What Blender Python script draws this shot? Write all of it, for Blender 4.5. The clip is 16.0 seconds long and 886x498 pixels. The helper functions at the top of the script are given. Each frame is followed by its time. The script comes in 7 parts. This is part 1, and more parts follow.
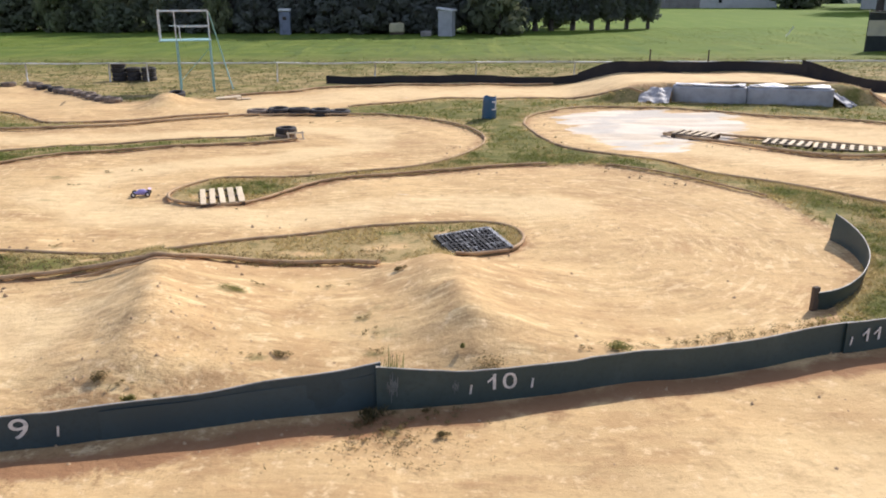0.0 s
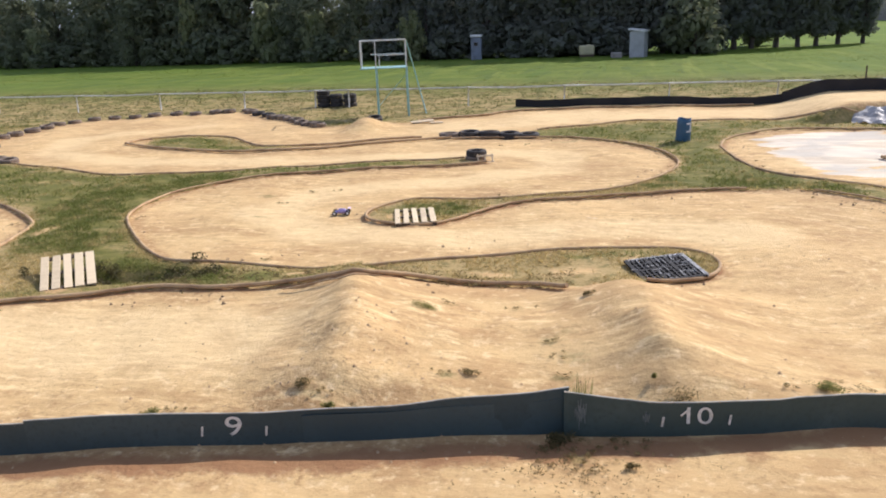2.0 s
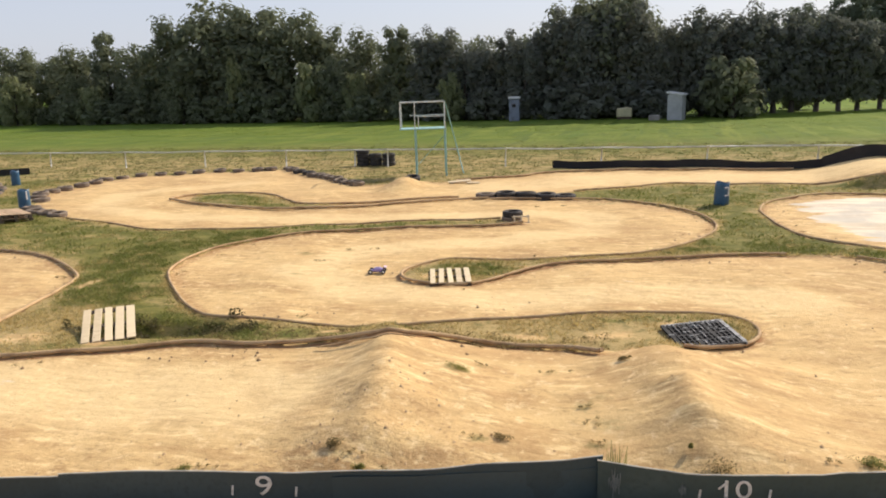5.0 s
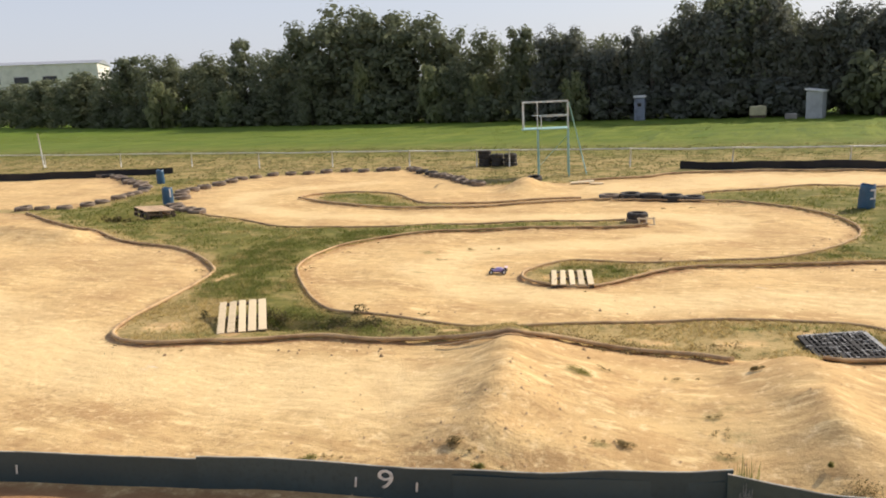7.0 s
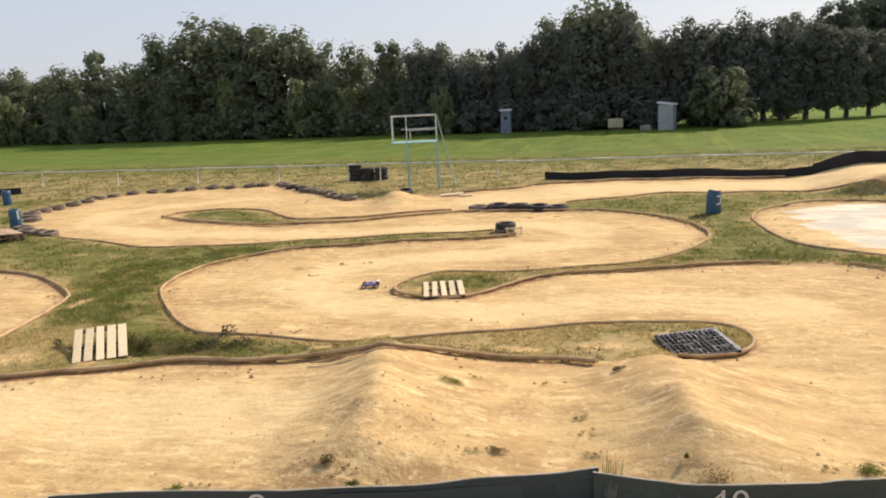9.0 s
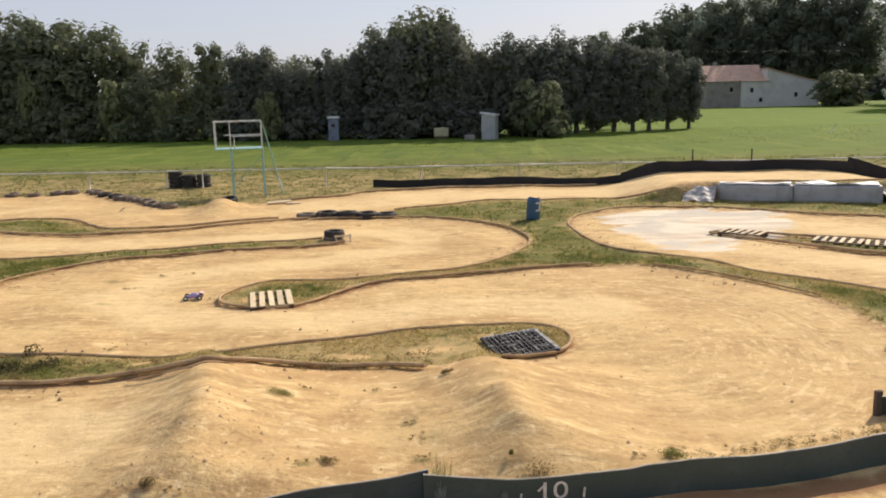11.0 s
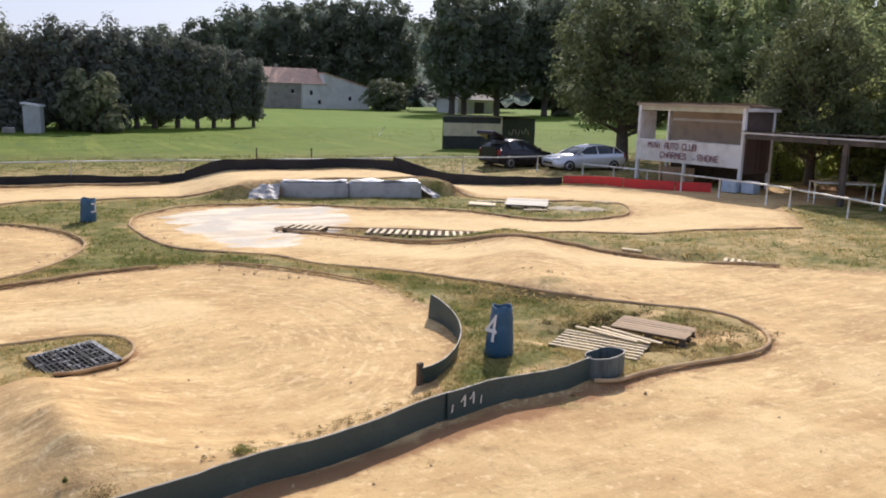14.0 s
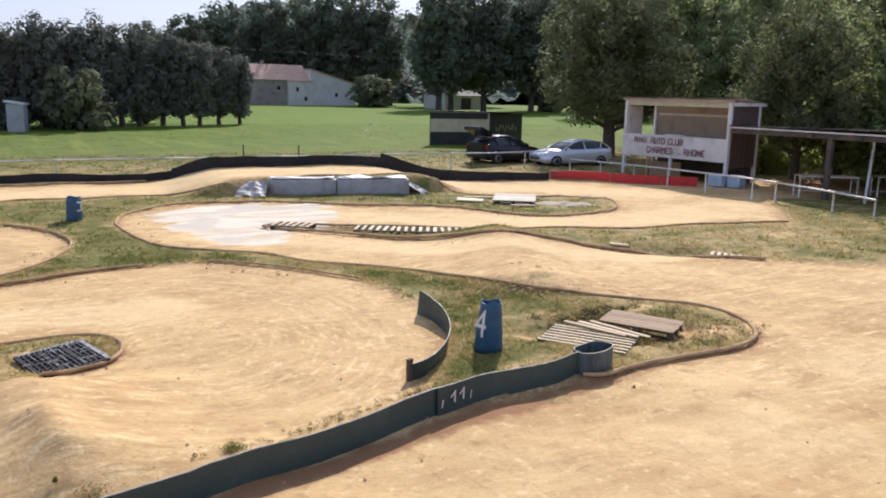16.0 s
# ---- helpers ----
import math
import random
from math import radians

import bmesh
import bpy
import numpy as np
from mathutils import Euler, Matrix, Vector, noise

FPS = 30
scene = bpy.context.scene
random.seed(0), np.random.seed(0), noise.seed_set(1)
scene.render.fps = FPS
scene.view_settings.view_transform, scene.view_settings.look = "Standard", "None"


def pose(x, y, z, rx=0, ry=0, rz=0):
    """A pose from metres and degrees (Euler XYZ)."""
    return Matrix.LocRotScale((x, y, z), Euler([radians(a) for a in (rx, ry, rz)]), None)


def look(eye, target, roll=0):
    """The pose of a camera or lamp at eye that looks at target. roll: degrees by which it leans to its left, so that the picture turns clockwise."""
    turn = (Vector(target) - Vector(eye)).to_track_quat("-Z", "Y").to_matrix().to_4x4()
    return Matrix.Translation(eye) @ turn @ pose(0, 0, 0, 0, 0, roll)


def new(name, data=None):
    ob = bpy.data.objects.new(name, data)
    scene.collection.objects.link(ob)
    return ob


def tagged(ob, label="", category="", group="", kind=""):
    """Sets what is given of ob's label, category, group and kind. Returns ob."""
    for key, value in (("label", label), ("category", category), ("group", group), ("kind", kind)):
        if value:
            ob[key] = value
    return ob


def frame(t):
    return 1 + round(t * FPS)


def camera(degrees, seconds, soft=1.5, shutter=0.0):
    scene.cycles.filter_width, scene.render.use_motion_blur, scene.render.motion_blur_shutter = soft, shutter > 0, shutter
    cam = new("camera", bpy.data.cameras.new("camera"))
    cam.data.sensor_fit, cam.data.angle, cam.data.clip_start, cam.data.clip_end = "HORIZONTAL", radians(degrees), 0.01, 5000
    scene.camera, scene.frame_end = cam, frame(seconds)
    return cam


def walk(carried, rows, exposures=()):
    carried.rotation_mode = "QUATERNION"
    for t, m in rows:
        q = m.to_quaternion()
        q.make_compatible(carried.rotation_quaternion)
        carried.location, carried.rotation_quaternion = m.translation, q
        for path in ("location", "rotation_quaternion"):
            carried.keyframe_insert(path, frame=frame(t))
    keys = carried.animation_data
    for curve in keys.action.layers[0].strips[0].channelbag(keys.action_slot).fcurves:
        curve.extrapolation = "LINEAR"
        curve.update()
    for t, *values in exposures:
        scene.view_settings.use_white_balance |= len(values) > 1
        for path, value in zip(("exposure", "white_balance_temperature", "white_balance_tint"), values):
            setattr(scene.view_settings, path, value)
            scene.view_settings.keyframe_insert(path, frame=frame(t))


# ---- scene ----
# ---- camera ----
cam = camera(58.49, 16.0, soft=1.9)
PATH = [  # seconds, eye, target, roll
    (0, (0.071, 0.031, 3.762), (0.065, 1.933, 3.143), -0.2),
    (0.5, (0.067, 0.028, 3.764), (0.031, 1.935, 3.161), -1.0),
    (1, (0.046, 0.021, 3.776), (-0.059, 1.929, 3.185), -1.1),
    (1.5, (0.014, 0.001, 3.781), (-0.272, 1.897, 3.213), -1.8),
    (2, (-0.022, -0.004, 3.778), (-0.482, 1.862, 3.222), -2.4),
    (2.5, (-0.012, -0.006, 3.784), (-0.594, 1.835, 3.262), -2.9),
    (3, (0.023, 0.003, 3.794), (-0.507, 1.87, 3.308), -2.7),
    (5.5, (-0.022, -0.04, 3.836), (-0.595, 1.834, 3.435), -1.5),
    (6, (-0.052, -0.044, 3.833), (-0.771, 1.781, 3.442), -2.3),
    (6.5, (-0.059, -0.039, 3.82), (-0.882, 1.74, 3.424), -2.5),
    (7, (-0.05, -0.026, 3.83), (-0.882, 1.748, 3.432), -2.7),
    (7.5, (-0.048, -0.026, 3.83), (-0.849, 1.764, 3.436), -2.7),
    (8, (-0.034, -0.015, 3.825), (-0.78, 1.799, 3.433), -2.4),
    (8.5, (-0.013, -0.01, 3.828), (-0.673, 1.837, 3.439), -2.4),
    (9, (0.022, 0.004, 3.823), (-0.516, 1.893, 3.444), -2.8),
    (11.5, (0.069, -0.006, 3.823), (0.107, 1.957, 3.445), -0.3),
    (12, (0.111, -0.002, 3.828), (0.368, 1.943, 3.441), 0.9),
    (12.5, (0.123, -0.04, 3.84), (0.66, 1.851, 3.471), 1.6),
    (13, (0.149, -0.032, 3.841), (0.851, 1.804, 3.473), 1.9),
    (13.5, (0.185, -0.012, 3.832), (1.014, 1.77, 3.467), 2.0),
    (14, (0.194, -0.014, 3.83), (1.096, 1.73, 3.451), 1.6),
    (14.5, (0.18, -0.042, 3.841), (1.143, 1.668, 3.457), 1.7),
    (15, (0.181, -0.029, 3.834), (1.151, 1.676, 3.448), 1.5),
    (15.5, (0.166, -0.037, 3.841), (1.116, 1.681, 3.457), 1.6),
    (16, (0.173, -0.033, 3.834), (1.101, 1.695, 3.446), 1.3),
]
walk(cam, [(t, look(eye, target, roll)) for t, eye, target, roll in PATH], [
    (0.0, 0.20, 5870.0, 17.0), (3.2, 0.20, 5900.0, 17.0), (5.3, 0.19, 6700.0, 12.5), (9.2, 0.19, 6770.0, 12.5), (12.2, -0.03, 6650.0, 15.0), (14.0, 0.16, 6050.0, 17.0), (16.0, 0.17, 5850.0, 17.5)])

# ---- light ----
SUN_AZIMUTH, SUN_HEIGHT = 36.0, 35.5
sun_way = Vector((math.sin(radians(SUN_AZIMUTH)) * math.cos(radians(SUN_HEIGHT)),
                  math.cos(radians(SUN_AZIMUTH)) * math.cos(radians(SUN_HEIGHT)), math.sin(radians(SUN_HEIGHT))))
world = bpy.data.worlds.new("sky")
world.use_nodes = True
scene.world = world
wn = world.node_tree.nodes
sky = wn.new("ShaderNodeTexSky")
sky.sky_type = "NISHITA"
sky.sun_disc = False
sky.sun_elevation, sky.sun_rotation = radians(SUN_HEIGHT), radians(SUN_AZIMUTH)
sky.air_density, sky.dust_density, sky.ozone_density = 1.0, 1.2, 1.0
wn["Background"].inputs["Strength"].default_value = 0.125
haze = wn.new("ShaderNodeMix")  # summer haze over the sky
haze.data_type = "RGBA"
haze.inputs[7].default_value = (4.35, 4.7, 5.65, 1)
sky_way = wn.new("ShaderNodeTexCoord")
height = wn.new("ShaderNodeSeparateXYZ")
thick = wn.new("ShaderNodeMapRange")  # the haze thins out overhead
for k, v in enumerate((0.0, 0.8, 0.75, 0.35)):
    thick.inputs[k + 1].default_value = v
world.node_tree.links.new(sky_way.outputs["Generated"], height.inputs[0])
world.node_tree.links.new(height.outputs[2], thick.inputs[0])
world.node_tree.links.new(thick.outputs[0], haze.inputs[0])
world.node_tree.links.new(sky.outputs[0], haze.inputs[6])
world.node_tree.links.new(haze.outputs[2], wn["Background"].inputs[0])
lamp = bpy.data.lights.new("sun", "SUN")
lamp.energy, lamp.angle, lamp.color = 4.5, radians(0.53), (1.0, 0.905, 0.76)
new("sun", lamp).matrix_world = look(sun_way * 80, (0, 0, 0))

# ---- materials ----


def shader(name, rough=0.7, metal=0.0):
    m = bpy.data.materials.new(name)
    m.use_nodes = True
    b = m.node_tree.nodes["Principled BSDF"]
    b.inputs["Roughness"].default_value, b.inputs["Metallic"].default_value = rough, metal
    return m, m.node_tree.nodes, m.node_tree.links, b


def blend(nodes, links, factor, a, b):
    """Mixes two colours (values or sockets) by a socket."""
    mix = nodes.new("ShaderNodeMix")
    mix.data_type = "RGBA"
    links.new(factor, mix.inputs[0])
    for n, v in ((6, a), (7, b)):
        if isinstance(v, tuple):
            mix.inputs[n].default_value = (*v, 1)
        else:
            links.new(v, mix.inputs[n])
    return mix.outputs[2]


def span(nodes, links, value, a, b, c=0.0, d=1.0):
    r = nodes.new("ShaderNodeMapRange")
    r.interpolation_type = "SMOOTHSTEP"
    links.new(value, r.inputs[0])
    for n, v in enumerate((a, b, c, d)):
        r.inputs[n + 1].default_value = v
    return r.outputs[0]


def grain(nodes, links, where, scale, detail=5.0, rough=0.6, stretch=(1, 1, 1)):
    t = nodes.new("ShaderNodeTexNoise")
    t.inputs["Scale"].default_value, t.inputs["Detail"].default_value, t.inputs["Roughness"].default_value = scale, detail, rough
    if stretch != (1, 1, 1):
        m = nodes.new("ShaderNodeMapping")
        m.inputs["Scale"].default_value = stretch
        links.new(where, m.inputs[0])
        where = m.outputs[0]
    links.new(where, t.inputs["Vector"])
    return t.outputs["Fac"]


def raised(nodes, links, bsdf, height, strength, distance):
    b = nodes.new("ShaderNodeBump")
    b.inputs["Strength"].default_value, b.inputs["Distance"].default_value = strength, distance
    links.new(height, b.inputs["Height"])
    links.new(b.outputs[0], bsdf.inputs["Normal"])


def worn(name, base, stain, rough=0.7, metal=0.0, scale=3.0, fine=40.0, bump=0.15, depth=0.004, low=0.42, high=0.68, stretch=(1, 1, 1), vary=0.0):
    """A surface with stains at one scale, grain at another, and fine relief."""
    m, n, l, b = shader(name, rough, metal)
    co = n.new("ShaderNodeTexCoord")
    info = n.new("ShaderNodeObjectInfo")
    add = n.new("ShaderNodeVectorMath")
    add.operation = "MULTIPLY_ADD"
    add.inputs[1].default_value = (1, 1, 1)
    l.new(co.outputs["Object"], add.inputs[0])
    wide = n.new("ShaderNodeVectorMath")
    wide.operation = "SCALE"
    wide.inputs[3].default_value = 17.0
    l.new(info.outputs["Random"], wide.inputs[0])
    l.new(wide.outputs[0], add.inputs[2])
    where = add.outputs[0]
    big = span(n, l, grain(n, l, where, scale, stretch=stretch), low, high)
    small = grain(n, l, where, fine, 3.0, stretch=stretch)
    col = blend(n, l, big, base, stain)
    dark = tuple(c * 0.72 for c in base)
    col = blend(n, l, span(n, l, small, 0.45, 0.75, 0.0, 0.6), col, dark)
    if vary:
        pale = tuple(min(1, c * (1 + vary)) for c in base)
        col = blend(n, l, span(n, l, info.outputs["Random"], 0, 1, 0, 0.7), col, pale)
    l.new(col, b.inputs["Base Color"])
    raised(n, l, b, small, bump, depth)
    return m


def leaves(name, dark, light, sheen=0.25, thin_part=0.45):
    m, n, l, b = shader(name, 0.55)
    geo = n.new("ShaderNodeNewGeometry")
    info = n.new("ShaderNodeObjectInfo")
    col = blend(n, l, geo.outputs["Random Per Island"], dark, light)
    tint = blend(n, l, span(n, l, info.outputs["Random"], 0, 1, 0.0, 0.45), col, tuple(0.6 * (a + c) * k for a, c, k in zip(dark, light, (0.8, 0.85, 0.95))))
    l.new(tint, b.inputs["Base Color"])
    b.inputs["Specular IOR Level"].default_value = sheen
    thin = n.new("ShaderNodeBsdfTranslucent")
    l.new(tint, thin.inputs[0])
    mix = n.new("ShaderNodeMixShader")
    mix.inputs[0].default_value = thin_part
    l.new(b.outputs[0], mix.inputs[1])
    l.new(thin.outputs[0], mix.inputs[2])
    l.new(mix.outputs[0], n["Material Output"].inputs[0])
    return m


def grass(name, dark, light, straw, scale, thin_part=0.5):
    """Blades that are green in patches and straw-coloured in others."""
    m, n, l, b = shader(name, 0.6)
    geo = n.new("ShaderNodeNewGeometry")
    col = blend(n, l, geo.outputs["Random Per Island"], dark, light)
    patch = grain(n, l, geo.outputs["Position"], scale, 6, 0.65)
    dry = n.new("ShaderNodeAttribute")
    dry.attribute_name = "dry"
    more = n.new("ShaderNodeMath")
    more.operation = "MULTIPLY_ADD"
    l.new(dry.outputs["Fac"], more.inputs[0])
    more.inputs[1].default_value = 0.42
    l.new(patch, more.inputs[2])
    col = blend(n, l, span(n, l, more.outputs[0], 0.48, 0.68, 0.0, 0.9), col, straw)
    l.new(col, b.inputs["Base Color"])
    b.inputs["Specular IOR Level"].default_value = 0.125
    thin = n.new("ShaderNodeBsdfTranslucent")
    l.new(col, thin.inputs[0])
    mix = n.new("ShaderNodeMixShader")
    mix.inputs[0].default_value = thin_part
    l.new(b.outputs[0], mix.inputs[1])
    l.new(thin.outputs[0], mix.inputs[2])
    l.new(mix.outputs[0], n["Material Output"].inputs[0])
    return m


def ground_material():
    """Sandy dirt with wheel marks, turf where the mesh says so, and a pale hard patch."""
    m, n, l, b = shader("ground", 0.92)
    b.inputs["Specular IOR Level"].default_value = 0.125
    geo = n.new("ShaderNodeNewGeometry")
    here = geo.outputs["Position"]

    def layer(name):
        a = n.new("ShaderNodeAttribute")
        a.attribute_name = name
        return a
    turf, hard, lush, flow, packed, bowl, loose, dry, damp_shade, quiet = (layer(k) for k in ("turf", "hard", "lush", "flow", "packed", "bowl", "loose", "dry", "damp_shade", "quiet"))

    def sum_of(u, k, v):
        t = n.new("ShaderNodeMath")
        t.operation = "MULTIPLY_ADD"
        l.new(u, t.inputs[0])
        t.inputs[1].default_value = k
        l.new(v, t.inputs[2])
        return t.outputs[0]

    def product(u, v):
        t = n.new("ShaderNodeMath")
        t.operation = "MULTIPLY"
        l.new(u, t.inputs[0])
        l.new(v, t.inputs[1])
        return t.outputs[0]

    # dirt
    big = grain(n, l, here, 0.42, 8, 0.62)
    mid = grain(n, l, here, 2.2, 7, 0.68)
    crumb = grain(n, l, here, 0.95, 10, 0.72, (0.8, 1.5, 1.0))
    tiny = grain(n, l, here, 26, 5, 0.7)
    lump = grain(n, l, here, 5.5, 6, 0.7)
    straight = grain(n, l, here, 1.0, 8, 0.66, (0.28, 1.9, 1.0))
    fine_straight = grain(n, l, here, 1.0, 7, 0.66, (1.7, 7.0, 1.0))
    arcs = grain(n, l, flow.outputs["Vector"], 1.0, 7, 0.62, (0.42, 3.6, 1.0))
    fine_arcs = grain(n, l, flow.outputs["Vector"], 1.0, 6, 0.62, (1.5, 8.5, 1.0))
    pick = n.new("ShaderNodeMix")
    ring = product(bowl.outputs["Fac"], span(n, l, grain(n, l, here, 0.8, 5, 0.6), 0.42, 0.6, 0.3, 0.95))
    for k, v in ((0, ring), (2, straight), (3, arcs)):
        l.new(v, pick.inputs[k])
    streak = pick.outputs[0]
    pick = n.new("ShaderNodeMix")
    for k, v in ((0, ring), (2, fine_straight), (3, fine_arcs)):
        l.new(v, pick.inputs[k])
    tracks = pick.outputs[0]
    # the marks come and go in patches
    worn_in = span(n, l, sum_of(bowl.outputs["Fac"], 0.10, sum_of(packed.outputs["Fac"], 0.09, grain(n, l, here, 0.7, 6, 0.65))), 0.38, 0.56)

    faint = product(span(n, l, bowl.outputs["Fac"], 0.0, 1.0, 1.0, 0.6), span(n, l, quiet.outputs["Fac"], 0.0, 1.0, 1.0, 0.3))
    combed_dark = product(product(span(n, l, tracks, 0.50, 0.62), worn_in), faint)
    combed_pale = product(product(span(n, l, tracks, 0.36, 0.47, 1.0, 0.0), worn_in), faint)
    col = blend(n, l, span(n, l, big, 0.36, 0.64), (0.51, 0.327, 0.15), (0.69, 0.475, 0.222))
    col = blend(n, l, span(n, l, streak, 0.42, 0.62, 0.0, 0.6), col, (0.72, 0.515, 0.245))
    col = blend(n, l, span(n, l, sum_of(packed.outputs["Fac"], 0.62, big), 0.62, 1.0, 0.0, 0.85), col, (0.765, 0.565, 0.29))
    calm = span(n, l, packed.outputs["Fac"], 0.1, 0.8, 1.0, 0.3)
    stain = grain(n, l, here, 0.33, 8, 0.7)
    col = blend(n, l, span(n, l, stain, 0.51, 0.63, 0.0, 0.36), col, (0.50, 0.315, 0.148))
    col = blend(n, l, product(span(n, l, sum_of(loose.outputs["Fac"], 0.22, crumb), 0.545, 0.68, 0.0, 0.75), calm), col, (0.43, 0.265, 0.122))
    col = blend(n, l, product(span(n, l, combed_dark, 0.0, 1.0, 0.0, 0.62), calm), col, (0.47, 0.30, 0.137))
    col = blend(n, l, span(n, l, combed_pale, 0.0, 1.0, 0.0, 0.7), col, (0.86, 0.65, 0.335))
    # short pale sweeps that the wheels throw up round the bowl
    sweep = span(n, l, grain(n, l, flow.outputs["Vector"], 1.0, 3, 0.5, (2.0, 9.0, 1.0)), 0.545, 0.63)
    sweep = product(product(sweep, bowl.outputs["Fac"]), span(n, l, grain(n, l, here, 0.55, 4, 0.55), 0.42, 0.56, 0.1, 1.0))
    col = blend(n, l, span(n, l, sweep, 0.0, 1.0, 0.0, 0.42), col, (0.88, 0.68, 0.375))
    col = blend(n, l, product(span(n, l, mid, 0.53, 0.70, 0.0, 0.6), calm), col, (0.38, 0.235, 0.105))
    col = blend(n, l, product(span(n, l, lump, 0.57, 0.69, 0.0, 0.55), calm), col, (0.38, 0.235, 0.105))
    col = blend(n, l, span(n, l, lump, 0.33, 0.46, 0.62, 0.0), col, (0.84, 0.64, 0.355))
    col = blend(n, l, span(n, l, tiny, 0.60, 0.8, 0.0, 0.3), col, (0.32, 0.205, 0.11))
    # crumbs where the dirt is loose, and along the bumps
    grit = grain(n, l, here, 13.0, 5, 0.62)
    crumbly = span(n, l, sum_of(loose.outputs["Fac"], 0.5, grain(n, l, here, 0.9, 6, 0.6)), 0.5, 0.8, 0.12, 1.0)
    col = blend(n, l, product(span(n, l, grit, 0.55, 0.66, 0.0, 0.75), crumbly), col, (0.33, 0.195, 0.09))
    col = blend(n, l, product(span(n, l, grit, 0.34, 0.45, 0.6, 0.0), crumbly), col, (0.80, 0.60, 0.34))
    # painted shade and damp red earth by barriers, pipes, shelter and ditches
    col = blend(n, l, span(n, l, sum_of(damp_shade.outputs["Fac"], 0.55, mid), 0.62, 0.98, 0.0, 0.9), col, (0.30, 0.155, 0.075))
    # the pale hard patch
    slab = blend(n, l, span(n, l, streak, 0.4, 0.62), (0.86, 0.76, 0.60), (0.66, 0.55, 0.40))
    slab = blend(n, l, span(n, l, grain(n, l, here, 0.5, 6, 0.55), 0.46, 0.60, 0.0, 0.75), slab, (0.58, 0.54, 0.46))
    edge = n.new("ShaderNodeMath")
    edge.operation = "MULTIPLY_ADD"
    l.new(grain(n, l, here, 0.7, 9, 0.6, (0.7, 1.5, 1.0)), edge.inputs[0])
    edge.inputs[1].default_value = 2.7
    l.new(hard.outputs["Fac"], edge.inputs[2])
    col = blend(n, l, span(n, l, edge.outputs[0], 1.86, 2.02, 0, 0.92), col, slab)
    # turf
    green = blend(n, l, span(n, l, grain(n, l, here, 1.6, 6, 0.6), 0.36, 0.64), (0.118, 0.124, 0.028), (0.225, 0.197, 0.056))
    green = blend(n, l, span(n, l, sum_of(dry.outputs["Fac"], 0.42, crumb), 0.50, 0.70, 0.0, 0.9), green, (0.46, 0.335, 0.15))
    meadow = blend(n, l, span(n, l, grain(n, l, here, 0.16, 6, 0.65, (1.0, 2.5, 1.0)), 0.36, 0.66), (0.105, 0.155, 0.022), (0.165, 0.205, 0.036))
    meadow = blend(n, l, span(n, l, grain(n, l, here, 0.9, 7, 0.7, (1.0, 0.13, 1.0)), 0.48, 0.64, 0.0, 0.7), meadow, (0.085, 0.125, 0.03))
    green = blend(n, l, span(n, l, lump, 0.49, 0.61, 0.0, 0.5), green, (0.095, 0.105, 0.03))
    green = blend(n, l, span(n, l, tiny, 0.5, 0.75, 0.0, 0.6), green, (0.07, 0.075, 0.025))
    where = n.new("ShaderNodeSeparateXYZ")
    l.new(here, where.inputs[0])
    fresh = blend(n, l, span(n, l, grain(n, l, here, 0.12, 7, 0.7, (1.0, 2.0, 1.0)), 0.4, 0.62), (0.10, 0.18, 0.014), (0.15, 0.225, 0.026))
    meadow = blend(n, l, span(n, l, where.outputs[1], 58.0, 95.0), meadow, fresh)
    meadow = blend(n, l, span(n, l, where.outputs[0], 2.0, 14.0, 0.0, 0.5), meadow, (0.125, 0.185, 0.016))
    rank = grain(n, l, here, 0.55, 6, 0.66, (1.2, 0.11, 1.0))
    meadow = blend(n, l, span(n, l, rank, 0.52, 0.66, 0.0, 0.6), meadow, (0.105, 0.165, 0.03))
    meadow = blend(n, l, span(n, l, rank, 0.34, 0.47, 0.5, 0.0), meadow, (0.25, 0.285, 0.055))
    meadow = blend(n, l, span(n, l, tiny, 0.5, 0.75, 0.0, 0.25), meadow, (0.07, 0.10, 0.025))
    green = blend(n, l, lush.outputs["Fac"], green, meadow)
    ragged = n.new("ShaderNodeMath")
    ragged.operation = "MULTIPLY_ADD"
    l.new(grain(n, l, here, 3.2, 7, 0.72), ragged.inputs[0])
    ragged.inputs[1].default_value = 0.95
    l.new(turf.outputs["Fac"], ragged.inputs[2])
    col = blend(n, l, span(n, l, ragged.outputs[0], 0.86, 1.1), col, green)
    l.new(col, b.inputs["Base Color"])
    # relief
    height = sum_of(product(grit, crumbly), 0.5, sum_of(tiny, 0.05, sum_of(crumb, 1.0, sum_of(tracks, 0.4, sum_of(lump, 0.5, mid)))))
    raised(n, l, b, height, 0.5, 0.055)
    return m


def plain(name, colour, rough=0.4, metal=0.0, glass=0.0):
    m, n, l, b = shader(name, rough, metal)
    b.inputs["Base Color"].default_value = (*colour, 1)
    b.inputs["Transmission Weight"].default_value = glass
    return m


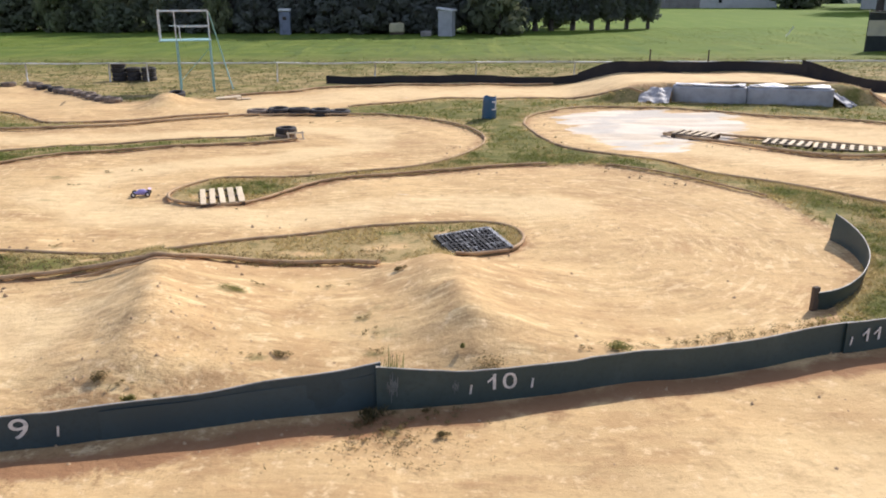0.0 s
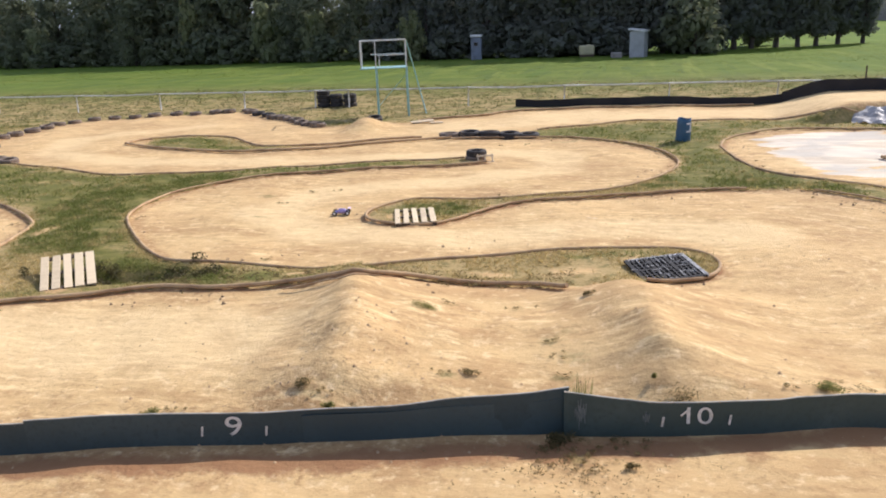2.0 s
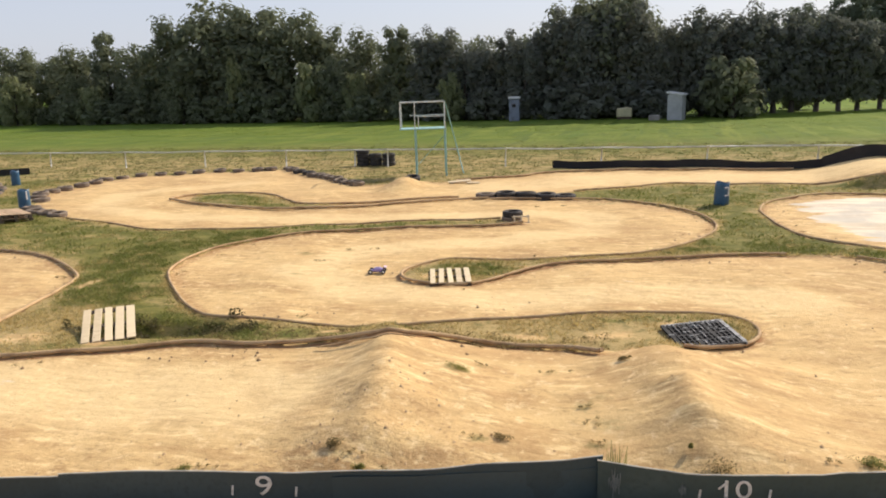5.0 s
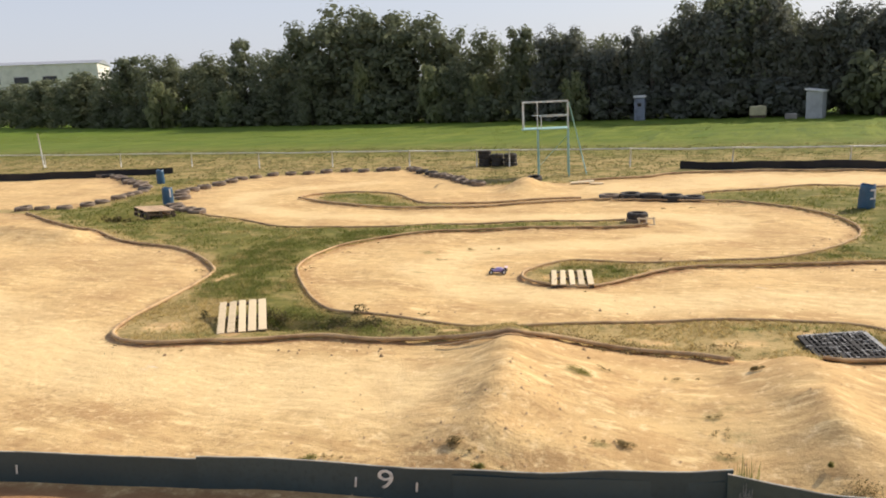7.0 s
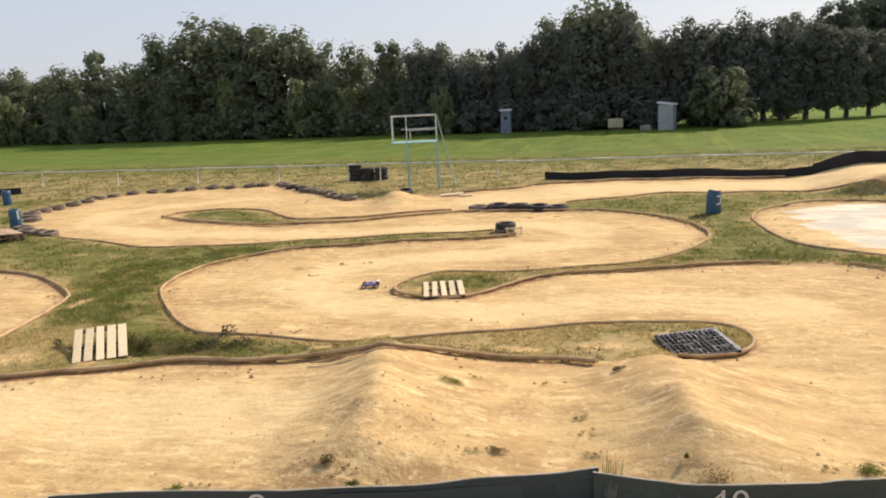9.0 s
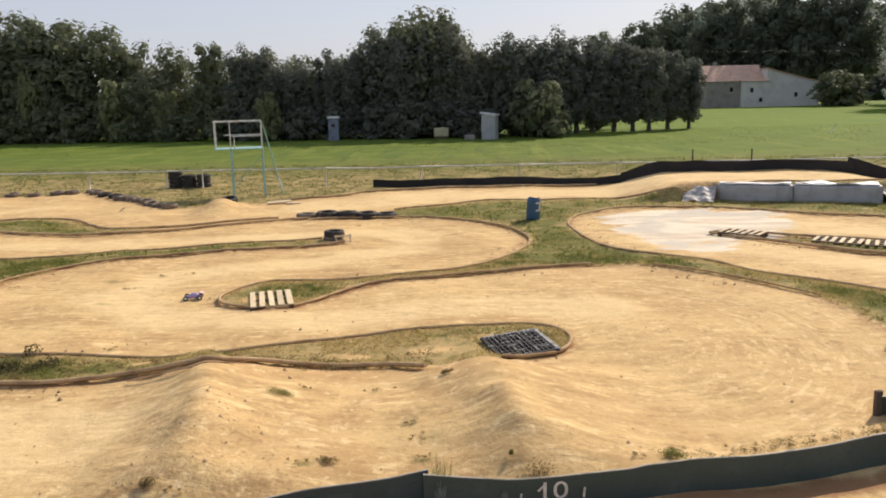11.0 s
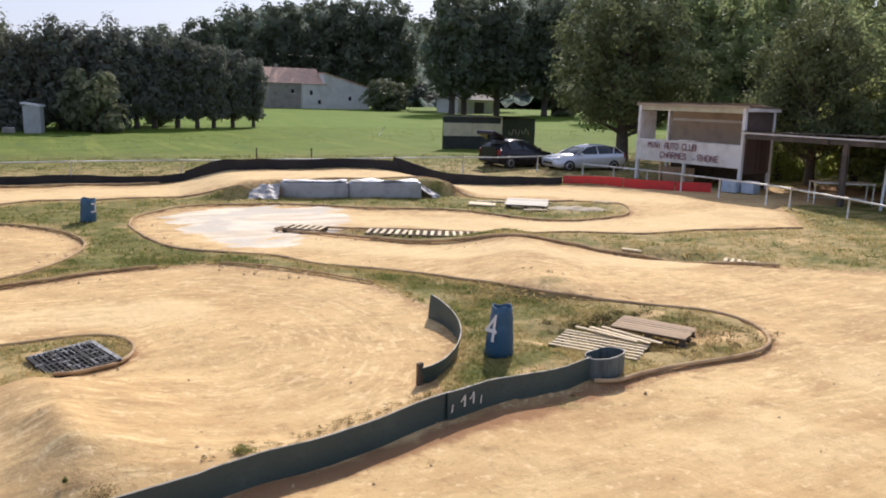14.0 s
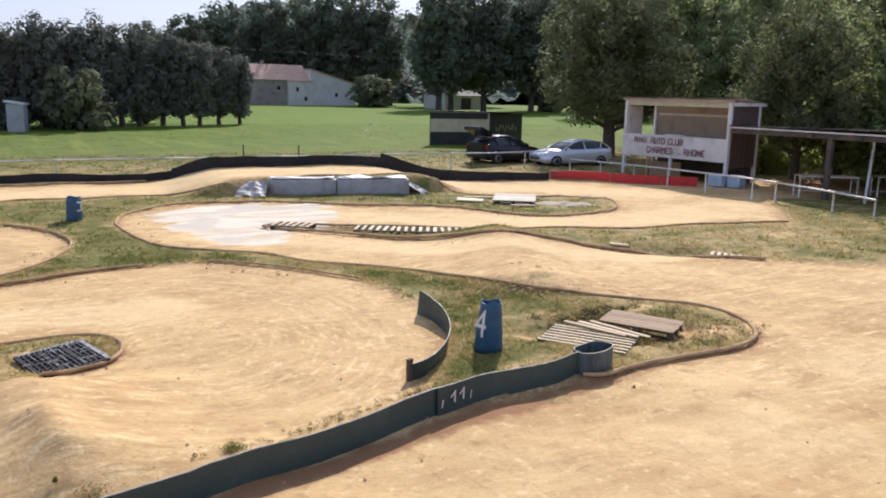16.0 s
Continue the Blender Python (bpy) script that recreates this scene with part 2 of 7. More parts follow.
GROUND = ground_material()
PIPE = worn("dusty_pipe", (0.54, 0.37, 0.20), (0.30, 0.185, 0.095), 0.95, scale=2.2, fine=30, bump=0.3)
SHEET_BLUE = worn("navy_barrier_plastic", (0.026, 0.050, 0.058), (0.045, 0.075, 0.082), 0.5, scale=0.8, fine=22, low=0.45, high=0.75, bump=0.1)
SHEET = worn("barrier_plastic", (0.034, 0.060, 0.058), (0.062, 0.092, 0.086), 0.52, scale=1.1, fine=22, low=0.45, high=0.8, bump=0.1)
SHEET_PATCH = worn("patched_barrier_plastic", (0.036, 0.066, 0.076), (0.028, 0.053, 0.062), 0.45, scale=0.7, fine=22, bump=0.1)
SHEET_EDGE = worn("barrier_edge", (0.58, 0.55, 0.47), (0.20, 0.21, 0.19), 0.5, scale=4)
SHEET_FADED = worn("faded_barrier_plastic", (0.095, 0.12, 0.128), (0.05, 0.066, 0.07), 0.65, scale=2, fine=22, stretch=(6, 6, 1), bump=0.1)
BLACK_SHEET = worn("black_sheeting", (0.010, 0.010, 0.013), (0.028, 0.024, 0.023), 0.75, scale=0.9, fine=20)
CHALK = worn("white_brush_paint", (0.70, 0.68, 0.62), (0.42, 0.42, 0.39), 0.8, scale=14)
SCUFF = worn("scuffed_paint", (0.19, 0.215, 0.21), (0.08, 0.10, 0.10), 0.7, scale=9)
PALLET = worn("bleached_wood", (0.69, 0.56, 0.36), (0.50, 0.39, 0.24), 0.85, scale=2.5, fine=30, stretch=(1, 12, 1), vary=0.25)
PALE_BOARD = worn("pale_board", (0.66, 0.60, 0.48), (0.44, 0.38, 0.28), 0.85, scale=2.0, fine=25, stretch=(3, 10, 1), vary=0.2)
TAN_WOOD = worn("tan_wood", (0.40, 0.28, 0.165), (0.26, 0.175, 0.10), 0.85, scale=2.5, fine=25, stretch=(10, 3, 1), vary=0.2)
GREY_WOOD = worn("weathered_wood", (0.50, 0.35, 0.215), (0.28, 0.19, 0.115), 0.88, scale=2.5, fine=30, stretch=(1, 12, 1), vary=0.12)
# dark timber; under pallets its colour carries the shade below the deck
DARK_SHADED_WOOD = worn("shaded_wood", (0.11, 0.08, 0.055), (0.06, 0.045, 0.032), 0.9, scale=3)
CRATE = worn("black_plastic", (0.009, 0.009, 0.010), (0.022, 0.020, 0.019), 0.8, scale=4)
CRATE_TOP = worn("pale_plastic", (0.36, 0.355, 0.34), (0.10, 0.098, 0.095), 0.6, scale=9, low=0.45, high=0.7)
RUBBER = worn("tyre_rubber", (0.032, 0.029, 0.027), (0.17, 0.135, 0.10), 0.8, scale=4, fine=25, low=0.5, high=0.8)
DUSTY_RUBBER = worn("dusty_rubber", (0.13, 0.10, 0.076), (0.34, 0.25, 0.165), 0.85, scale=5, fine=25, vary=0.4)
BLUE = worn("blue_drum_plastic", (0.022, 0.085, 0.165), (0.042, 0.12, 0.20), 0.45, scale=4)
TEAL = worn("turquoise_paint", (0.30, 0.52, 0.49), (0.20, 0.38, 0.37), 0.5, scale=6)
PALE_STEEL = worn("pale_grey_paint", (0.62, 0.66, 0.64), (0.40, 0.43, 0.41), 0.5, scale=6)
WHITE_STEEL = worn("white_paint_steel", (0.74, 0.74, 0.71), (0.5, 0.48, 0.43), 0.5, scale=5)
DARK_STEEL = worn("dark_steel", (0.05, 0.045, 0.04), (0.11, 0.08, 0.055), 0.6, scale=6)
FOAM = worn("grey_wrapped_foam", (0.40, 0.41, 0.42), (0.30, 0.30, 0.30), 0.55, scale=2.2, bump=0.4, depth=0.01)
TARP = worn("white_tarpaulin", (0.82, 0.82, 0.82), (0.62, 0.60, 0.57), 0.5, scale=3, bump=0.4, depth=0.01)
SOILED_TARP = worn("soiled_tarpaulin", (0.42, 0.405, 0.39), (0.27, 0.25, 0.23), 0.6, scale=4, bump=0.4, depth=0.01)
ROOF_GREY = worn("grey_metal_roof", (0.30, 0.32, 0.36), (0.25, 0.27, 0.30), 0.6, scale=0.3)
RED = worn("red_plastic", (0.62, 0.030, 0.030), (0.42, 0.035, 0.035), 0.5, scale=1.5)
WHITE_BOARD = worn("white_board", (0.78, 0.76, 0.74), (0.60, 0.57, 0.53), 0.6, scale=1.3)
BEIGE = worn("beige_panel", (0.50, 0.40, 0.30), (0.38, 0.30, 0.23), 0.7, scale=1.2)
MAROON = worn("maroon_lettering", (0.17, 0.06, 0.075), (0.27, 0.13, 0.14), 0.7, scale=8)
ROOFING = worn("corrugated_sheet", (0.42, 0.36, 0.30), (0.26, 0.22, 0.19), 0.75, scale=1.5)
BROWN_BOARD = worn("dark_brown_boards", (0.105, 0.068, 0.055), (0.065, 0.045, 0.04), 0.85, scale=2.5, fine=25, stretch=(8, 8, 1), vary=0.5)
DARK_ROOF = worn("dark_beam", (0.085, 0.070, 0.058), (0.14, 0.11, 0.09), 0.8, scale=3)
PALE_BLUE = worn("pale_blue_plastic", (0.42, 0.52, 0.66), (0.32, 0.41, 0.52), 0.5, scale=3)
CABIN_BLUE = worn("faded_blue_panel", (0.20, 0.23, 0.30), (0.13, 0.15, 0.19), 0.6, scale=2)
HUT_DARK = worn("dark_green_boarding", (0.020, 0.028, 0.026), (0.04, 0.045, 0.04), 0.6, scale=2)
CREAM = worn("cream_boarding", (0.60, 0.56, 0.40), (0.48, 0.45, 0.33), 0.7, scale=1.5)
SHED_GREY = worn("galvanised_sheet", (0.42, 0.43, 0.45), (0.34, 0.35, 0.36), 0.6, 0.0, scale=1.5)
SHED_TOP = worn("pale_shed_roof", (0.72, 0.73, 0.74), (0.55, 0.55, 0.55), 0.5, scale=2)
STRAW = worn("straw_yellow_tank", (0.55, 0.50, 0.30), (0.42, 0.38, 0.24), 0.6, scale=2)
PLASTER = worn("pale_render", (0.72, 0.70, 0.67), (0.60, 0.58, 0.55), 0.9, scale=0.4)
STONE = worn("grey_stone_wall", (0.34, 0.31, 0.28), (0.24, 0.22, 0.20), 0.9, scale=0.6)
TILE = worn("clay_tiles", (0.70, 0.44, 0.32), (0.56, 0.37, 0.28), 0.85, scale=0.9, fine=3.0)
BARK = worn("bark", (0.075, 0.060, 0.045), (0.13, 0.105, 0.08), 0.9, scale=5, fine=18, stretch=(4, 4, 1), bump=0.6, depth=0.02)
LEAF = leaves("broad_leaves", (0.172, 0.19, 0.118), (0.205, 0.224, 0.134), 0.02, 0.42)
LEAF_STAND = leaves("shady_leaves", (0.13, 0.15, 0.075), (0.20, 0.226, 0.106), 0.04, 0.48)
LEAF_MID = leaves("green_leaves", (0.22, 0.26, 0.125), (0.35, 0.40, 0.18), 0.05, 0.6)
LEAF_DARK = leaves("dark_leaves", (0.165, 0.176, 0.142), (0.188, 0.20, 0.158), 0.02, 0.42)
LEAF_PLANE = leaves("plane_tree_leaves", (0.14, 0.162, 0.115), (0.17, 0.195, 0.13), 0.02, 0.42)
# sunlight on the trees and bushes behind the shelter put into the leaf colours
LEAF_NEAR = leaves("sunlit_leaves", (0.21, 0.26, 0.11), (0.40, 0.47, 0.19), 0.06, 0.65)
LEAF_LIGHT = leaves("sunlit_bush_leaves", (0.30, 0.34, 0.10), (0.52, 0.54, 0.19), 0.06, 0.72)
LEAF_EDGE = leaves("bush_leaves", (0.23, 0.25, 0.135), (0.31, 0.33, 0.17), 0.05, 0.55)
LEAF_FAR = worn("hill_woods", (0.060, 0.100, 0.066), (0.10, 0.145, 0.10), 0.95, scale=0.06, fine=0.35, bump=0.8, depth=3.0)
BLADE = grass("grass_blades", (0.12, 0.15, 0.035), (0.26, 0.27, 0.075), (0.58, 0.45, 0.20), 1.3)
BLADE_DRY = grass("dry_blades", (0.13, 0.155, 0.045), (0.205, 0.215, 0.072), (0.34, 0.29, 0.14), 0.4, 0.5)
BLADE_LUSH = grass("meadow_blades", (0.115, 0.17, 0.022), (0.195, 0.24, 0.04), (0.28, 0.275, 0.075), 0.12, 0.4)
WEED = leaves("weed_leaves", (0.14, 0.115, 0.05), (0.36, 0.27, 0.125), 0.1, 0.55)
TUFT = leaves("tuft_leaves", (0.15, 0.165, 0.045), (0.42, 0.37, 0.13), 0.15)
DITCH = leaves("ditch_leaves", (0.055, 0.055, 0.022), (0.20, 0.165, 0.075), 0.15)
DARK_CLOD = worn("damp_clods", (0.27, 0.175, 0.095), (0.17, 0.11, 0.06), 0.95, scale=6)
PALE_SAND = worn("pale_sand", (0.60, 0.50, 0.36), (0.42, 0.33, 0.21), 0.95, scale=4, fine=30, bump=0.6, depth=0.02)
CLOD = worn("dirt_clods", (0.50, 0.34, 0.185), (0.36, 0.23, 0.12), 0.95, scale=6)
SILVER_CAR = plain("silver_car_paint", (0.72, 0.73, 0.77), 0.28, 0.4)
BLACK_CAR = plain("dark_car_paint", (0.022, 0.017, 0.022), 0.18, 0.3)
CAR_GLASS = plain("dark_car_glass", (0.020, 0.024, 0.028), 0.06)
LAMP_GLASS = plain("headlamp_glass", (0.7, 0.72, 0.75), 0.12, 0.3)
RED_LAMP = plain("red_lamp", (0.35, 0.02, 0.02), 0.2)
RIM = plain("alloy_rim", (0.5, 0.5, 0.52), 0.35, 0.9)
PLATE = plain("pale_plate", (0.7, 0.68, 0.6), 0.5)
PURPLE = plain("lilac_shell", (0.42, 0.33, 0.62), 0.35)
PINK = plain("pink_shell", (0.75, 0.55, 0.62), 0.35)

# ---- the lie of the land ----
def smooth(a, b, v):
    k = np.clip((v - a) / (b - a), 0, 1)
    return k * k * (3 - 2 * k)


def ridge(x, y, a, b, high, wide, soft=0.6, crest=1.8):
    """A bank along the line from a to b, rounded across and at its ends."""
    ax, ay = a
    dx, dy = b[0] - ax, b[1] - ay
    long = math.hypot(dx, dy)
    along = ((x - ax) * dx + (y - ay) * dy) / long
    across = ((x - ax) * dy - (y - ay) * dx) / long
    return high * np.exp(-np.abs(across / wide) ** crest) * smooth(-soft, soft, along) * (1 - smooth(long - soft, long + soft, along))


HUMP_NEAR_NINE = [(-4.15, 11.0, 0.16), (-3.85, 10.3, 0.43), (-3.45, 9.0, 0.48), (-3.18, 8.0, 0.46), (-3.08, 7.3, 0.38), (-3.2, 6.75, 0.15), (-3.3, 6.4, 0.03)]
HUMP_NEAR_TEN = [(-0.1, 10.75, 0.13), (0.04, 10.3, 0.37), (0.2, 9.0, 0.45), (0.36, 8.2, 0.43), (0.52, 7.7, 0.32), (0.62, 7.3, 0.12), (0.68, 7.0, 0.02)]


def hump(x, y, crest, left, right):
    """A dirt bump across the track: a fairly sharp crest (x, y, height), with hollow flanks."""
    cx, cy, ch = (np.array([p[k] for p in crest]) for k in range(3))
    order = np.argsort(cy)
    mid, high = np.interp(y, cy[order], cx[order]), np.interp(y, cy[order], ch[order], 0.0, 0.0)
    off = np.where(x < mid, (mid - x) / left, (x - mid) / right)
    off = np.sqrt(off * off + 0.005) - 0.07
    return high * np.exp(-1.25 * np.maximum(off, 0) ** 1.15)


def hollow(x, y, cx, cy, sx, sy, deep, turn=0.0):
    c, s = math.cos(turn), math.sin(turn)
    u, v = (x - cx) * c + (y - cy) * s, (y - cy) * c - (x - cx) * s
    return -deep * np.exp(-(u / sx) ** 2 - (v / sy) ** 2)


def rumple(x, y):
    """Small lumps in the dirt."""
    z = 0.0 * x
    for k in range(16):
        a, f = 2.4 * k + 0.3, 3.5 * 1.13 ** k
        z = z + np.sin(f * (x * math.cos(a) + y * math.sin(a)) + 1.7 * k) * (4.0 / (4.0 + f))
    return z


def land(x, y):
    """The height of the ground."""
    x, y = np.asarray(x, float), np.asarray(y, float)
    z = 0.0 * x
    z = z + hump(x, y, HUMP_NEAR_NINE, 1.0, 1.15)
    z = z + hump(x, y, HUMP_NEAR_TEN, 0.95, 1.2)
    z = z + (0.0022 + 0.042 * z) * rumple(x, y) * (np.abs(x) < 40) * (y < 40)
    z = z + ridge(x, y, (11.5, 18.2), (8.9, 12.4), 0.32, 1.25)
    z = z + 0.6 * smooth(4.6, 7.4, x) * (1 - smooth(13.7, 16.6, x)) * smooth(0.0, 0.5, y - np.interp(x, [4.5, 6.5, 8.1, 10.4, 13.05, 16], [28.0, 27.95, 28.55, 27.75, 27.05, 26.9])) * (1 - smooth(33.0, 34.4, y))
    z = z + ridge(x, y, (-26.0, 16.4), (-19.0, 15.95), 0.30, 0.75)
    z = z - hollow(x, y, -9.7, 28.1, 0.62, 1.0, 0.38)
    z = z + hollow(x, y, -7.9, 10.75, 0.9, 0.32, 0.40, 0.1) + hollow(x, y, 8.65, 9.98, 1.25, 0.6, 0.46, -0.3)
    z = z + hollow(x, y, 14.6, 14.9, 1.6, 0.5, 0.25, -0.85) + hollow(x, y, -21.0, 19.65, 0.9, 0.6, 0.34, 0.2)
    z = z + hollow(x, y, 0.5, 11.85, 0.5, 0.5, 0.13)
    z = z + hollow(x, y, 8.0, 20.6, 2.2, 0.3, 0.12, -0.5)
    z = z + 0.018 * (np.sin(1.9 * x + 0.7 * y) + np.sin(1.3 * y - 0.8 * x + 1.0)) + 0.008 * (np.sin(4.7 * x + 2) * np.sin(4.1 * y + 1))
    return z

# ---- mesh helpers ----


def link(name, me, parent=None, label="", smooth_faces=False):
    ob = new(name, me)
    if smooth_faces:
        me.shade_smooth()
    if parent:
        ob.parent = parent
    if label:
        ob["label"] = label
    return ob


def part(name, bm, material, parent=None, label="", smooth_faces=False):
    """Links a bmesh as one mesh object."""
    me = bpy.data.meshes.new(name)
    bm.to_mesh(me)
    bm.free()
    me.materials.append(material)
    return link(name, me, parent, label, smooth_faces)


def arrays(name, verts, faces, material, parent=None, label=""):
    """Links a mesh of equal-sided faces given as arrays."""
    verts, faces = np.asarray(verts, np.float32), np.asarray(faces, np.int32)
    me = bpy.data.meshes.new(name)
    me.vertices.add(len(verts))
    me.vertices.foreach_set("co", verts.ravel())
    me.loops.add(faces.size)
    me.loops.foreach_set("vertex_index", faces.ravel())
    me.polygons.add(len(faces))
    me.polygons.foreach_set("loop_start", np.arange(0, faces.size, faces.shape[1], dtype=np.int32))
    me.update(calc_edges=True)
    me.materials.append(material)
    return link(name, me, parent, label)


def thing(name, m, label, category, group=""):
    ob = new(name)
    ob.matrix_basis = m
    return tagged(ob, label, category, group)


def box(bm, sx, sy, sz, m=Matrix(), bevel=0.0):
    """A box centred on m."""
    got = bmesh.ops.create_cube(bm, size=1, matrix=m @ Matrix.Diagonal((sx, sy, sz, 1)))
    if bevel:
        edges = {e for v in got["verts"] for e in v.link_edges}
        bmesh.ops.bevel(bm, geom=list(edges), offset=bevel, segments=1, affect="EDGES", profile=0.5)
    return bm


def boxed(sx, sy, sz, m=Matrix(), bevel=0.0):
    return box(bmesh.new(), sx, sy, sz, m, bevel)


def tube(bm, pts, r, n=8, closed=False):
    """A round bar through points."""
    pts = [Vector(p) for p in pts]
    rings = []
    for i, p in enumerate(pts):
        a, b = pts[max(i - 1, 0)], pts[min(i + 1, len(pts) - 1)]
        if closed:
            a, b = pts[i - 1], pts[(i + 1) % len(pts)]
        way = (b - a).normalized()
        side = way.cross(Vector((0, 0, 1)) if abs(way.z) < 0.9 else Vector((1, 0, 0))).normalized()
        up = side.cross(way)
        rad = r[i] if isinstance(r, (list, tuple)) else r
        rings.append([bm.verts.new(p + rad * (math.cos(t) * side + math.sin(t) * up)) for t in (2 * math.pi * k / n for k in range(n))])
    pairs = list(zip(rings, rings[1:])) + ([(rings[-1], rings[0])] if closed else [])
    for a, b in pairs:
        for k in range(n):
            bm.faces.new((a[k], a[(k + 1) % n], b[(k + 1) % n], b[k])).smooth = True
    if not closed:
        bm.faces.new(rings[0])
        bm.faces.new(rings[-1][::-1])
    return bm


def lathe(bm, profile, n=24, m=Matrix(), closed=False):
    """Turns a profile of (radius, height) round z."""
    rings = []
    for r, z in profile:
        rings.append([bm.verts.new(m @ Vector((r * math.cos(2 * math.pi * k / n), r * math.sin(2 * math.pi * k / n), z))) for k in range(n)])
    for a, b in list(zip(rings, rings[1:])) + ([(rings[-1], rings[0])] if closed else []):
        for k in range(n):
            bm.faces.new((a[k], a[(k + 1) % n], b[(k + 1) % n], b[k])).smooth = True
    if not closed:
        bm.faces.new(rings[0][::-1])
        bm.faces.new(rings[-1])
    return bm


def curve_through(pts, step=0.12):
    """A smooth line through plan points, at even steps."""
    p = [Vector(q) for q in pts]
    p = [2 * p[0] - p[1], *p, 2 * p[-1] - p[-2]]
    fine = []
    for a, b, c, d in zip(p, p[1:], p[2:], p[3:]):
        for k in range(12):
            t = k / 12
            fine.append(0.5 * (2 * b + (c - a) * t + (2 * a - 5 * b + 4 * c - d) * t * t + (3 * b - a - 3 * c + d) * t ** 3))
    fine.append(p[-2])
    out, left = [fine[0]], step
    for a, b in zip(fine, fine[1:]):
        long = (b - a).length
        while long >= left and long > 1e-9:
            a = a + (b - a) * (left / long)
            long = (b - a).length
            out.append(a)
            left = step
        left -= long
    out.append(fine[-1])
    return out


def inside(x, y, poly):
    """Which plan points lie in a polygon."""
    hit = np.zeros(np.shape(x), bool)
    for (ax, ay), (bx, by) in zip(poly, poly[1:] + poly[:1]):
        if ay != by:
            hit ^= ((ay > y) != (by > y)) & (x < (bx - ax) * (y - ay) / (by - ay) + ax)
    return hit


def lettering(text, size, material, m, parent, name="letter", depth=0.003, wide=1.0):
    data = bpy.data.curves.new(name, "FONT")
    data.body, data.size, data.extrude, data.align_x, data.align_y = text, size, depth, "CENTER", "CENTER"
    temp = bpy.data.objects.new(name, data)
    me = bpy.data.meshes.new_from_object(temp)
    bpy.data.objects.remove(temp)
    whole = bmesh.new()
    whole.from_mesh(me)
    bpy.data.meshes.remove(me)
    bmesh.ops.remove_doubles(whole, verts=whole.verts[:], dist=1e-5)
    left = set(whole.verts)
    ob = None
    while left:  # every letter is a part of its own
        letter, todo = set(), [min(left, key=lambda v: (v.co.x, v.co.y))]
        while todo:
            v = todo.pop()
            if v in left:
                left.discard(v)
                letter.add(v)
                todo += [e.other_vert(v) for e in v.link_edges]
        one, twin = bmesh.new(), {}
        for v in sorted(letter, key=lambda v: v.index):
            twin[v] = one.verts.new(v.co)
        for f in whole.faces:
            if f.verts[0] in letter:
                one.faces.new([twin[v] for v in f.verts])
        ob = part(name, one, material, parent)
        ob.matrix_basis = m @ Matrix.Diagonal((wide, 1, 1, 1))
    whole.free()
    return ob


# heavy block letters as strokes on a 4 by 6 grid
STROKES = {
    "M": ["0,0 0,6", "0,6 2,3 4,6", "4,6 4,0"], "I": ["2,0 2,6"], "N": ["0,0 0,6", "0,6 4,0", "4,0 4,6"], "A": ["0,0 0,4 1,6 3,6 4,4 4,0", "0,2.6 4,2.6"],
    "U": ["0,6 0,1 1,0 3,0 4,1 4,6"], "T": ["0,6 4,6", "2,6 2,0"], "O": ["1,0 0,1 0,5 1,6 3,6 4,5 4,1 3,0 1,0"], "C": ["4,5 3,6 1,6 0,5 0,1 1,0 3,0 4,1"],
    "L": ["0,6 0,0 4,0"], "B": ["0,0 0,6 3,6 4,5 4,4 3,3 0,3", "3,3 4,2 4,1 3,0 0,0"], "H": ["0,0 0,6", "4,0 4,6", "0,3 4,3"], "R": ["0,0 0,6 3,6 4,5 4,4 3,3 0,3", "2,3 4,0"],
    "E": ["4,6 1,6 0,5 0,1 1,0 4,0", "0,3 3,3"], "S": ["4,5 3,6 1,6 0,5 0,4 1,3 3,3 4,2 4,1 3,0 1,0 0,1"]}


def block_letters(text, size, material, m, parent, pitch=0.78, stroke=0.16):
    """Words in heavy strokes, centred on m, every letter a part of its own."""
    unit = size / 6
    step, x = size * pitch, -0.5 * size * pitch * (len(text) - 1)
    for c in text:
        if c in STROKES:
            bm = bmesh.new()
            for k, line in enumerate(STROKES[c]):
                pts = [Vector(((float(a) - 2) * unit * 0.86, (float(b) - 3) * unit, 0)) for a, b in (p.split(",") for p in line.split())]
                for j, (a, b) in enumerate(zip(pts, pts[1:])):
                    way = b - a
                    box(bm, way.length + stroke * size * 0.55, stroke * size, 0.006, Matrix.Translation((a + b) / 2 + Vector((0, 0, 0.0007 * (k + j)))) @ Matrix.Rotation(math.atan2(way.y, way.x), 4, "Z"))
            part("letter", bm, material, parent).matrix_basis = m @ pose(x, 0, 0)
        x += step


# ---- the plan: edging lines of the track ----
LOOP_LEFT = [(-26, 19.6), (-21.45, 17.6), (-19.6, 16.9), (-17.8, 16.2), (-16.2, 15.8), (-14.9, 15.4), (-13.5, 14.7), (-12.45, 13.9), (-12.0, 13.3),
             (-11.65, 12.4), (-11.4, 11.35), (-11.2, 10.4), (-10.98, 9.8), (-10.64, 9.25), (-10.2, 8.98), (-9.76, 8.9), (-9.3, 8.98), (-8.75, 9.25),
             (-8.1, 9.52), (-7.5, 9.88), (-6.9, 10.1), (-6.2, 10.06), (-5.5, 10.2), (-4.95, 10.27), (-4.5, 10.2), (-4.05, 10.15), (-3.65, 10.2),
             (-3.3, 10.46), (-2.95, 10.66), (-2.47, 10.76), (-2.0, 10.82), (-1.52, 10.84), (-1.2, 10.75), (-0.85, 10.45)]
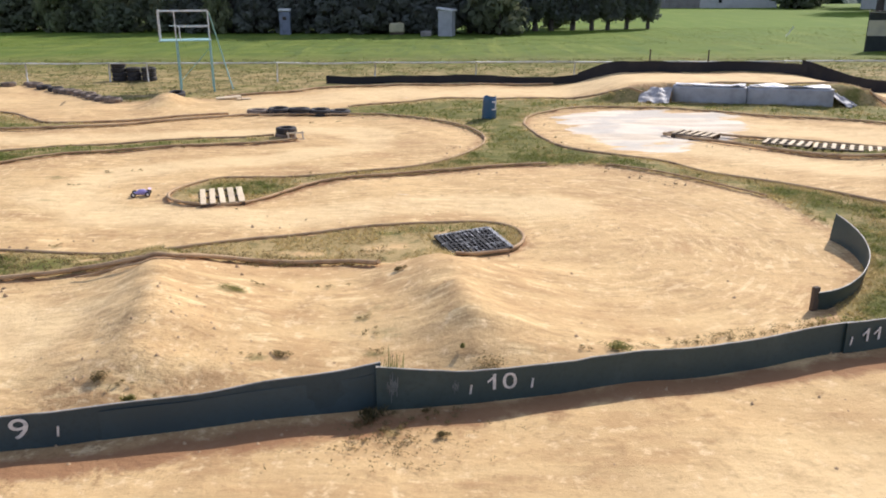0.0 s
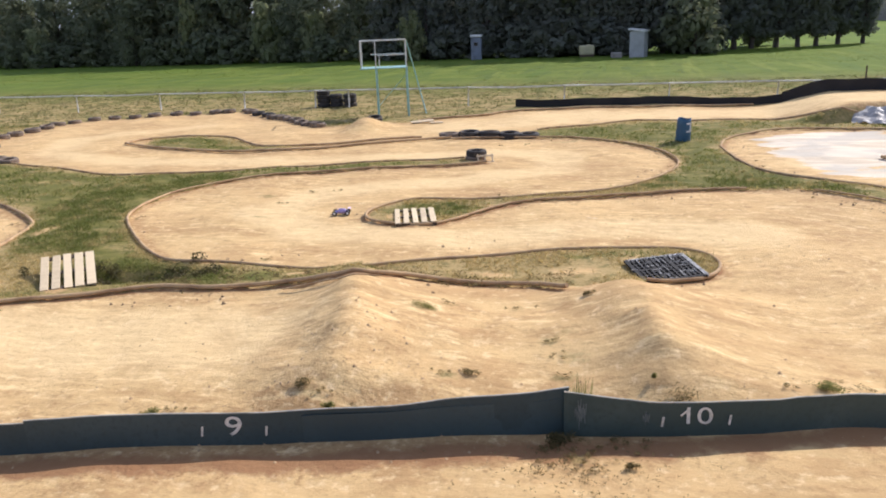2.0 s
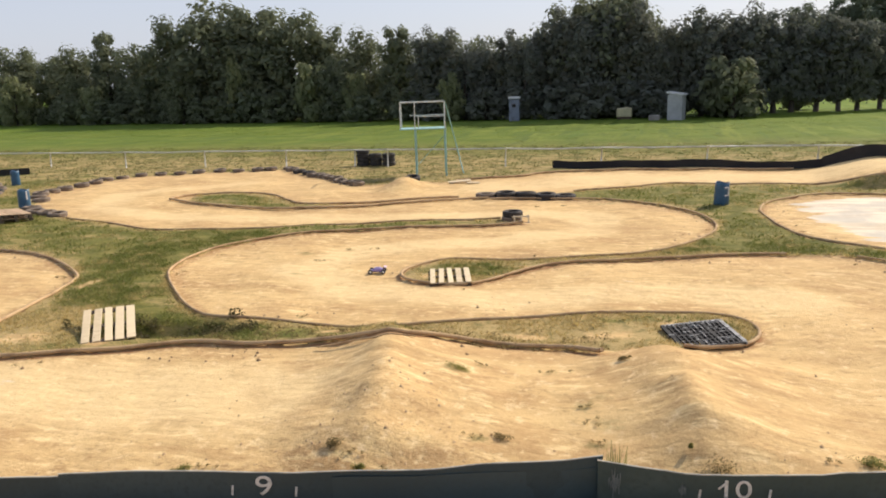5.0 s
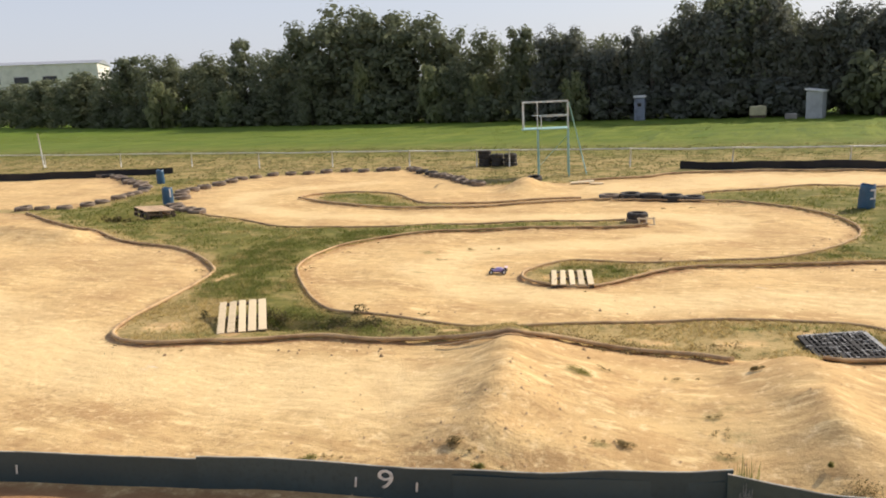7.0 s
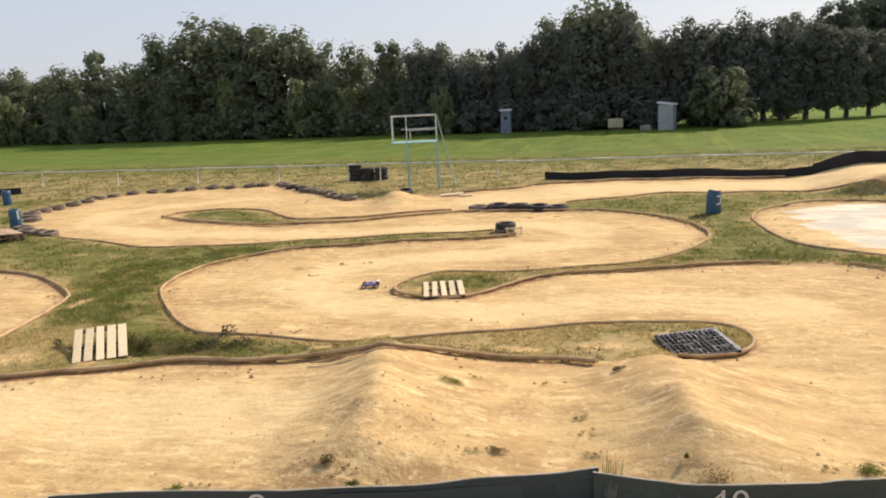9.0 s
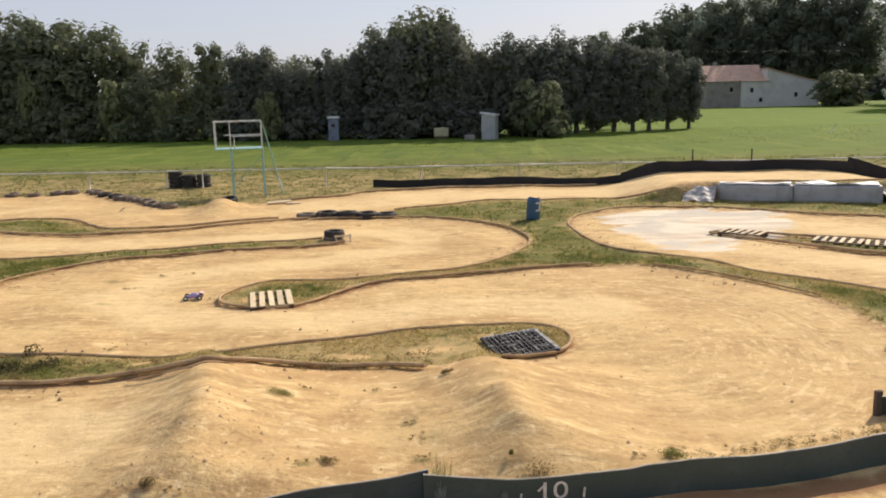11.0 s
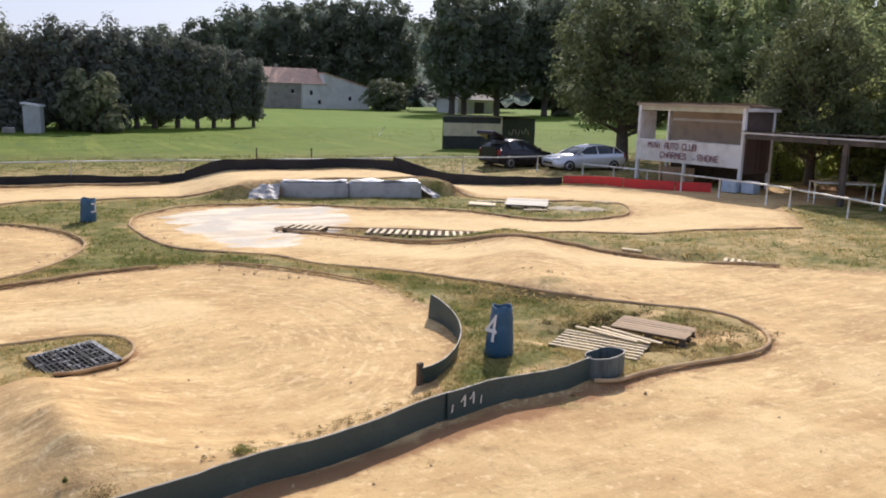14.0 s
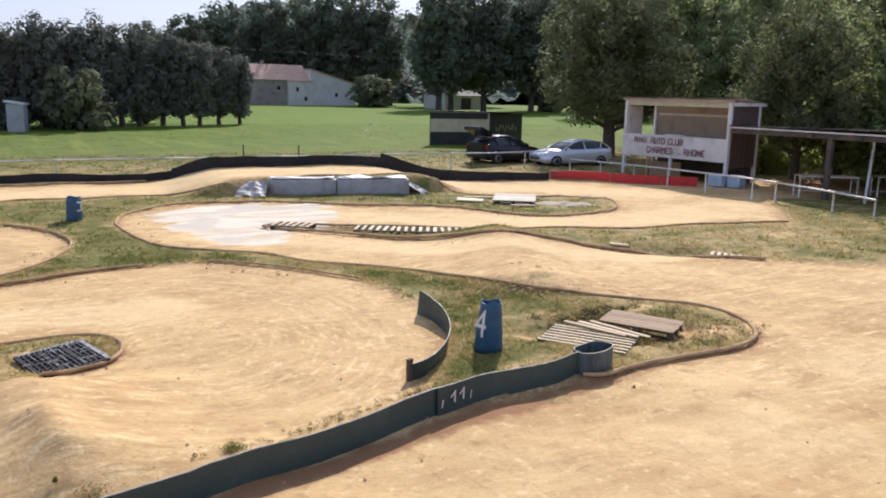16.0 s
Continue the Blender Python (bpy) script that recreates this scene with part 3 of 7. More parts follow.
MIDDLE = [(-3.85, 20.9), (-4.65, 20.55), (-6.1, 20.1), (-7.5, 19.6), (-8.9, 19.0), (-10.1, 18.0), (-10.75, 16.86), (-10.82, 15.7), (-10.5, 14.55),
          (-9.97, 13.7), (-9.1, 12.7), (-8.3, 11.92), (-7.65, 11.45), (-6.95, 11.36), (-6.25, 11.32), (-5.4, 11.27), (-4.8, 11.29), (-4.0, 11.5),
          (-3.25, 11.8), (-2.75, 12.05), (-1.9, 12.42), (-1.05, 12.68), (-0.2, 12.9), (0.37, 13.03), (0.72, 13.05), (1.02, 12.94), (1.23, 12.68),
          (1.33, 12.22), (1.24, 11.78), (1.03, 11.46), (0.74, 11.3), (0.45, 11.2), (0.22, 11.2)]
UPPER_LEFT = [(-19.2, 20.9), (-17.4, 20.1), (-14.9, 19.15), (-13.35, 18.95), (-11.7, 19.35), (-9.4, 20.05), (-7.1, 20.75), (-5.55, 21.15), (-4.6, 21.5)]
BULB = [(-5.8, 25.1), (-3.0, 25.5), (-1.25, 24.85), (0.35, 23.55), (0.95, 22.25), (1.13, 21.0), (0.92, 19.7), (0.3, 18.45), (-0.86, 17.4), (-2.0, 16.82),
        (-3.15, 16.48), (-4.35, 16.35), (-4.88, 15.95), (-5.26, 15.2), (-5.24, 14.76), (-5.0, 14.42), (-4.48, 14.2), (-4.0, 14.15), (-3.62, 14.36),
        (-3.28, 14.9), (-2.76, 15.75), (-2.15, 16.25), (-1.4, 16.6), (-0.3, 17.02), (0.82, 17.36), (1.9, 17.66), (2.4, 17.75)]
BOWL_TOP = [(3.7, 17.5), (4.24, 17.03), (4.8, 16.55), (5.3, 16.05), (5.8, 15.3), (6.15, 14.6)]
ISLAND_UP = [(-17.35, 24.4), (-17.5, 25.2), (-17.2, 25.9), (-16.2, 26.2), (-14.1, 25.8), (-12.7, 24.55), (-11.6, 23.75), (-9.8, 24.2), (-8.2, 24.95), (-6.9, 25.6)]
ISLAND_LOW = [(-17.3, 24.4), (-16.3, 23.9), (-14.4, 23.2), (-12.4, 22.7), (-11.1, 22.75), (-9.45, 23.4), (-8.0, 24.25), (-6.6, 25.0), (-5.8, 25.3)]
RIGHT_UP = [(2.38, 23.4), (2.7, 24.85), (3.55, 26.0), (5.1, 26.85), (6.9, 26.85), (8.6, 25.85), (10.25, 24.85), (11.95, 24.0), (13.4, 22.65), (14.6, 21.05),
            (15.45, 20.4), (16.5, 20.3), (17.75, 20.75), (18.7, 21.55), (19.45, 22.8), (19.5, 23.7), (18.35, 24.3)]
RIGHT_LOW = [(2.38, 23.4), (2.48, 22.1), (2.6, 21.0), (3.07, 19.65), (3.92, 18.7), (5.03, 17.9), (5.67, 16.95), (6.68, 16.05), (7.35, 15.1), (7.81, 14.17),
             (8.34, 12.95), (8.75, 12.4), (9.6, 11.7), (10.4, 11.0), (11.12, 10.52), (11.35, 9.9), (11.17, 9.22), (10.78, 8.66), (10.28, 8.33),
             (9.7, 8.27), (8.87, 8.28), (7.89, 8.19), (7.45, 8.13), (7.15, 8.09), (6.95, 8.15), (6.84, 8.22)]
STRIP_UP = [(6.1, 21.8), (6.8, 21.95), (7.8, 21.35), (8.6, 20.75), (10.0, 20.0), (11.45, 19.28), (12.95, 18.62), (14.6, 18.1), (16.35, 17.65), (18.35, 17.33), (21.6, 16.7)]
STRIP_LOW = [(6.1, 21.8), (6.64, 20.9), (7.32, 20.05), (8.04, 19.4), (9.2, 18.5), (9.94, 17.9), (10.4, 17.45), (10.9, 17.0), (12.1, 16.9), (12.8, 16.78),
             (13.2, 16.3), (14.2, 15.6), (14.55, 14.6), (15.2, 13.9), (16.05, 12.9)]
BACK_LOW = [(-3.2, 27.0), (-2.3, 27.6), (-0.55, 28.8), (0.9, 29.25), (2.0, 29.2), (3.6, 29.25), (5.0, 29.2), (6.0, 28.55), (6.9, 28.4), (7.8, 28.5), (9.5, 28.6),
            (11.65, 28.4), (13.4, 28.15), (14.0, 27.9), (14.7, 27.3), (15.4, 26.1), (17.0, 24.65), (18.3, 24.3)]
BACK_UP = [(-8.2, 30.0), (-7.8, 30.35), (-6.9, 30.75), (-5.75, 31.65), (-5.0, 32.6), (-2.8, 33.4), (-0.65, 33.55), (2.4, 33.85), (4.6, 33.7)]

# turf lies between the edging lines, and beyond the outer edge of the track
TURF = [
    LOOP_LEFT + [(-0.6, 11.0), (0.2, 11.1)] + MIDDLE[::-1] + UPPER_LEFT[::-1] + [(-20.3, 21.1), (-23.7, 25.0), (-24.2, 26.7), (-26.3, 25.7), (-25.3, 22.5), (-25.5, 21.1), (-30, 20)],
    BULB[1:] + [(3.2, 17.75)] + BOWL_TOP + [(6.3, 13.6), (6.45, 12.5), (6.2, 11.1), (5.65, 9.96), (4.9, 9.2), (4.7, 8.5), (4.2, 7.95), (6.9, 8.32)] + RIGHT_LOW[::-1]
    + RIGHT_UP[1:] + BACK_LOW[::-1] + [(-3.6, 26.3)],
    ISLAND_UP[2:7] + ISLAND_LOW[::-1][3:8],
    STRIP_UP[2:] + STRIP_LOW[::-1][:-3],
    [(21.7, 16.7), (16.1, 12.9), (16.8, 12.1), (19, 11.05), (26, 8), (60, -4), (60, 20), (25.6, 21), (23.6, 18.7)],
    [(-400, 31.5), (-36, 31.3), (-32.7, 30.2), (-29.8, 28.1), (-26.3, 25.7), (-24.2, 26.7), (-24.2, 29), (-24.3, 31), (-23, 32.2), (-20.9, 33.2), (-18.7, 33.7),
     (-17.7, 34.1), (-15.4, 32.0), (-14, 30.8), (-12.8, 29.6), (-11.9, 28.9), (-10.7, 28.9), (-9.7, 29.4), (-8.6, 29.6)] + BACK_UP[1:]
    + [(6.4, 33.6), (8.6, 33.2), (14.2, 32.2), (16.6, 31.4), (21, 29.5), (24, 28.2), (26.0, 26), (400, 25), (1500, 1500), (-1500, 1500)],
]
PATCH = [(2.95, 24.5), (4.4, 25.7), (5.6, 26.7), (7.6, 26.2), (9.3, 25.0), (9.2, 23.2), (8.1, 21.8), (6.75, 20.4), (5.35, 19.1), (4.3, 19.5), (4.3, 20.4), (3.4, 22.3), (3.9, 23.0)]


def turf_at(x, y):
    got = np.zeros(np.shape(x), bool)
    for poly in TURF:
        got |= inside(x, y, poly)
    return got


# ---- ground ----
def ticks(spans):
    out = []
    for a, b, step in spans:
        out.append(np.arange(a, b - 1e-6, step))
    return np.concatenate(out)


far_out = 45 * 1.32 ** np.arange(0, 12)
gx = np.concatenate([-far_out[::-1], ticks([(-44.5, -24, 0.5), (-24, -13, 0.2), (-13, 15, 0.1), (15, 28, 0.2), (28, 44.5, 0.6)]), far_out])
gy = np.concatenate([-far_out[::-1], ticks([(-44, 3, 2.0), (3, 13, 0.09), (13, 22, 0.13), (22, 37, 0.2), (37, 60, 1.0), (60, 100, 3.0)]), 100 * 1.3 ** np.arange(0, 10)])
GX, GY = np.meshgrid(gx, gy)
GZ = land(GX, GY)
GZ = GZ * (1 - smooth(60, 90, np.hypot(GX, GY)))
turf = turf_at(GX, GY).astype(float)
GZ = GZ + 0.035 * turf * (GY < 60)
soft_turf = turf.copy()
for _ in range(3):
    wide = np.pad(soft_turf, 1, mode="edge")
    soft_turf = (wide[1:-1, 1:-1] * 2 + wide[:-2, 1:-1] + wide[2:, 1:-1] + wide[1:-1, :-2] + wide[1:-1, 2:]) / 6
by_turf = turf.copy()
for _ in range(14):
    wide = np.pad(by_turf, 1, mode="edge")
    by_turf = (wide[1:-1, 1:-1] * 2 + wide[:-2, 1:-1] + wide[2:, 1:-1] + wide[1:-1, :-2] + wide[1:-1, 2:]) / 6
strip = GY - np.interp(GX, [-13.5, -7.54, -5.46, -0.5, 4.3, 7], [2.95, 4.91, 5.57, 6.7, 7.8, 8.3])
# loose earth by turf and bumps; the barrier's shadow zone is painted darker too
loose = np.clip(2.9 * by_turf * (1 - turf) + np.exp(-((strip + 0.05) / 0.6) ** 2) * (1 - 0.7 * smooth(-1.0, 1.0, GX)) * smooth(-1.1, 0.3, strip + 0.4 * (GX < 0)) + ridge(GX, GY, (-2.9, 9.0), (-2.6, 6.9), 0.28, 0.9) + 0.5 * np.exp(-((GX + 8.0) / 1.5) ** 2 - ((GY - 6.7) / 0.45) ** 2) + ridge(GX, GY, (-4.9, 6.1), (-3.2, 6.6), 0.75, 0.35), 0, 1)
hard = inside(GX, GY, PATCH).astype(float)
for _ in range(36):
    wide = np.pad(hard, 1, mode="edge")
    hard = (wide[1:-1, 1:-1] * 2 + wide[:-2, 1:-1] + wide[2:, 1:-1] + wide[1:-1, :-2] + wide[1:-1, 2:]) / 6
SPRIGS = [(-6.0, 5.95), (-4.5, 6.45), (-3.1, 6.85), (-2.7, 6.72), (-1.8, 6.7), (-0.6, 6.85), (1.9, 7.4), (2.4, 7.5), (2.9, 7.65), (3.3, 7.75), (3.7, 7.9), (4.0, 8.0), (4.2, 8.2), (4.45, 8.6),
          (-2.3, 9.6), (-0.9, 8.6), (-0.75, 8.2), (-0.65, 7.8), (-1.9, 7.5), (-0.4, 6.25), (-6.0, 11.7), (-1.4, 9.7), (6.3, 7.9), (5.9, 7.8), (11.3, 8.9), (11.4, 9.6),
          (-7.4, 17.2), (-6.8, 17.3), (-3.9, 23.9), (-3.2, 24.2), (9.2, 13.6), (9.6, 13.2), (-7.6, 15.8)]
for sx, sy in SPRIGS:
    soft_turf = np.maximum(soft_turf, 0.52 * np.exp(-((GX - sx) / 0.3) ** 2 - ((GY - sy) / 0.2) ** 2))
for sx, sy, su, sv, k in ((-0.75, 8.85, 0.34, 0.4, 0.55), (-0.6, 8.15, 0.3, 0.3, 0.55), (-2.6, 9.25, 0.32, 0.2, 0.65), (-8.24, 16.6, 0.45, 0.35, 0.6), (-7.4, 14.5, 0.4, 0.25, 0.52), (9.3, 12.7, 0.7, 0.35, 0.6), (-1.9, 24.6, 1.2, 0.3, 0.6), (6.1, 7.75, 0.4, 0.2, 0.6)):
    soft_turf = np.maximum(soft_turf, k * np.exp(-((GX - sx) / su) ** 2 - ((GY - sy) / sv) ** 2))
# worn places in the grass
BARE = [(8.7, 10.35, 0.9, 0.3), (9.95, 9.55, 0.45, 0.4), (7.15, 10.05, 0.3, 0.3), (-0.75, 11.6, 0.75, 0.42), (0.15, 12.3, 0.5, 0.4), (-10.0, 9.75, 0.75, 0.55), (-4.55, 14.75, 0.6, 0.45), (-8.6, 9.75, 0.5, 0.22), (10.3, 9.0, 0.7, 0.5), (-2.9, 16.0, 0.3, 0.3), (6.2, 8.9, 0.5, 0.25),
        (-11.4, 13.0, 0.3, 0.7), (10.0, 10.6, 0.6, 0.3), (13.3, 15.6, 0.5, 0.4), (19.5, 15.2, 1.2, 0.6), (-5.0, 10.8, 0.7, 0.18), (-2.1, 11.35, 0.7, 0.22), (-3.2, 11.05, 0.5, 0.2)]
for sx, sy, su, sv in BARE:
    soft_turf = soft_turf * (1 - 0.62 * np.exp(-((GX - sx) / su) ** 2 - ((GY - sy) / sv) ** 2))
lush = smooth(38.0, 54.0, GY)
# the grass is dry along the edgings and on the right, green in the middle of the wide places
dry = np.clip(1.35 - 1.25 * by_turf, 0, 1)
for sx, sy, su, sv, k in ((8.5, 9.8, 2.6, 1.6, 0.35), (-1.6, 11.5, 2.6, 0.9, 0.9), (-4.6, 14.8, 0.6, 0.5, 0.6), (-10.2, 10.2, 1.1, 1.4, 0.8), (18, 15.5, 6, 3, 0.25), (-9.0, 16.5, 3.5, 5.0, -0.45), (-20, 23, 7, 4, -0.25), (3, 19.5, 1.6, 4, -0.35), (5.5, 10.5, 1.0, 1.5, -0.3), (-3, 26.5, 3, 1, -0.3)):
    dry = dry + k * np.exp(-((GX - sx) / su) ** 2 - ((GY - sy) / sv) ** 2)
dry = np.clip(np.where(GY > 30, 0.30 - 0.22 * smooth(36, 46, GY), dry), 0, 1)
# the barrier's shadow on redder earth, put into the ground colour
damp_shade = np.exp(-((strip + 0.28) / 0.22) ** 2) * (GX < 7.2)
# a dark line at each pipe's foot: its shade and damp soil
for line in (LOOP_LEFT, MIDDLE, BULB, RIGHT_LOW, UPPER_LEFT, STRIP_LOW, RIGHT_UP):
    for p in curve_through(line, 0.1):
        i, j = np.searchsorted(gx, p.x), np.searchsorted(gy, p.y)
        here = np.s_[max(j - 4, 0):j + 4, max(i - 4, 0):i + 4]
        damp_shade[here] = np.maximum(damp_shade[here], 0.8 * np.exp(-(((GX[here] - p.x) / 0.1) ** 2 + ((GY[here] - p.y + 0.07) / 0.1) ** 2)))
# dark ditch soil; the last two paint the shade under the shelter roof
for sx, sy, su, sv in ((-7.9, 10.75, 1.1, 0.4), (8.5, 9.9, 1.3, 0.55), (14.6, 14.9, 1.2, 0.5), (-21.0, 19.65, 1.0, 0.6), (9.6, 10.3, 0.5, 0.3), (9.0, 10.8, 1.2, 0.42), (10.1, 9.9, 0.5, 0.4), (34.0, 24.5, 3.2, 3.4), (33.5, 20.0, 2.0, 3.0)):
    damp_shade = np.maximum(damp_shade, 0.9 * np.exp(-((GX - sx) / su) ** 2 - ((GY - sy) / sv) ** 2))
# few wheel marks before the barrier
quiet = smooth(0.0, 0.6, -strip) * (GX < 9)
# wheel marks run along the straights and round the bowl
bx, by = 2.2, 11.9
polar = np.stack([np.arctan2(GY - by, GX - bx) * 3.0, np.hypot(GX - bx, (GY - by) * 0.85), 0 * GX], -1)
in_bowl = smooth(1.0, 2.4, GX) * (1 - smooth(6.4, 7.2, GX)) * (1 - smooth(16.6, 17.6, GY)) * (GY > 7.0 + 0.12 * GX)
flow = polar
# the racing line is packed and pale
packed = np.zeros_like(GX)
for pts, w in (([(-30, 11), (-16, 9.5), (-9, 8.0), (-5.2, 8.3)], 1.3), ([(2.2, 14.2), (0, 14.3), (-3, 13.3), (-6.0, 13.6), (-7.6, 15), (-7.0, 17.2), (-4, 18.6), (-1.8, 20), (-2.2, 22.4), (-6, 22.2), (-14, 20.8), (-19, 22.6), (-20.5, 26), (-17, 29)], 0.75),
               ([(2.0, 10.6), (2.6, 12.4), (2.0, 14.2), (0.5, 14.3)], 0.8), ([(4.5, 21), (7, 18.9), (9.5, 16.4), (13, 14.6), (17, 14.2)], 0.9), ([(-6, 28.8), (-2, 31), (5, 31.5), (12, 30.6), (19, 27.2), (22, 24)], 1.7),
               ([(9, 22.6), (14, 19.8), (19, 19.2), (22.6, 20)], 1.6), ([(2.2, 4.9), (10, 6.5), (16, 9.5), (22, 9)], 1.5)):
    near = np.full_like(GX, 1e9)
    for (ax, ay), (cx, cy) in zip(pts, pts[1:]):
        t = np.clip(((GX - ax) * (cx - ax) + (GY - ay) * (cy - ay)) / ((cx - ax) ** 2 + (cy - ay) ** 2), 0, 1)
        near = np.minimum(near, np.hypot(GX - ax - t * (cx - ax), GY - ay - t * (cy - ay)))
    packed = np.maximum(packed, {0.8: 0.2, 1.5: 0.5}.get(w, 1.0) * np.exp(-(near / w) ** 2))

dry_at = dry
rows_n, cols_n = GX.shape
idx = np.arange(rows_n * cols_n).reshape(rows_n, cols_n)
quads = np.stack([idx[:-1, :-1], idx[:-1, 1:], idx[1:, 1:], idx[1:, :-1]], -1).reshape(-1, 4)
ground = arrays("ground", np.stack([GX, GY, GZ], -1).reshape(-1, 3), quads, GROUND)
ground.data.shade_smooth()
tagged(ground, "sandy dirt race track with strips of dry grass and a green meadow", "ground", kind="structure")
for key, values in (("turf", soft_turf), ("hard", hard), ("lush", lush), ("packed", packed), ("bowl", in_bowl), ("loose", loose), ("dry", dry), ("damp_shade", damp_shade), ("quiet", quiet)):
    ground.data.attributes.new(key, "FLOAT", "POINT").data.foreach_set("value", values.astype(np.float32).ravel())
ground.data.attributes.new("flow", "FLOAT_VECTOR", "POINT").data.foreach_set("vector", flow.astype(np.float32).ravel())


def on_land(x, y):
    return float(land(x, y)) + (0.035 if bool(turf_at(np.array([x]), np.array([y]))[0]) else 0.0)


# ---- edging pipes ----
def edging(pts, r=0.045, sag=1):
    r = r * 0.77
    line = curve_through(pts, 0.14)
    jig = random.Random(int(abs(pts[0][0]) * 100))
    lift, wob, out = 0.0, 0.0, []
    for k, p in enumerate(line):
        wob = 0.85 * wob + jig.uniform(-0.006, 0.006)
        lift = 0.9 * lift + jig.uniform(-0.006, 0.006)
        out.append((p.x + wob, p.y - wob, float(land(p.x, p.y)) + 0.035 + r * 0.6 + max(lift, -0.018)))
    rise = np.array([p[2] for p in out])
    for _ in range(12):
        rise[1:-1] = (rise[:-2] + 2 * rise[1:-1] + rise[2:]) / 4
    out = [(p[0], p[1], max(z, p[2] - 0.032)) for p, z in zip(out, rise)]
    pipe = part("edging_pipe", tube(bmesh.new(), out, r, 8), PIPE)
    return tagged(pipe, "dusty brown plastic pipe edging the dirt track", "pipe", "edging pipes of the track")


for line, r in ((LOOP_LEFT, 0.045), (MIDDLE, 0.037), (UPPER_LEFT, 0.038), (BULB, 0.037), (BOWL_TOP, 0.026), (ISLAND_UP, 0.05), (ISLAND_LOW, 0.05), (RIGHT_UP, 0.036),
                (RIGHT_LOW, 0.042), (STRIP_UP, 0.045), (STRIP_LOW, 0.05), (BACK_LOW, 0.05), (BACK_UP, 0.05)):
    edging(line, r)
edging([(-4.9, 10.0), (-4.4, 9.96), (-3.9, 9.9), (-3.4, 10.05)], 0.016)

# ---- sheet barriers ----
def sheeting(name, pts, heights, material, thick=0.012, edge=None, foot=-0.04, step=0.15, lean=0.0, seed=1, label="", category="barrier", group="", base=None):
    """A standing strip of plastic along plan points, with a height at each of them. Returns the thing, its line and its height along the line."""
    line = curve_through(pts, step)
    far = np.concatenate([[0], np.cumsum([(b - a).length for a, b in zip(line, line[1:])])])
    knots = [min(range(len(line)), key=lambda k: (line[k] - Vector(p)).length) for p in pts]
    tall = np.interp(far, [far[k] for k in knots], heights)
    jig = random.Random(seed)
    bm, rings, wave = bmesh.new(), [], 0.0
    tops = []
    for k, p in enumerate(line):
        a, b = line[max(k - 1, 0)], line[min(k + 1, len(line) - 1)]
        n = Vector((-(b - a).y, (b - a).x)).normalized()
        wave = 0.85 * wave + jig.uniform(-0.0025, 0.0025)
        z0 = (float(land(p.x, p.y)) if base is None else base) + foot
        z1 = z0 - foot + tall[k] + wave * 0.3
        zm, q = (z0 + z1) / 2, p + n * (lean + wave)
        m = (p + q) / 2 + n * (0.5 * wave + 0.006 * math.sin(far[k] * 2.1 + seed))
        ring = []
        for c, z, s in ((p, z0, -1), (m, zm, -1), (q, z1, -1), (q, z1, 1), (m, zm, 1), (p, z0, 1)):
            w = c + n * (s * thick / 2)
            ring.append(bm.verts.new((w.x, w.y, z)))
        rings.append(ring)
        tops.append((q.x, q.y, z1 + 0.004))
    for a, b in zip(rings, rings[1:]):
        for k in range(6):
            bm.faces.new((a[k], a[(k + 1) % 6], b[(k + 1) % 6], b[k])).smooth = k not in (2, 5)
    bm.faces.new(rings[0][::-1])
    bm.faces.new(rings[-1])
    for ring, nxt in zip(rings, rings[1:]):
        for k in (0, 2, 3, 5):
            bm.edges.get((ring[k], nxt[k])).smooth = False
    bmesh.ops.recalc_face_normals(bm, faces=bm.faces)
    root = thing(name, Matrix(), label, category, group)
    part("sheet", bm, material, root)
    if edge:
        part("top_edge", tube(bmesh.new(), tops, thick * 0.62, 6), edge, root, "pale worn top edge")
    return root, line, far, tall


def on_sheet(made, x, high, side=-1, off=0.012):
    """A pose on a strip's face at plan x, that high over the ground, facing the camera's side."""
    root, line, far, tall = made
    k = min(range(1, len(line) - 1), key=lambda j: abs(line[j].x - x))
    p, way = line[k], (line[k + 1] - line[k - 1]).normalized()
    n = Vector((-way.y, way.x)) * side
    turn = math.atan2(way.y, way.x)
    z = float(land(p.x, p.y)) + high
    return Matrix.Translation((p.x + n.x * off, p.y + n.y * off, z)) @ Matrix.Rotation(turn, 4, "Z") @ Matrix.Rotation(radians(90), 4, "X")


GREEN_LABEL = "dark blue-green plastic sheet barrier standing along the dirt track"
front_left = sheeting("track_barrier", [(-13.5, 2.95), (-9.5, 4.22), (-7.54, 4.91), (-6.47, 5.26), (-5.38, 5.6)], [0.33, 0.33, 0.33, 0.33, 0.315], SHEET_BLUE, edge=SHEET_EDGE, seed=4, label=GREEN_LABEL, group="front barriers")
front_nine = sheeting("track_barrier", [(-5.5, 5.55), (-4.62, 5.78), (-3.85, 5.985), (-2.9, 6.24), (-1.95, 6.43), (-1.2, 6.58), (-0.85, 6.67), (-0.54, 6.76)],
                      [0.345, 0.33, 0.33, 0.33, 0.34, 0.40, 0.435, 0.47], SHEET_BLUE, edge=SHEET_EDGE, seed=2, label="dark blue-green plastic track barrier painted with a white nine", group="front barriers")
front_ten = sheeting("track_barrier", [(-0.58, 6.69), (-0.2, 6.75), (0.13, 6.8), (0.68, 6.87), (1.25, 6.98), (1.82, 7.1), (3.05, 7.42), (4.46, 7.88)],
                     [0.455, 0.395, 0.35, 0.335, 0.335, 0.325, 0.335, 0.34], SHEET, edge=SHEET_EDGE, seed=3, label="dark blue-green plastic track barrier painted with a white ten", group="front barriers")
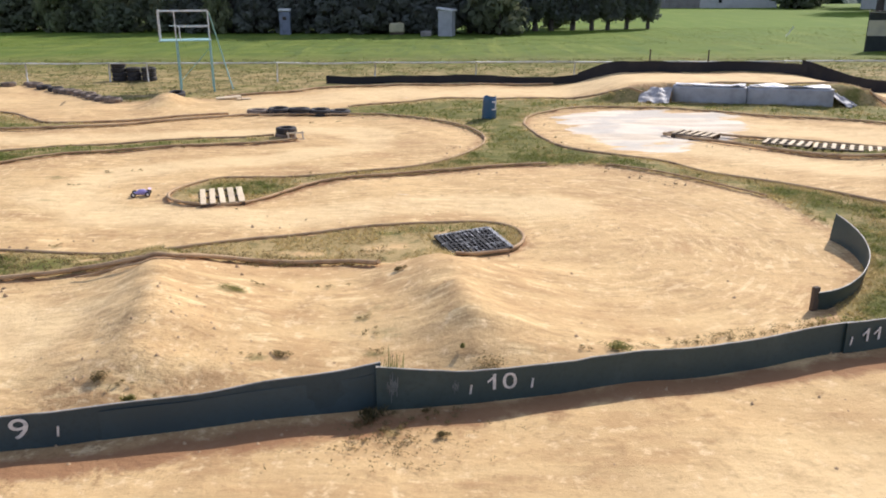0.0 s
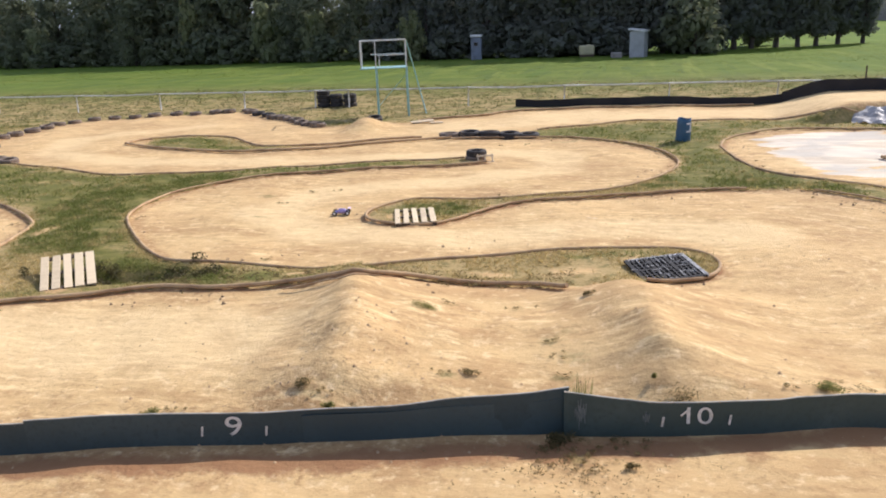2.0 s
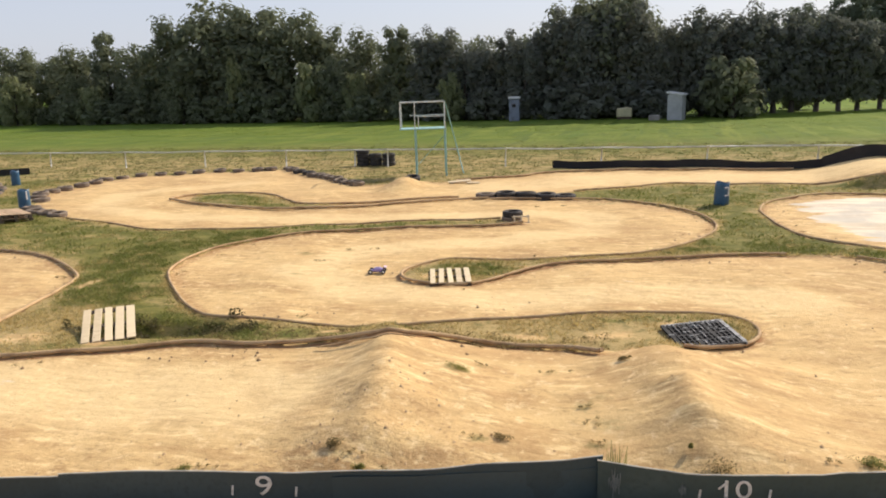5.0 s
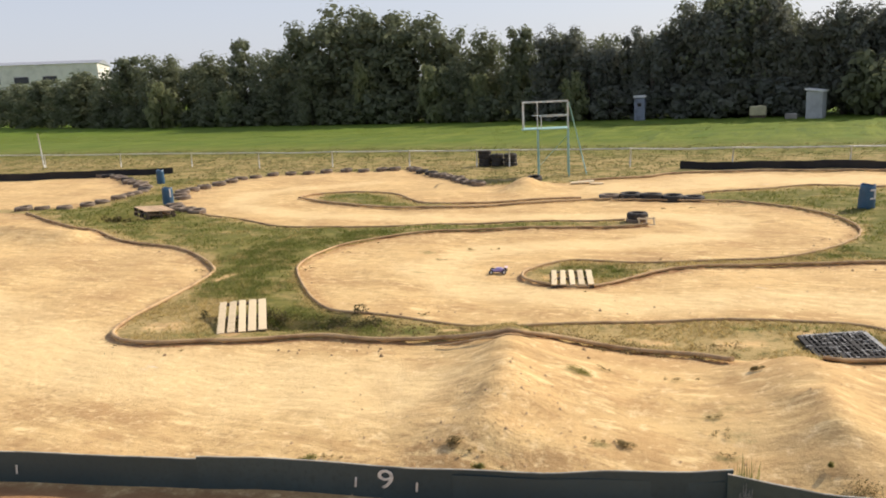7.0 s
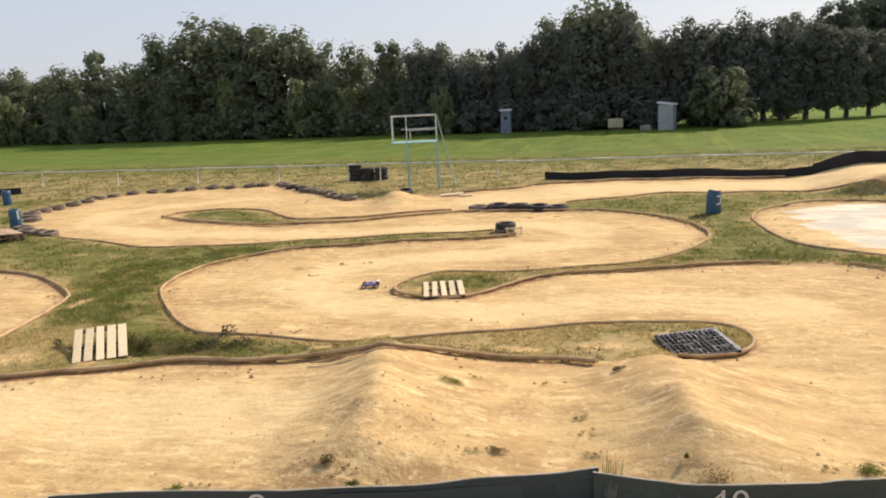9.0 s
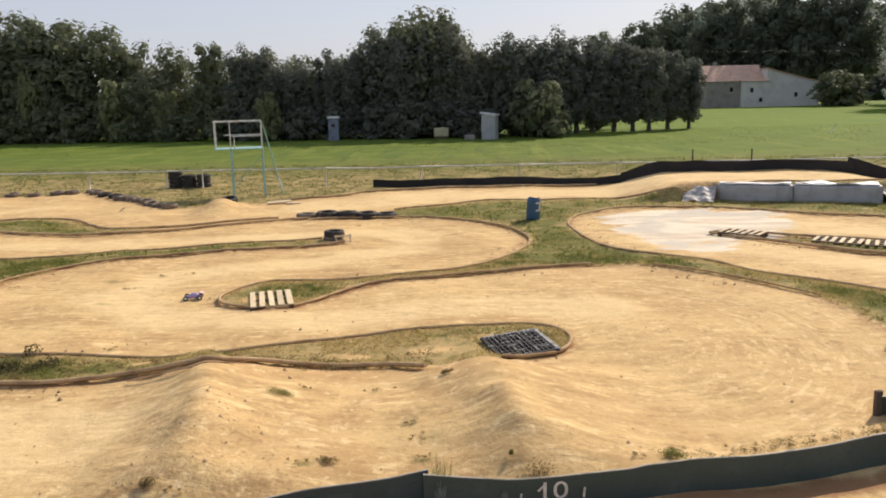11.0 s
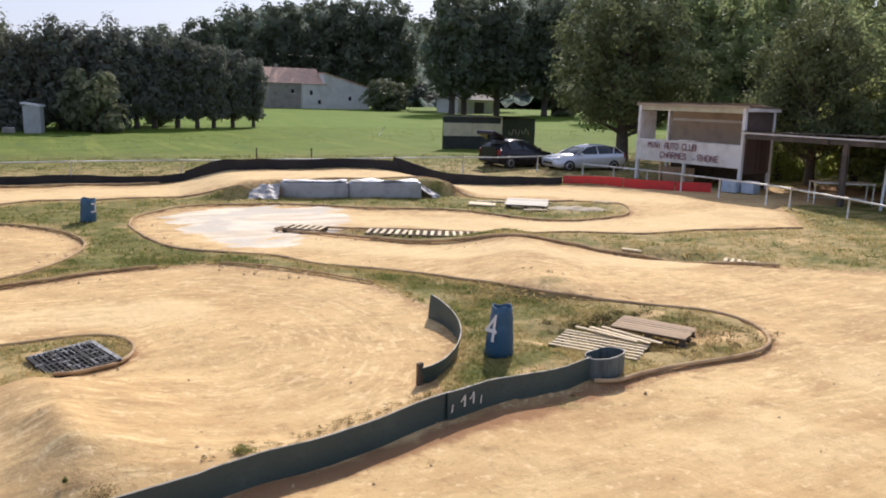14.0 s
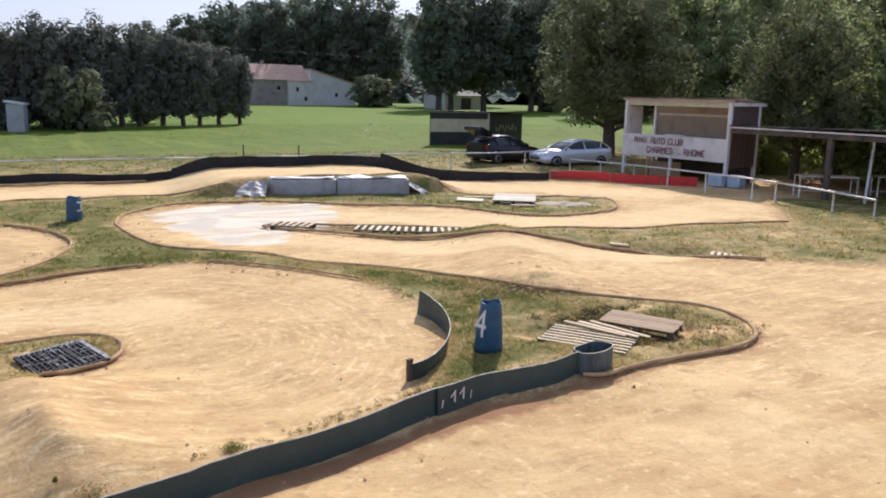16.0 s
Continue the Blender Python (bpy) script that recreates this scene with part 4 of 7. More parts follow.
front_eleven = sheeting("track_barrier", [(4.36, 7.82), (5.0, 8.0), (5.5, 8.1), (6.3, 8.2), (6.85, 8.32)],
                        [0.35, 0.34, 0.33, 0.33, 0.35], SHEET, edge=SHEET_EDGE, seed=5, step=0.07, label="dark blue-green plastic track barrier painted with a white eleven", group="front barriers")
sheeting("rolled_sheet", [(7.2, 8.55), (7.38, 8.5), (7.46, 8.36), (7.33, 8.24), (7.1, 8.19), (6.9, 8.24), (6.83, 8.37), (6.92, 8.51), (7.22, 8.57)],
         [0.34, 0.34, 0.34, 0.34, 0.33, 0.33, 0.33, 0.33, 0.32], SHEET_FADED, edge=SHEET_EDGE, seed=6, step=0.06, label="rolled-up end of blue-green plastic sheet beside the edging pipe")
for made, text, x, high, ticks_at in ((front_nine, "9", -3.61, 0.20, (-3.93, -3.27)), (front_ten, "10", 0.66, 0.205, (0.33, 0.87)), (front_eleven, "11", 4.68, 0.19, (4.44, 4.9))):
    for k, digit in enumerate(text):
        lettering(digit, {"9": 0.28, "10": 0.24, "11": 0.22}[text], CHALK, on_sheet(made, x, high, -1, 0.022) @ pose((k - (len(text) - 1) / 2) * 0.15, 0, 0), made[0], "painted_digit", 0.002, 1.3)
    if "1" in text:
        for k in ((-1, 1) if text == "11" else (-1,)):
            part("painted_flag", boxed(0.018, 0.085, 0.004, on_sheet(made, x, high, -1, 0.021) @ pose(k * 0.075 - 0.035, 0.035, 0, 0, 0, -48)), CHALK, made[0])
    for t in ticks_at:
        part("painted_tick", boxed(0.02, 0.1, 0.004, on_sheet(made, t, high - 0.045, -1, 0.02) @ Matrix.Rotation(-0.12, 4, "Z")), CHALK, made[0])
part("painted_tick", boxed(0.02, 0.1, 0.004, on_sheet(front_left, -7.42, 0.15, -1, 0.02) @ Matrix.Rotation(-0.12, 4, "Z")), CHALK, front_left[0])
for made, x, high, w, h in ((front_ten, -0.5, 0.25, 0.12, 0.27), (front_ten, 0.13, 0.2, 0.07, 0.13)):
    bm = bmesh.new()
    for k in range(11):
        u = (k - 5) / 5
        box(bm, w * 0.05, h * (1 - 0.55 * abs(u)) * (0.75 + 0.25 * math.sin(k * 5.1)), 0.003, on_sheet(made, x, high, -1, 0.02) @ pose(u * w * 0.42, 0.16 * h * math.sin(k * 2.7), 0, 0, 0, 2 * math.sin(k)))
    part("scuff_mark", bm, SCUFF, made[0])
sheeting("patch_sheet", [(-2.99, 6.205), (-2.3, 6.345), (-1.5, 6.505), (-0.95, 6.635), (-0.57, 6.74)], [0.285, 0.29, 0.305, 0.33, 0.37], SHEET_PATCH, 0.006, seed=8, label="lighter teal plastic sheet lapped over the track barrier")
# the strip round the bowl's outside
bowl_fence = sheeting("bowl_barrier", [(4.62, 9.1), (4.82, 9.14), (5.15, 9.4), (5.6, 9.96), (5.95, 10.55), (6.15, 11.1), (6.2, 11.6), (6.15, 12.0)],
                      [0.24, 0.26, 0.27, 0.27, 0.27, 0.30, 0.36, 0.42], SHEET, edge=SHEET_EDGE, seed=7, lean=-0.05, label="dark grey-green plastic strip curving round the bowl of the track", group="bowl barriers")
for x, y, turn in ((4.60, 9.08, 20), (6.27, 11.45, 80)):
    part("post", boxed(0.09, 0.06, 0.34, pose(x, y, 0.15, 0, 0, turn), 0.008), DARK_SHADED_WOOD, bowl_fence[0])

# black sheeting along the back straight and over the tabletop
BLACK_LABEL = "black plastic sheeting staked along the back straight"
sheeting("back_barrier", [(-5.0, 34.4), (-2, 34.5), (0.3, 34.5), (2.2, 34.3), (4.3, 33.9), (6.0, 33.6)], [0.36, 0.34, 0.36, 0.36, 0.34, 0.36], BLACK_SHEET, 0.02, seed=11, label=BLACK_LABEL, group="black sheeting")
sheeting("back_barrier", [(5.6, 33.6), (6.6, 33.2), (7.6, 33.0), (9.6, 33.1), (11.9, 32.8), (13.6, 32.3), (14.4, 32.0)], [0.42, 0.50, 0.44, 0.44, 0.43, 0.42, 0.46], BLACK_SHEET, 0.02, seed=12, label=BLACK_LABEL + ", over the jump", group="black sheeting")
sheeting("back_barrier", [(14.2, 32.1), (15.2, 31.8), (16.3, 31.2), (17.6, 30.6), (19.2, 30.1), (21.6, 29.7)], [0.62, 0.55, 0.50, 0.42, 0.38, 0.36], BLACK_SHEET, 0.02, seed=13, label=BLACK_LABEL, group="black sheeting")
sheeting("back_barrier", [(-50, 24.6), (-42, 27.4), (-36.3, 30.0), (-30.9, 32.3)], [0.42, 0.40, 0.38, 0.36], BLACK_SHEET, 0.02, seed=14, label=BLACK_LABEL, group="black sheeting")
for x, y in ((8.5, 33.4), (10.9, 33.4)):
    z = on_land(x, y)
    tagged(part("fence_stake", tube(bmesh.new(), [(x, y, z - 0.1), (x, y, z + 0.95)], 0.03, 6), DARK_STEEL), "dark wooden stake behind the black sheeting", "stake", "stakes")
for pts in ([(21.8, 29.9), (22.8, 29.0), (23.8, 28.1)], [(23.82, 28.05), (24.7, 27.2), (25.4, 26.5)], [(25.42, 26.45), (26.0, 25.9), (26.6, 25.5)]):
    sheeting("red_barrier", pts, [0.40, 0.41, 0.42], RED, 0.03, seed=int(pts[0][0] * 10), label="red plastic board barrier along the dirt track", group="red barriers")

# ---- foam blocks under the jump ----
def foam_block(a, b, high, deep, name="foam_block"):
    ax, ay = a
    way = Vector((b[0] - ax, b[1] - ay, 0))
    long, turn = way.length, math.atan2(way.y, way.x)
    root = thing(name, Matrix.Translation((ax, ay, 0)) @ Matrix.Rotation(turn, 4, "Z"), "grey plastic-wrapped foam block beside the jump", "block", "foam blocks")
    bm = boxed(long, deep, high, pose(long / 2, deep / 2, high / 2))
    bmesh.ops.subdivide_edges(bm, edges=bm.edges[:], cuts=7, use_grid_fill=True)
    for v in bm.verts:
        k = noise.noise(v.co * 1.7)
        v.co += Vector((0, k * 0.05, k * 0.04))
    part("block", bm, FOAM, root, smooth_faces=True)
    top = boxed(long * 0.94, deep * 0.75, 0.03, pose(long / 2, deep * 0.55, high + 0.03))
    bmesh.ops.subdivide_edges(top, edges=top.edges[:], cuts=9, use_grid_fill=True)
    for v in top.verts:
        v.co.z += 0.13 * max(0, noise.noise(Vector((v.co.x * 1.3 + ax, v.co.y * 2, 3)))) ** 0.8 + 0.03 * noise.noise(v.co * 5)
    part("cover", top, TARP, root, "crumpled white sheet over the foam")
    return root


foam_block((8.1, 28.35), (10.4, 27.45), 0.58, 0.55)
foam_block((10.43, 27.43), (13.05, 26.75), 0.60, 0.6)
for (x, y), turn, w in (((7.45, 28.15), -22, 1.05), ((13.45, 27.0), 40, 0.6)):
    bm = bmesh.new()
    bmesh.ops.create_grid(bm, x_segments=12, y_segments=8, size=0.5)
    for v in bm.verts:
        v.co = Vector((v.co.x * w, v.co.y * 0.9, 0.06 + 0.42 * (v.co.y + 0.5) + 0.10 * noise.noise(v.co * 4)))
    bmesh.ops.solidify(bm, geom=bm.faces[:], thickness=0.02)
    ob = tagged(part("tarpaulin_sheet", bm, SOILED_TARP), "crumpled white plastic sheet on the bank by the jump", "sheet")
    ob.matrix_basis = pose(x, y, on_land(x, y) - 0.03, 0, 0, turn)

# ---- white fence ----
fence = thing("field_fence", pose(0, 35.2, 0), "thin white painted tube fence between track and meadow", "fence")
posts = [-92, -86, -80, -74, -68, -62, -56, -50.2, -44.2, -37.7, -32.2, -27.45, -22.72, -18.2, -14.57, -12.9, -7.26, -3, 1.4, 5.68, 10.2, 14.8, 19.4, 23.9]
for x in posts:
    bm = tube(bmesh.new(), [(0, 0, -0.1), (0.02, 0, 0.83)], 0.032, 6)
    p = part("post", bm, WHITE_STEEL, fence)
    p.matrix_basis = pose(x, 0, 0, 0, random.uniform(-2, 2), 0)
for a, b in zip(posts, posts[1:] + [29.8]):
    part("rail", tube(bmesh.new(), [(a, 0, 0.84), ((a + b) / 2, 0, 0.83 + random.uniform(-0.03, 0.02)), (b, 0, 0.84)], 0.034, 6), WHITE_STEEL, fence)
pole = part("flag_pole", tube(bmesh.new(), [(-44.2, 35.1, 0), (-44.38, 35.1, 2.2)], 0.04, 6), WHITE_STEEL)
tagged(pole, "thin white pole standing by the fence", "pole")

# ---- turquoise steel tower ----
tower = thing("lookout_tower", pose(-10.0, 32.3, on_land(-10.0, 32.3), 0, 0, 17), "turquoise steel lookout platform with railing and ladder", "tower")
TW, TD, TH, TR = 1.5, 1.3, 1.95, 3.05
for x, y in ((-TW / 2 + 0.25, -TD / 2), (TW / 2, -TD / 2), (-TW / 2 + 0.25, TD / 2), (TW / 2, TD / 2)):
    part("leg", boxed(0.075, 0.075, TH + 0.1, pose(x, y, TH / 2 - 0.05), 0.01), TEAL, tower)
for x, y in ((-TW / 2 - 0.35, -TD / 2), (-TW / 2 + 0.25, -TD / 2), (TW / 2, -TD / 2), (-TW / 2 - 0.35, TD / 2), (TW / 2, TD / 2)):
    part("railing_post", boxed(0.042, 0.042, TR - TH, pose(x, y, (TR + TH) / 2), 0.006), PALE_STEEL, tower)
part("platform", boxed(TW + 0.45, TD + 0.1, 0.035, pose(-0.18, 0, TH), 0.008), TEAL, tower)
for y in (-TD / 2, TD / 2):
    part("handrail", boxed(TW + 0.4, 0.042, 0.045, pose(-0.175, y, TR), 0.006), PALE_STEEL, tower)
part("handrail", boxed(0.042, TD, 0.045, pose(-TW / 2 - 0.35, 0, TR), 0.006), PALE_STEEL, tower)
part("mid_rail", boxed(TW - 0.35, 0.035, 0.035, pose(0.15, -TD / 2, TH + 0.52), 0.005), PALE_STEEL, tower)
part("mid_rail", boxed(TW, 0.035, 0.035, pose(0, TD / 2, TH + 0.52), 0.005), PALE_STEEL, tower)
part("mid_post", boxed(0.04, 0.04, 0.5, pose(-0.35, -TD / 2, TH + 0.28), 0.004), PALE_STEEL, tower)
for y in (-0.25, 0.25):
    part("ladder_side", tube(bmesh.new(), [(TW / 2 + 0.75, y, -0.05), (TW / 2 + 0.05, y, TH + 1.05)], 0.024, 6), TEAL, tower)
for k in range(7):
    t = (k + 0.7) / 8 * 0.68
    x, z = TW / 2 + 0.75 - 0.70 * t, (TH + 1.1) * t
    part("ladder_rung", tube(bmesh.new(), [(x, -0.25, z), (x, 0.25, z)], 0.018, 6), TEAL, tower)
for a, b in (((-TW / 2 + 0.25, TD / 2, 0.3), (TW / 2, TD / 2, 1.6)),):
    part("brace", tube(bmesh.new(), [a, b], 0.015, 6), TEAL, tower)

# ---- tyres ----
def tyre_mesh():
    w, r = 0.095, 0.315
    prof = [(0.175, -w * 0.75), (0.20, -w), (0.27, -w * 1.05), (0.30, -w * 0.85), (r, -w * 0.5), (r, -0.012), (r - 0.012, 0.0), (r, 0.012), (r, w * 0.5), (0.30, w * 0.85),
            (0.27, w * 1.05), (0.20, w), (0.175, w * 0.75), (0.19, w * 0.4), (0.24, 0), (0.19, -w * 0.4)]
    bm = lathe(bmesh.new(), prof, 22, closed=True)
    bmesh.ops.recalc_face_normals(bm, faces=bm.faces)
    me = bpy.data.meshes.new("tyre")
    bm.to_mesh(me)
    bm.free()
    return me


tyre_clean, tyre_dusty = tyre_mesh(), tyre_mesh()
tyre_clean.materials.append(RUBBER)
tyre_dusty.materials.append(DUSTY_RUBBER)


def tyre(x, y, z=0.0, tip=0.0, turn=0.0, dusty=True, scale=1.0, label="worn car tyre lying flat at the edge of the track", group="tyres along the track", sunk=0.055):
    ob = tagged(new("tyre", tyre_dusty if dusty else tyre_clean), label, "tyre", group)
    ob.matrix_basis = pose(x, y, on_land(x, y) + 0.1 * scale + z - sunk, tip, 0, turn) @ Matrix.Diagonal((scale, scale, scale, 1))
    return ob


jig = random.Random(5)
for pts, gap in (([(-27.0, 20.2), (-25.5, 21.2), (-25.3, 22.5), (-25.6, 24.0), (-26.3, 25.6), (-28.0, 27.2), (-29.8, 28.3), (-32.7, 30.2), (-35.6, 31.1)], 0.78),
                 ([(-22.6, 24.0), (-23.7, 25.0), (-24.2, 26.7), (-24.15, 27.7), (-24.3, 28.8), (-24.35, 30.2), (-23.8, 31.8), (-22.4, 32.7), (-20.9, 33.3), (-18.7, 33.85)], 0.92),
                 ([(-18.4, 33.9), (-17.7, 34.2), (-16.6, 33.2), (-15.4, 32.1)], 0.85),
                 ([(-15.2, 31.9), (-14.0, 30.85), (-12.85, 29.6), (-11.9, 28.9)], 0.62)):
    for p in curve_through(pts, gap)[:-1]:
        tyre(p.x + jig.uniform(-0.08, 0.08), p.y + jig.uniform(-0.08, 0.08), 0, jig.uniform(-7, 7), jig.uniform(0, 360), jig.random() < 0.92, jig.uniform(0.88, 1.04))
for x, y in ((-20.3, 21.2), (-19.7, 21.05), (-20.9, 21.7), (-19.2, 20.95)):
    tyre(x, y, 0, jig.uniform(-5, 5), jig.uniform(0, 90), True)
for k, (x, y) in enumerate(((-5.95, 25.62), (-5.28, 25.62), (-4.62, 25.66), (-3.97, 25.72), (-3.35, 25.85))):
    tyre(x, y, (-0.02, 0.03, 0.04, 0.02, -0.03)[k], jig.uniform(-3, 3), 0, k < 1, 1.14, label="dark car tyre half buried in a row beside the pipe", group="buried tyres")
for k in range(2):
    tyre(-4.25 + 0.03 * k, 21.35, 0.15 * k, 0, 40 * k, k == 0, 0.9, label="car tyre in a small stack at the end of the edging", group="stacked tyres", sunk=0.06)
tyre(-9.75, 29.3, 0.05, 12, 0, False, label="car tyre half buried behind the dirt mound", group="buried tyres")
for k, (x, y) in enumerate(((-14.3, 35.6), (-13.66, 35.65), (-13.0, 35.6))):
    for j in range(4 if k == 0 else 3):
        tyre(x + jig.uniform(-0.03, 0.03), y, 0.195 * j, jig.uniform(-2, 2), 30 * j, False, label="black car tyre in a tall stack behind the fence", group="tyre stacks by the fence", sunk=0.0)

# ---- pallets ----
def pallet(m, boards=5, wide=0.8, long=1.2, wood=PALLET, label="bleached wooden pallet", group="pallets", gap=0.35, high=0.144, deck=0.022):
    """A pallet with its deck boards along its own y."""
    root = thing("pallet", m, label, "pallet", group)
    pitch = wide / (boards - gap * 0.6)
    bw = pitch * (1 - gap)
    jig = random.Random(boards * 7 + int(long * 10))
    for k in range(boards):
        x = -wide / 2 + bw / 2 + k * (wide - bw) / (boards - 1)
        part("deck_board", boxed(bw * jig.uniform(0.88, 1.06), long * jig.uniform(0.98, 1.01), deck, pose(x, jig.uniform(-0.012, 0.012), high - 0.011, 0, jig.uniform(-1, 1), jig.uniform(-0.7, 0.7)), 0.003), wood, root)
    # shade in the gaps is put into the colour of this underside wood
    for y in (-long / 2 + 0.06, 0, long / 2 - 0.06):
        part("stringer", boxed(wide, 0.1, 0.022, pose(0, y, high - 0.034)), DARK_SHADED_WOOD, root)
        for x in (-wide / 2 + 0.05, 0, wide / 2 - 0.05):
            part("block", boxed(0.1, 0.1, 0.078, pose(x, y, high - 0.084)), DARK_SHADED_WOOD, root)
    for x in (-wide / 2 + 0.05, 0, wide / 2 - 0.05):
        part("bottom_board", boxed(0.1, long, 0.02, pose(x, 0, 0.011)), DARK_SHADED_WOOD, root)
    return root


pallet(pose(-4.2, 14.72, -0.06, 0, 0, 17), label="bleached five-board pallet lying inside a loop of edging pipe")
pallet(pose(-8.78, 10.36, 0.045, 11, 0, 36.5), gap=0.24, label="bleached five-board pallet leaning on a grassy bank")
pallet(pose(7.97, 9.52, -0.085, 1, 2, 38), 7, 1.04, 1.4, PALLET, "weathered slatted pallet sunk in the grass by the barrier", gap=0.6, deck=0.015)
pallet(pose(9.31, 9.80, -0.04, 1, -1, 33), 6, 0.72, 1.26, TAN_WOOD, "weathered pallet propped over a ditch in the grass", gap=0.1)
pallet(pose(-20.13, 19.93, 0.02, 0, 4, 62), 6, 0.95, 1.45, GREY_WOOD, "weathered pallet lying over a ditch beside a blue drum", gap=0.2)
pallet(pose(-20.1, 19.9, 0.165, 1, 4, 60), 6, 0.95, 1.45, GREY_WOOD, "weathered pallet stacked on another beside a blue drum", gap=0.12)
slat_at = [(6.85, 21.35), (8.75, 19.95), (9.75, 19.35), (10.65, 18.9)]
for k, (x, y) in enumerate(slat_at):
    pallet(pose(x, y, -0.03, 0, 0, (-38, -32, -28, -26)[k]), 6, 1.1, 0.72, PALLET, "pale slatted pallet sunk between two edging pipes", gap=0.5)
pallet(pose(15.8, 13.8, -0.15, 0, 0, -52), 6, 0.9, 0.5, PALLET, "pale slatted pallet sunk in a grassy ditch", gap=0.4)

# the black plastic pallet
crate = thing("plastic_pallet", pose(0.5, 11.78, -0.05, 3, -3, 20), "black plastic grid pallet lying inside the pipe loop", "pallet")
CW, CL = 0.9, 0.92
for k in range(13):
    x = -CW / 2 + k * CW / 12
    part("bar", boxed(0.028 if k % 4 else 0.06, CL, 0.03, pose(x, 0, 0.115)), CRATE_TOP if k == 12 else CRATE, crate)
for k in range(9):
    y = -CL / 2 + k * CL / 8
    part("cross_bar", boxed(CW, 0.024 if k % 4 else 0.06, 0.028, pose(0, y, 0.113)), CRATE_TOP if k == 8 else CRATE, crate)
part("base", boxed(CW, CL, 0.03, pose(0, 0, 0.035)), CRATE, crate)
jig = random.Random(3)
# short pale strips at random places over the black grid
for k in range(46):
    w, d = jig.choice(((0.011, 0.1), (0.1, 0.014), (0.011, 0.16), (0.14, 0.014), (0.05, 0.02)))
    part("rib", boxed(w, d, 0.03, pose(jig.randint(-6, 6) * CW / 12, jig.randint(-8, 8) * CL / 16 * 0.95, 0.120)), CRATE_TOP, crate)
for x in (-CW / 2 + 0.06, 0, CW / 2 - 0.06):
    for y in (-CL / 2 + 0.06, 0, CL / 2 - 0.06):
        part("foot", boxed(0.12, 0.12, 0.09, pose(x, y, 0.06)), CRATE, crate)

# ---- blue drums ----
def drum(x, y, turn, high, low_r, top_r, label, mark, lean=0.0, skew=(0.0, 0.0)):
    root = thing("blue_drum", pose(x, y, on_land(x, y) - 0.02, lean, 0, turn), label, "drum", "blue drums")
    n, bm = 28, bmesh.new()
    prof = []
    for k in range(9):
        t = k / 8
        r = low_r + (top_r - low_r) * t
        prof.append((r + (0.008 if k in (3, 6) else 0), t * high))
    prof += [(top_r - 0.012, high), (top_r - 0.014, high - 0.05), (low_r - 0.03, 0.02)]
    lathe(bm, prof, n)
    for v in bm.verts:
        if v.co.z > high * 0.85:
            v.co.z -= 0.02 * (1 + math.sin(3 * math.atan2(v.co.y, v.co.x)))
        v.co.x, v.co.y = v.co.x + skew[0] * v.co.z, v.co.y + skew[1] * v.co.z
    part("shell", bm, BLUE, root)
    face = low_r * 0.55 + top_r * 0.45
    tilt = math.degrees(math.atan2(low_r - top_r, high))
    m = pose(0, -face - 0.012, high * 0.55, 90 - tilt, 0, 0)
    if mark == "4":
        lettering("4", 0.6, WHITE_BOARD, pose(skew[0] * high * 0.55, skew[1] * high * 0.55, 0) @ m, root, "painted_number", 0.004, 0.8)
    else:
        for k, (u, v, w, h) in enumerate(mark):
            part("paint_mark", boxed(w, h, 0.006, m @ pose(u, v, 0)), WHITE_BOARD, root)
    return root


drum(6.22, 9.72, -74, 0.80, 0.225, 0.15, "blue plastic drum cut to a taper, painted with a white four", "4", -2, (0.055, -0.04))
bars = [(0, 0.17, 0.16, 0.045), (0.06, 0.05, 0.045, 0.24), (0, -0.06, 0.16, 0.045)]
drum(1.42, 24.45, 36, 0.69, 0.22, 0.195, "blue plastic drum with a white painted mark, standing on grass", bars, 3)
drum(-21.75, 22.3, 62, 0.70, 0.205, 0.185, "blue plastic drum standing beside a pallet and tyres", [(0.03, 0.1, 0.05, 0.3)])
drum(-28.0, 28.4, -44, 0.70, 0.185, 0.17, "blue plastic drum with white painted marks behind the tyres", bars)
# small white frame markers by the tyre stack
mark = thing("frame_marker", pose(-3.92, 21.05, on_land(-3.92, 21.05) - 0.03, 0, 0, 20) @ Matrix.Scale(0.8, 4), "pale slatted frame leaning on the tyre stack", "frame")
for x in (-0.24, 0.0, 0.24):
    part("upright", boxed(0.05, 0.03, 0.34, pose(x, 0.0, 0.15, -35, 0, 0), 0.004), PALLET, mark)
for z in (0.04, 0.24):
    part("cross_piece", boxed(0.6, 0.03, 0.05, pose(0, -0.1 + z * 0.7, z, -35, 0, 0), 0.004), PALLET, mark)
for x, y, turn, z in ((8.52, 9.72, -70, 0.075), (8.68, 9.62, -72, 0.085), (8.36, 9.86, -66, 0.07)):
    ob = part("slat", boxed(1.12, 0.075, 0.02, Matrix(), 0.003), PALLET)
    ob.matrix_basis = pose(x, y, z, 0, 1, turn)
    tagged(ob, "loose pale slat lying across the sunken pallet", "slat", "loose slats")
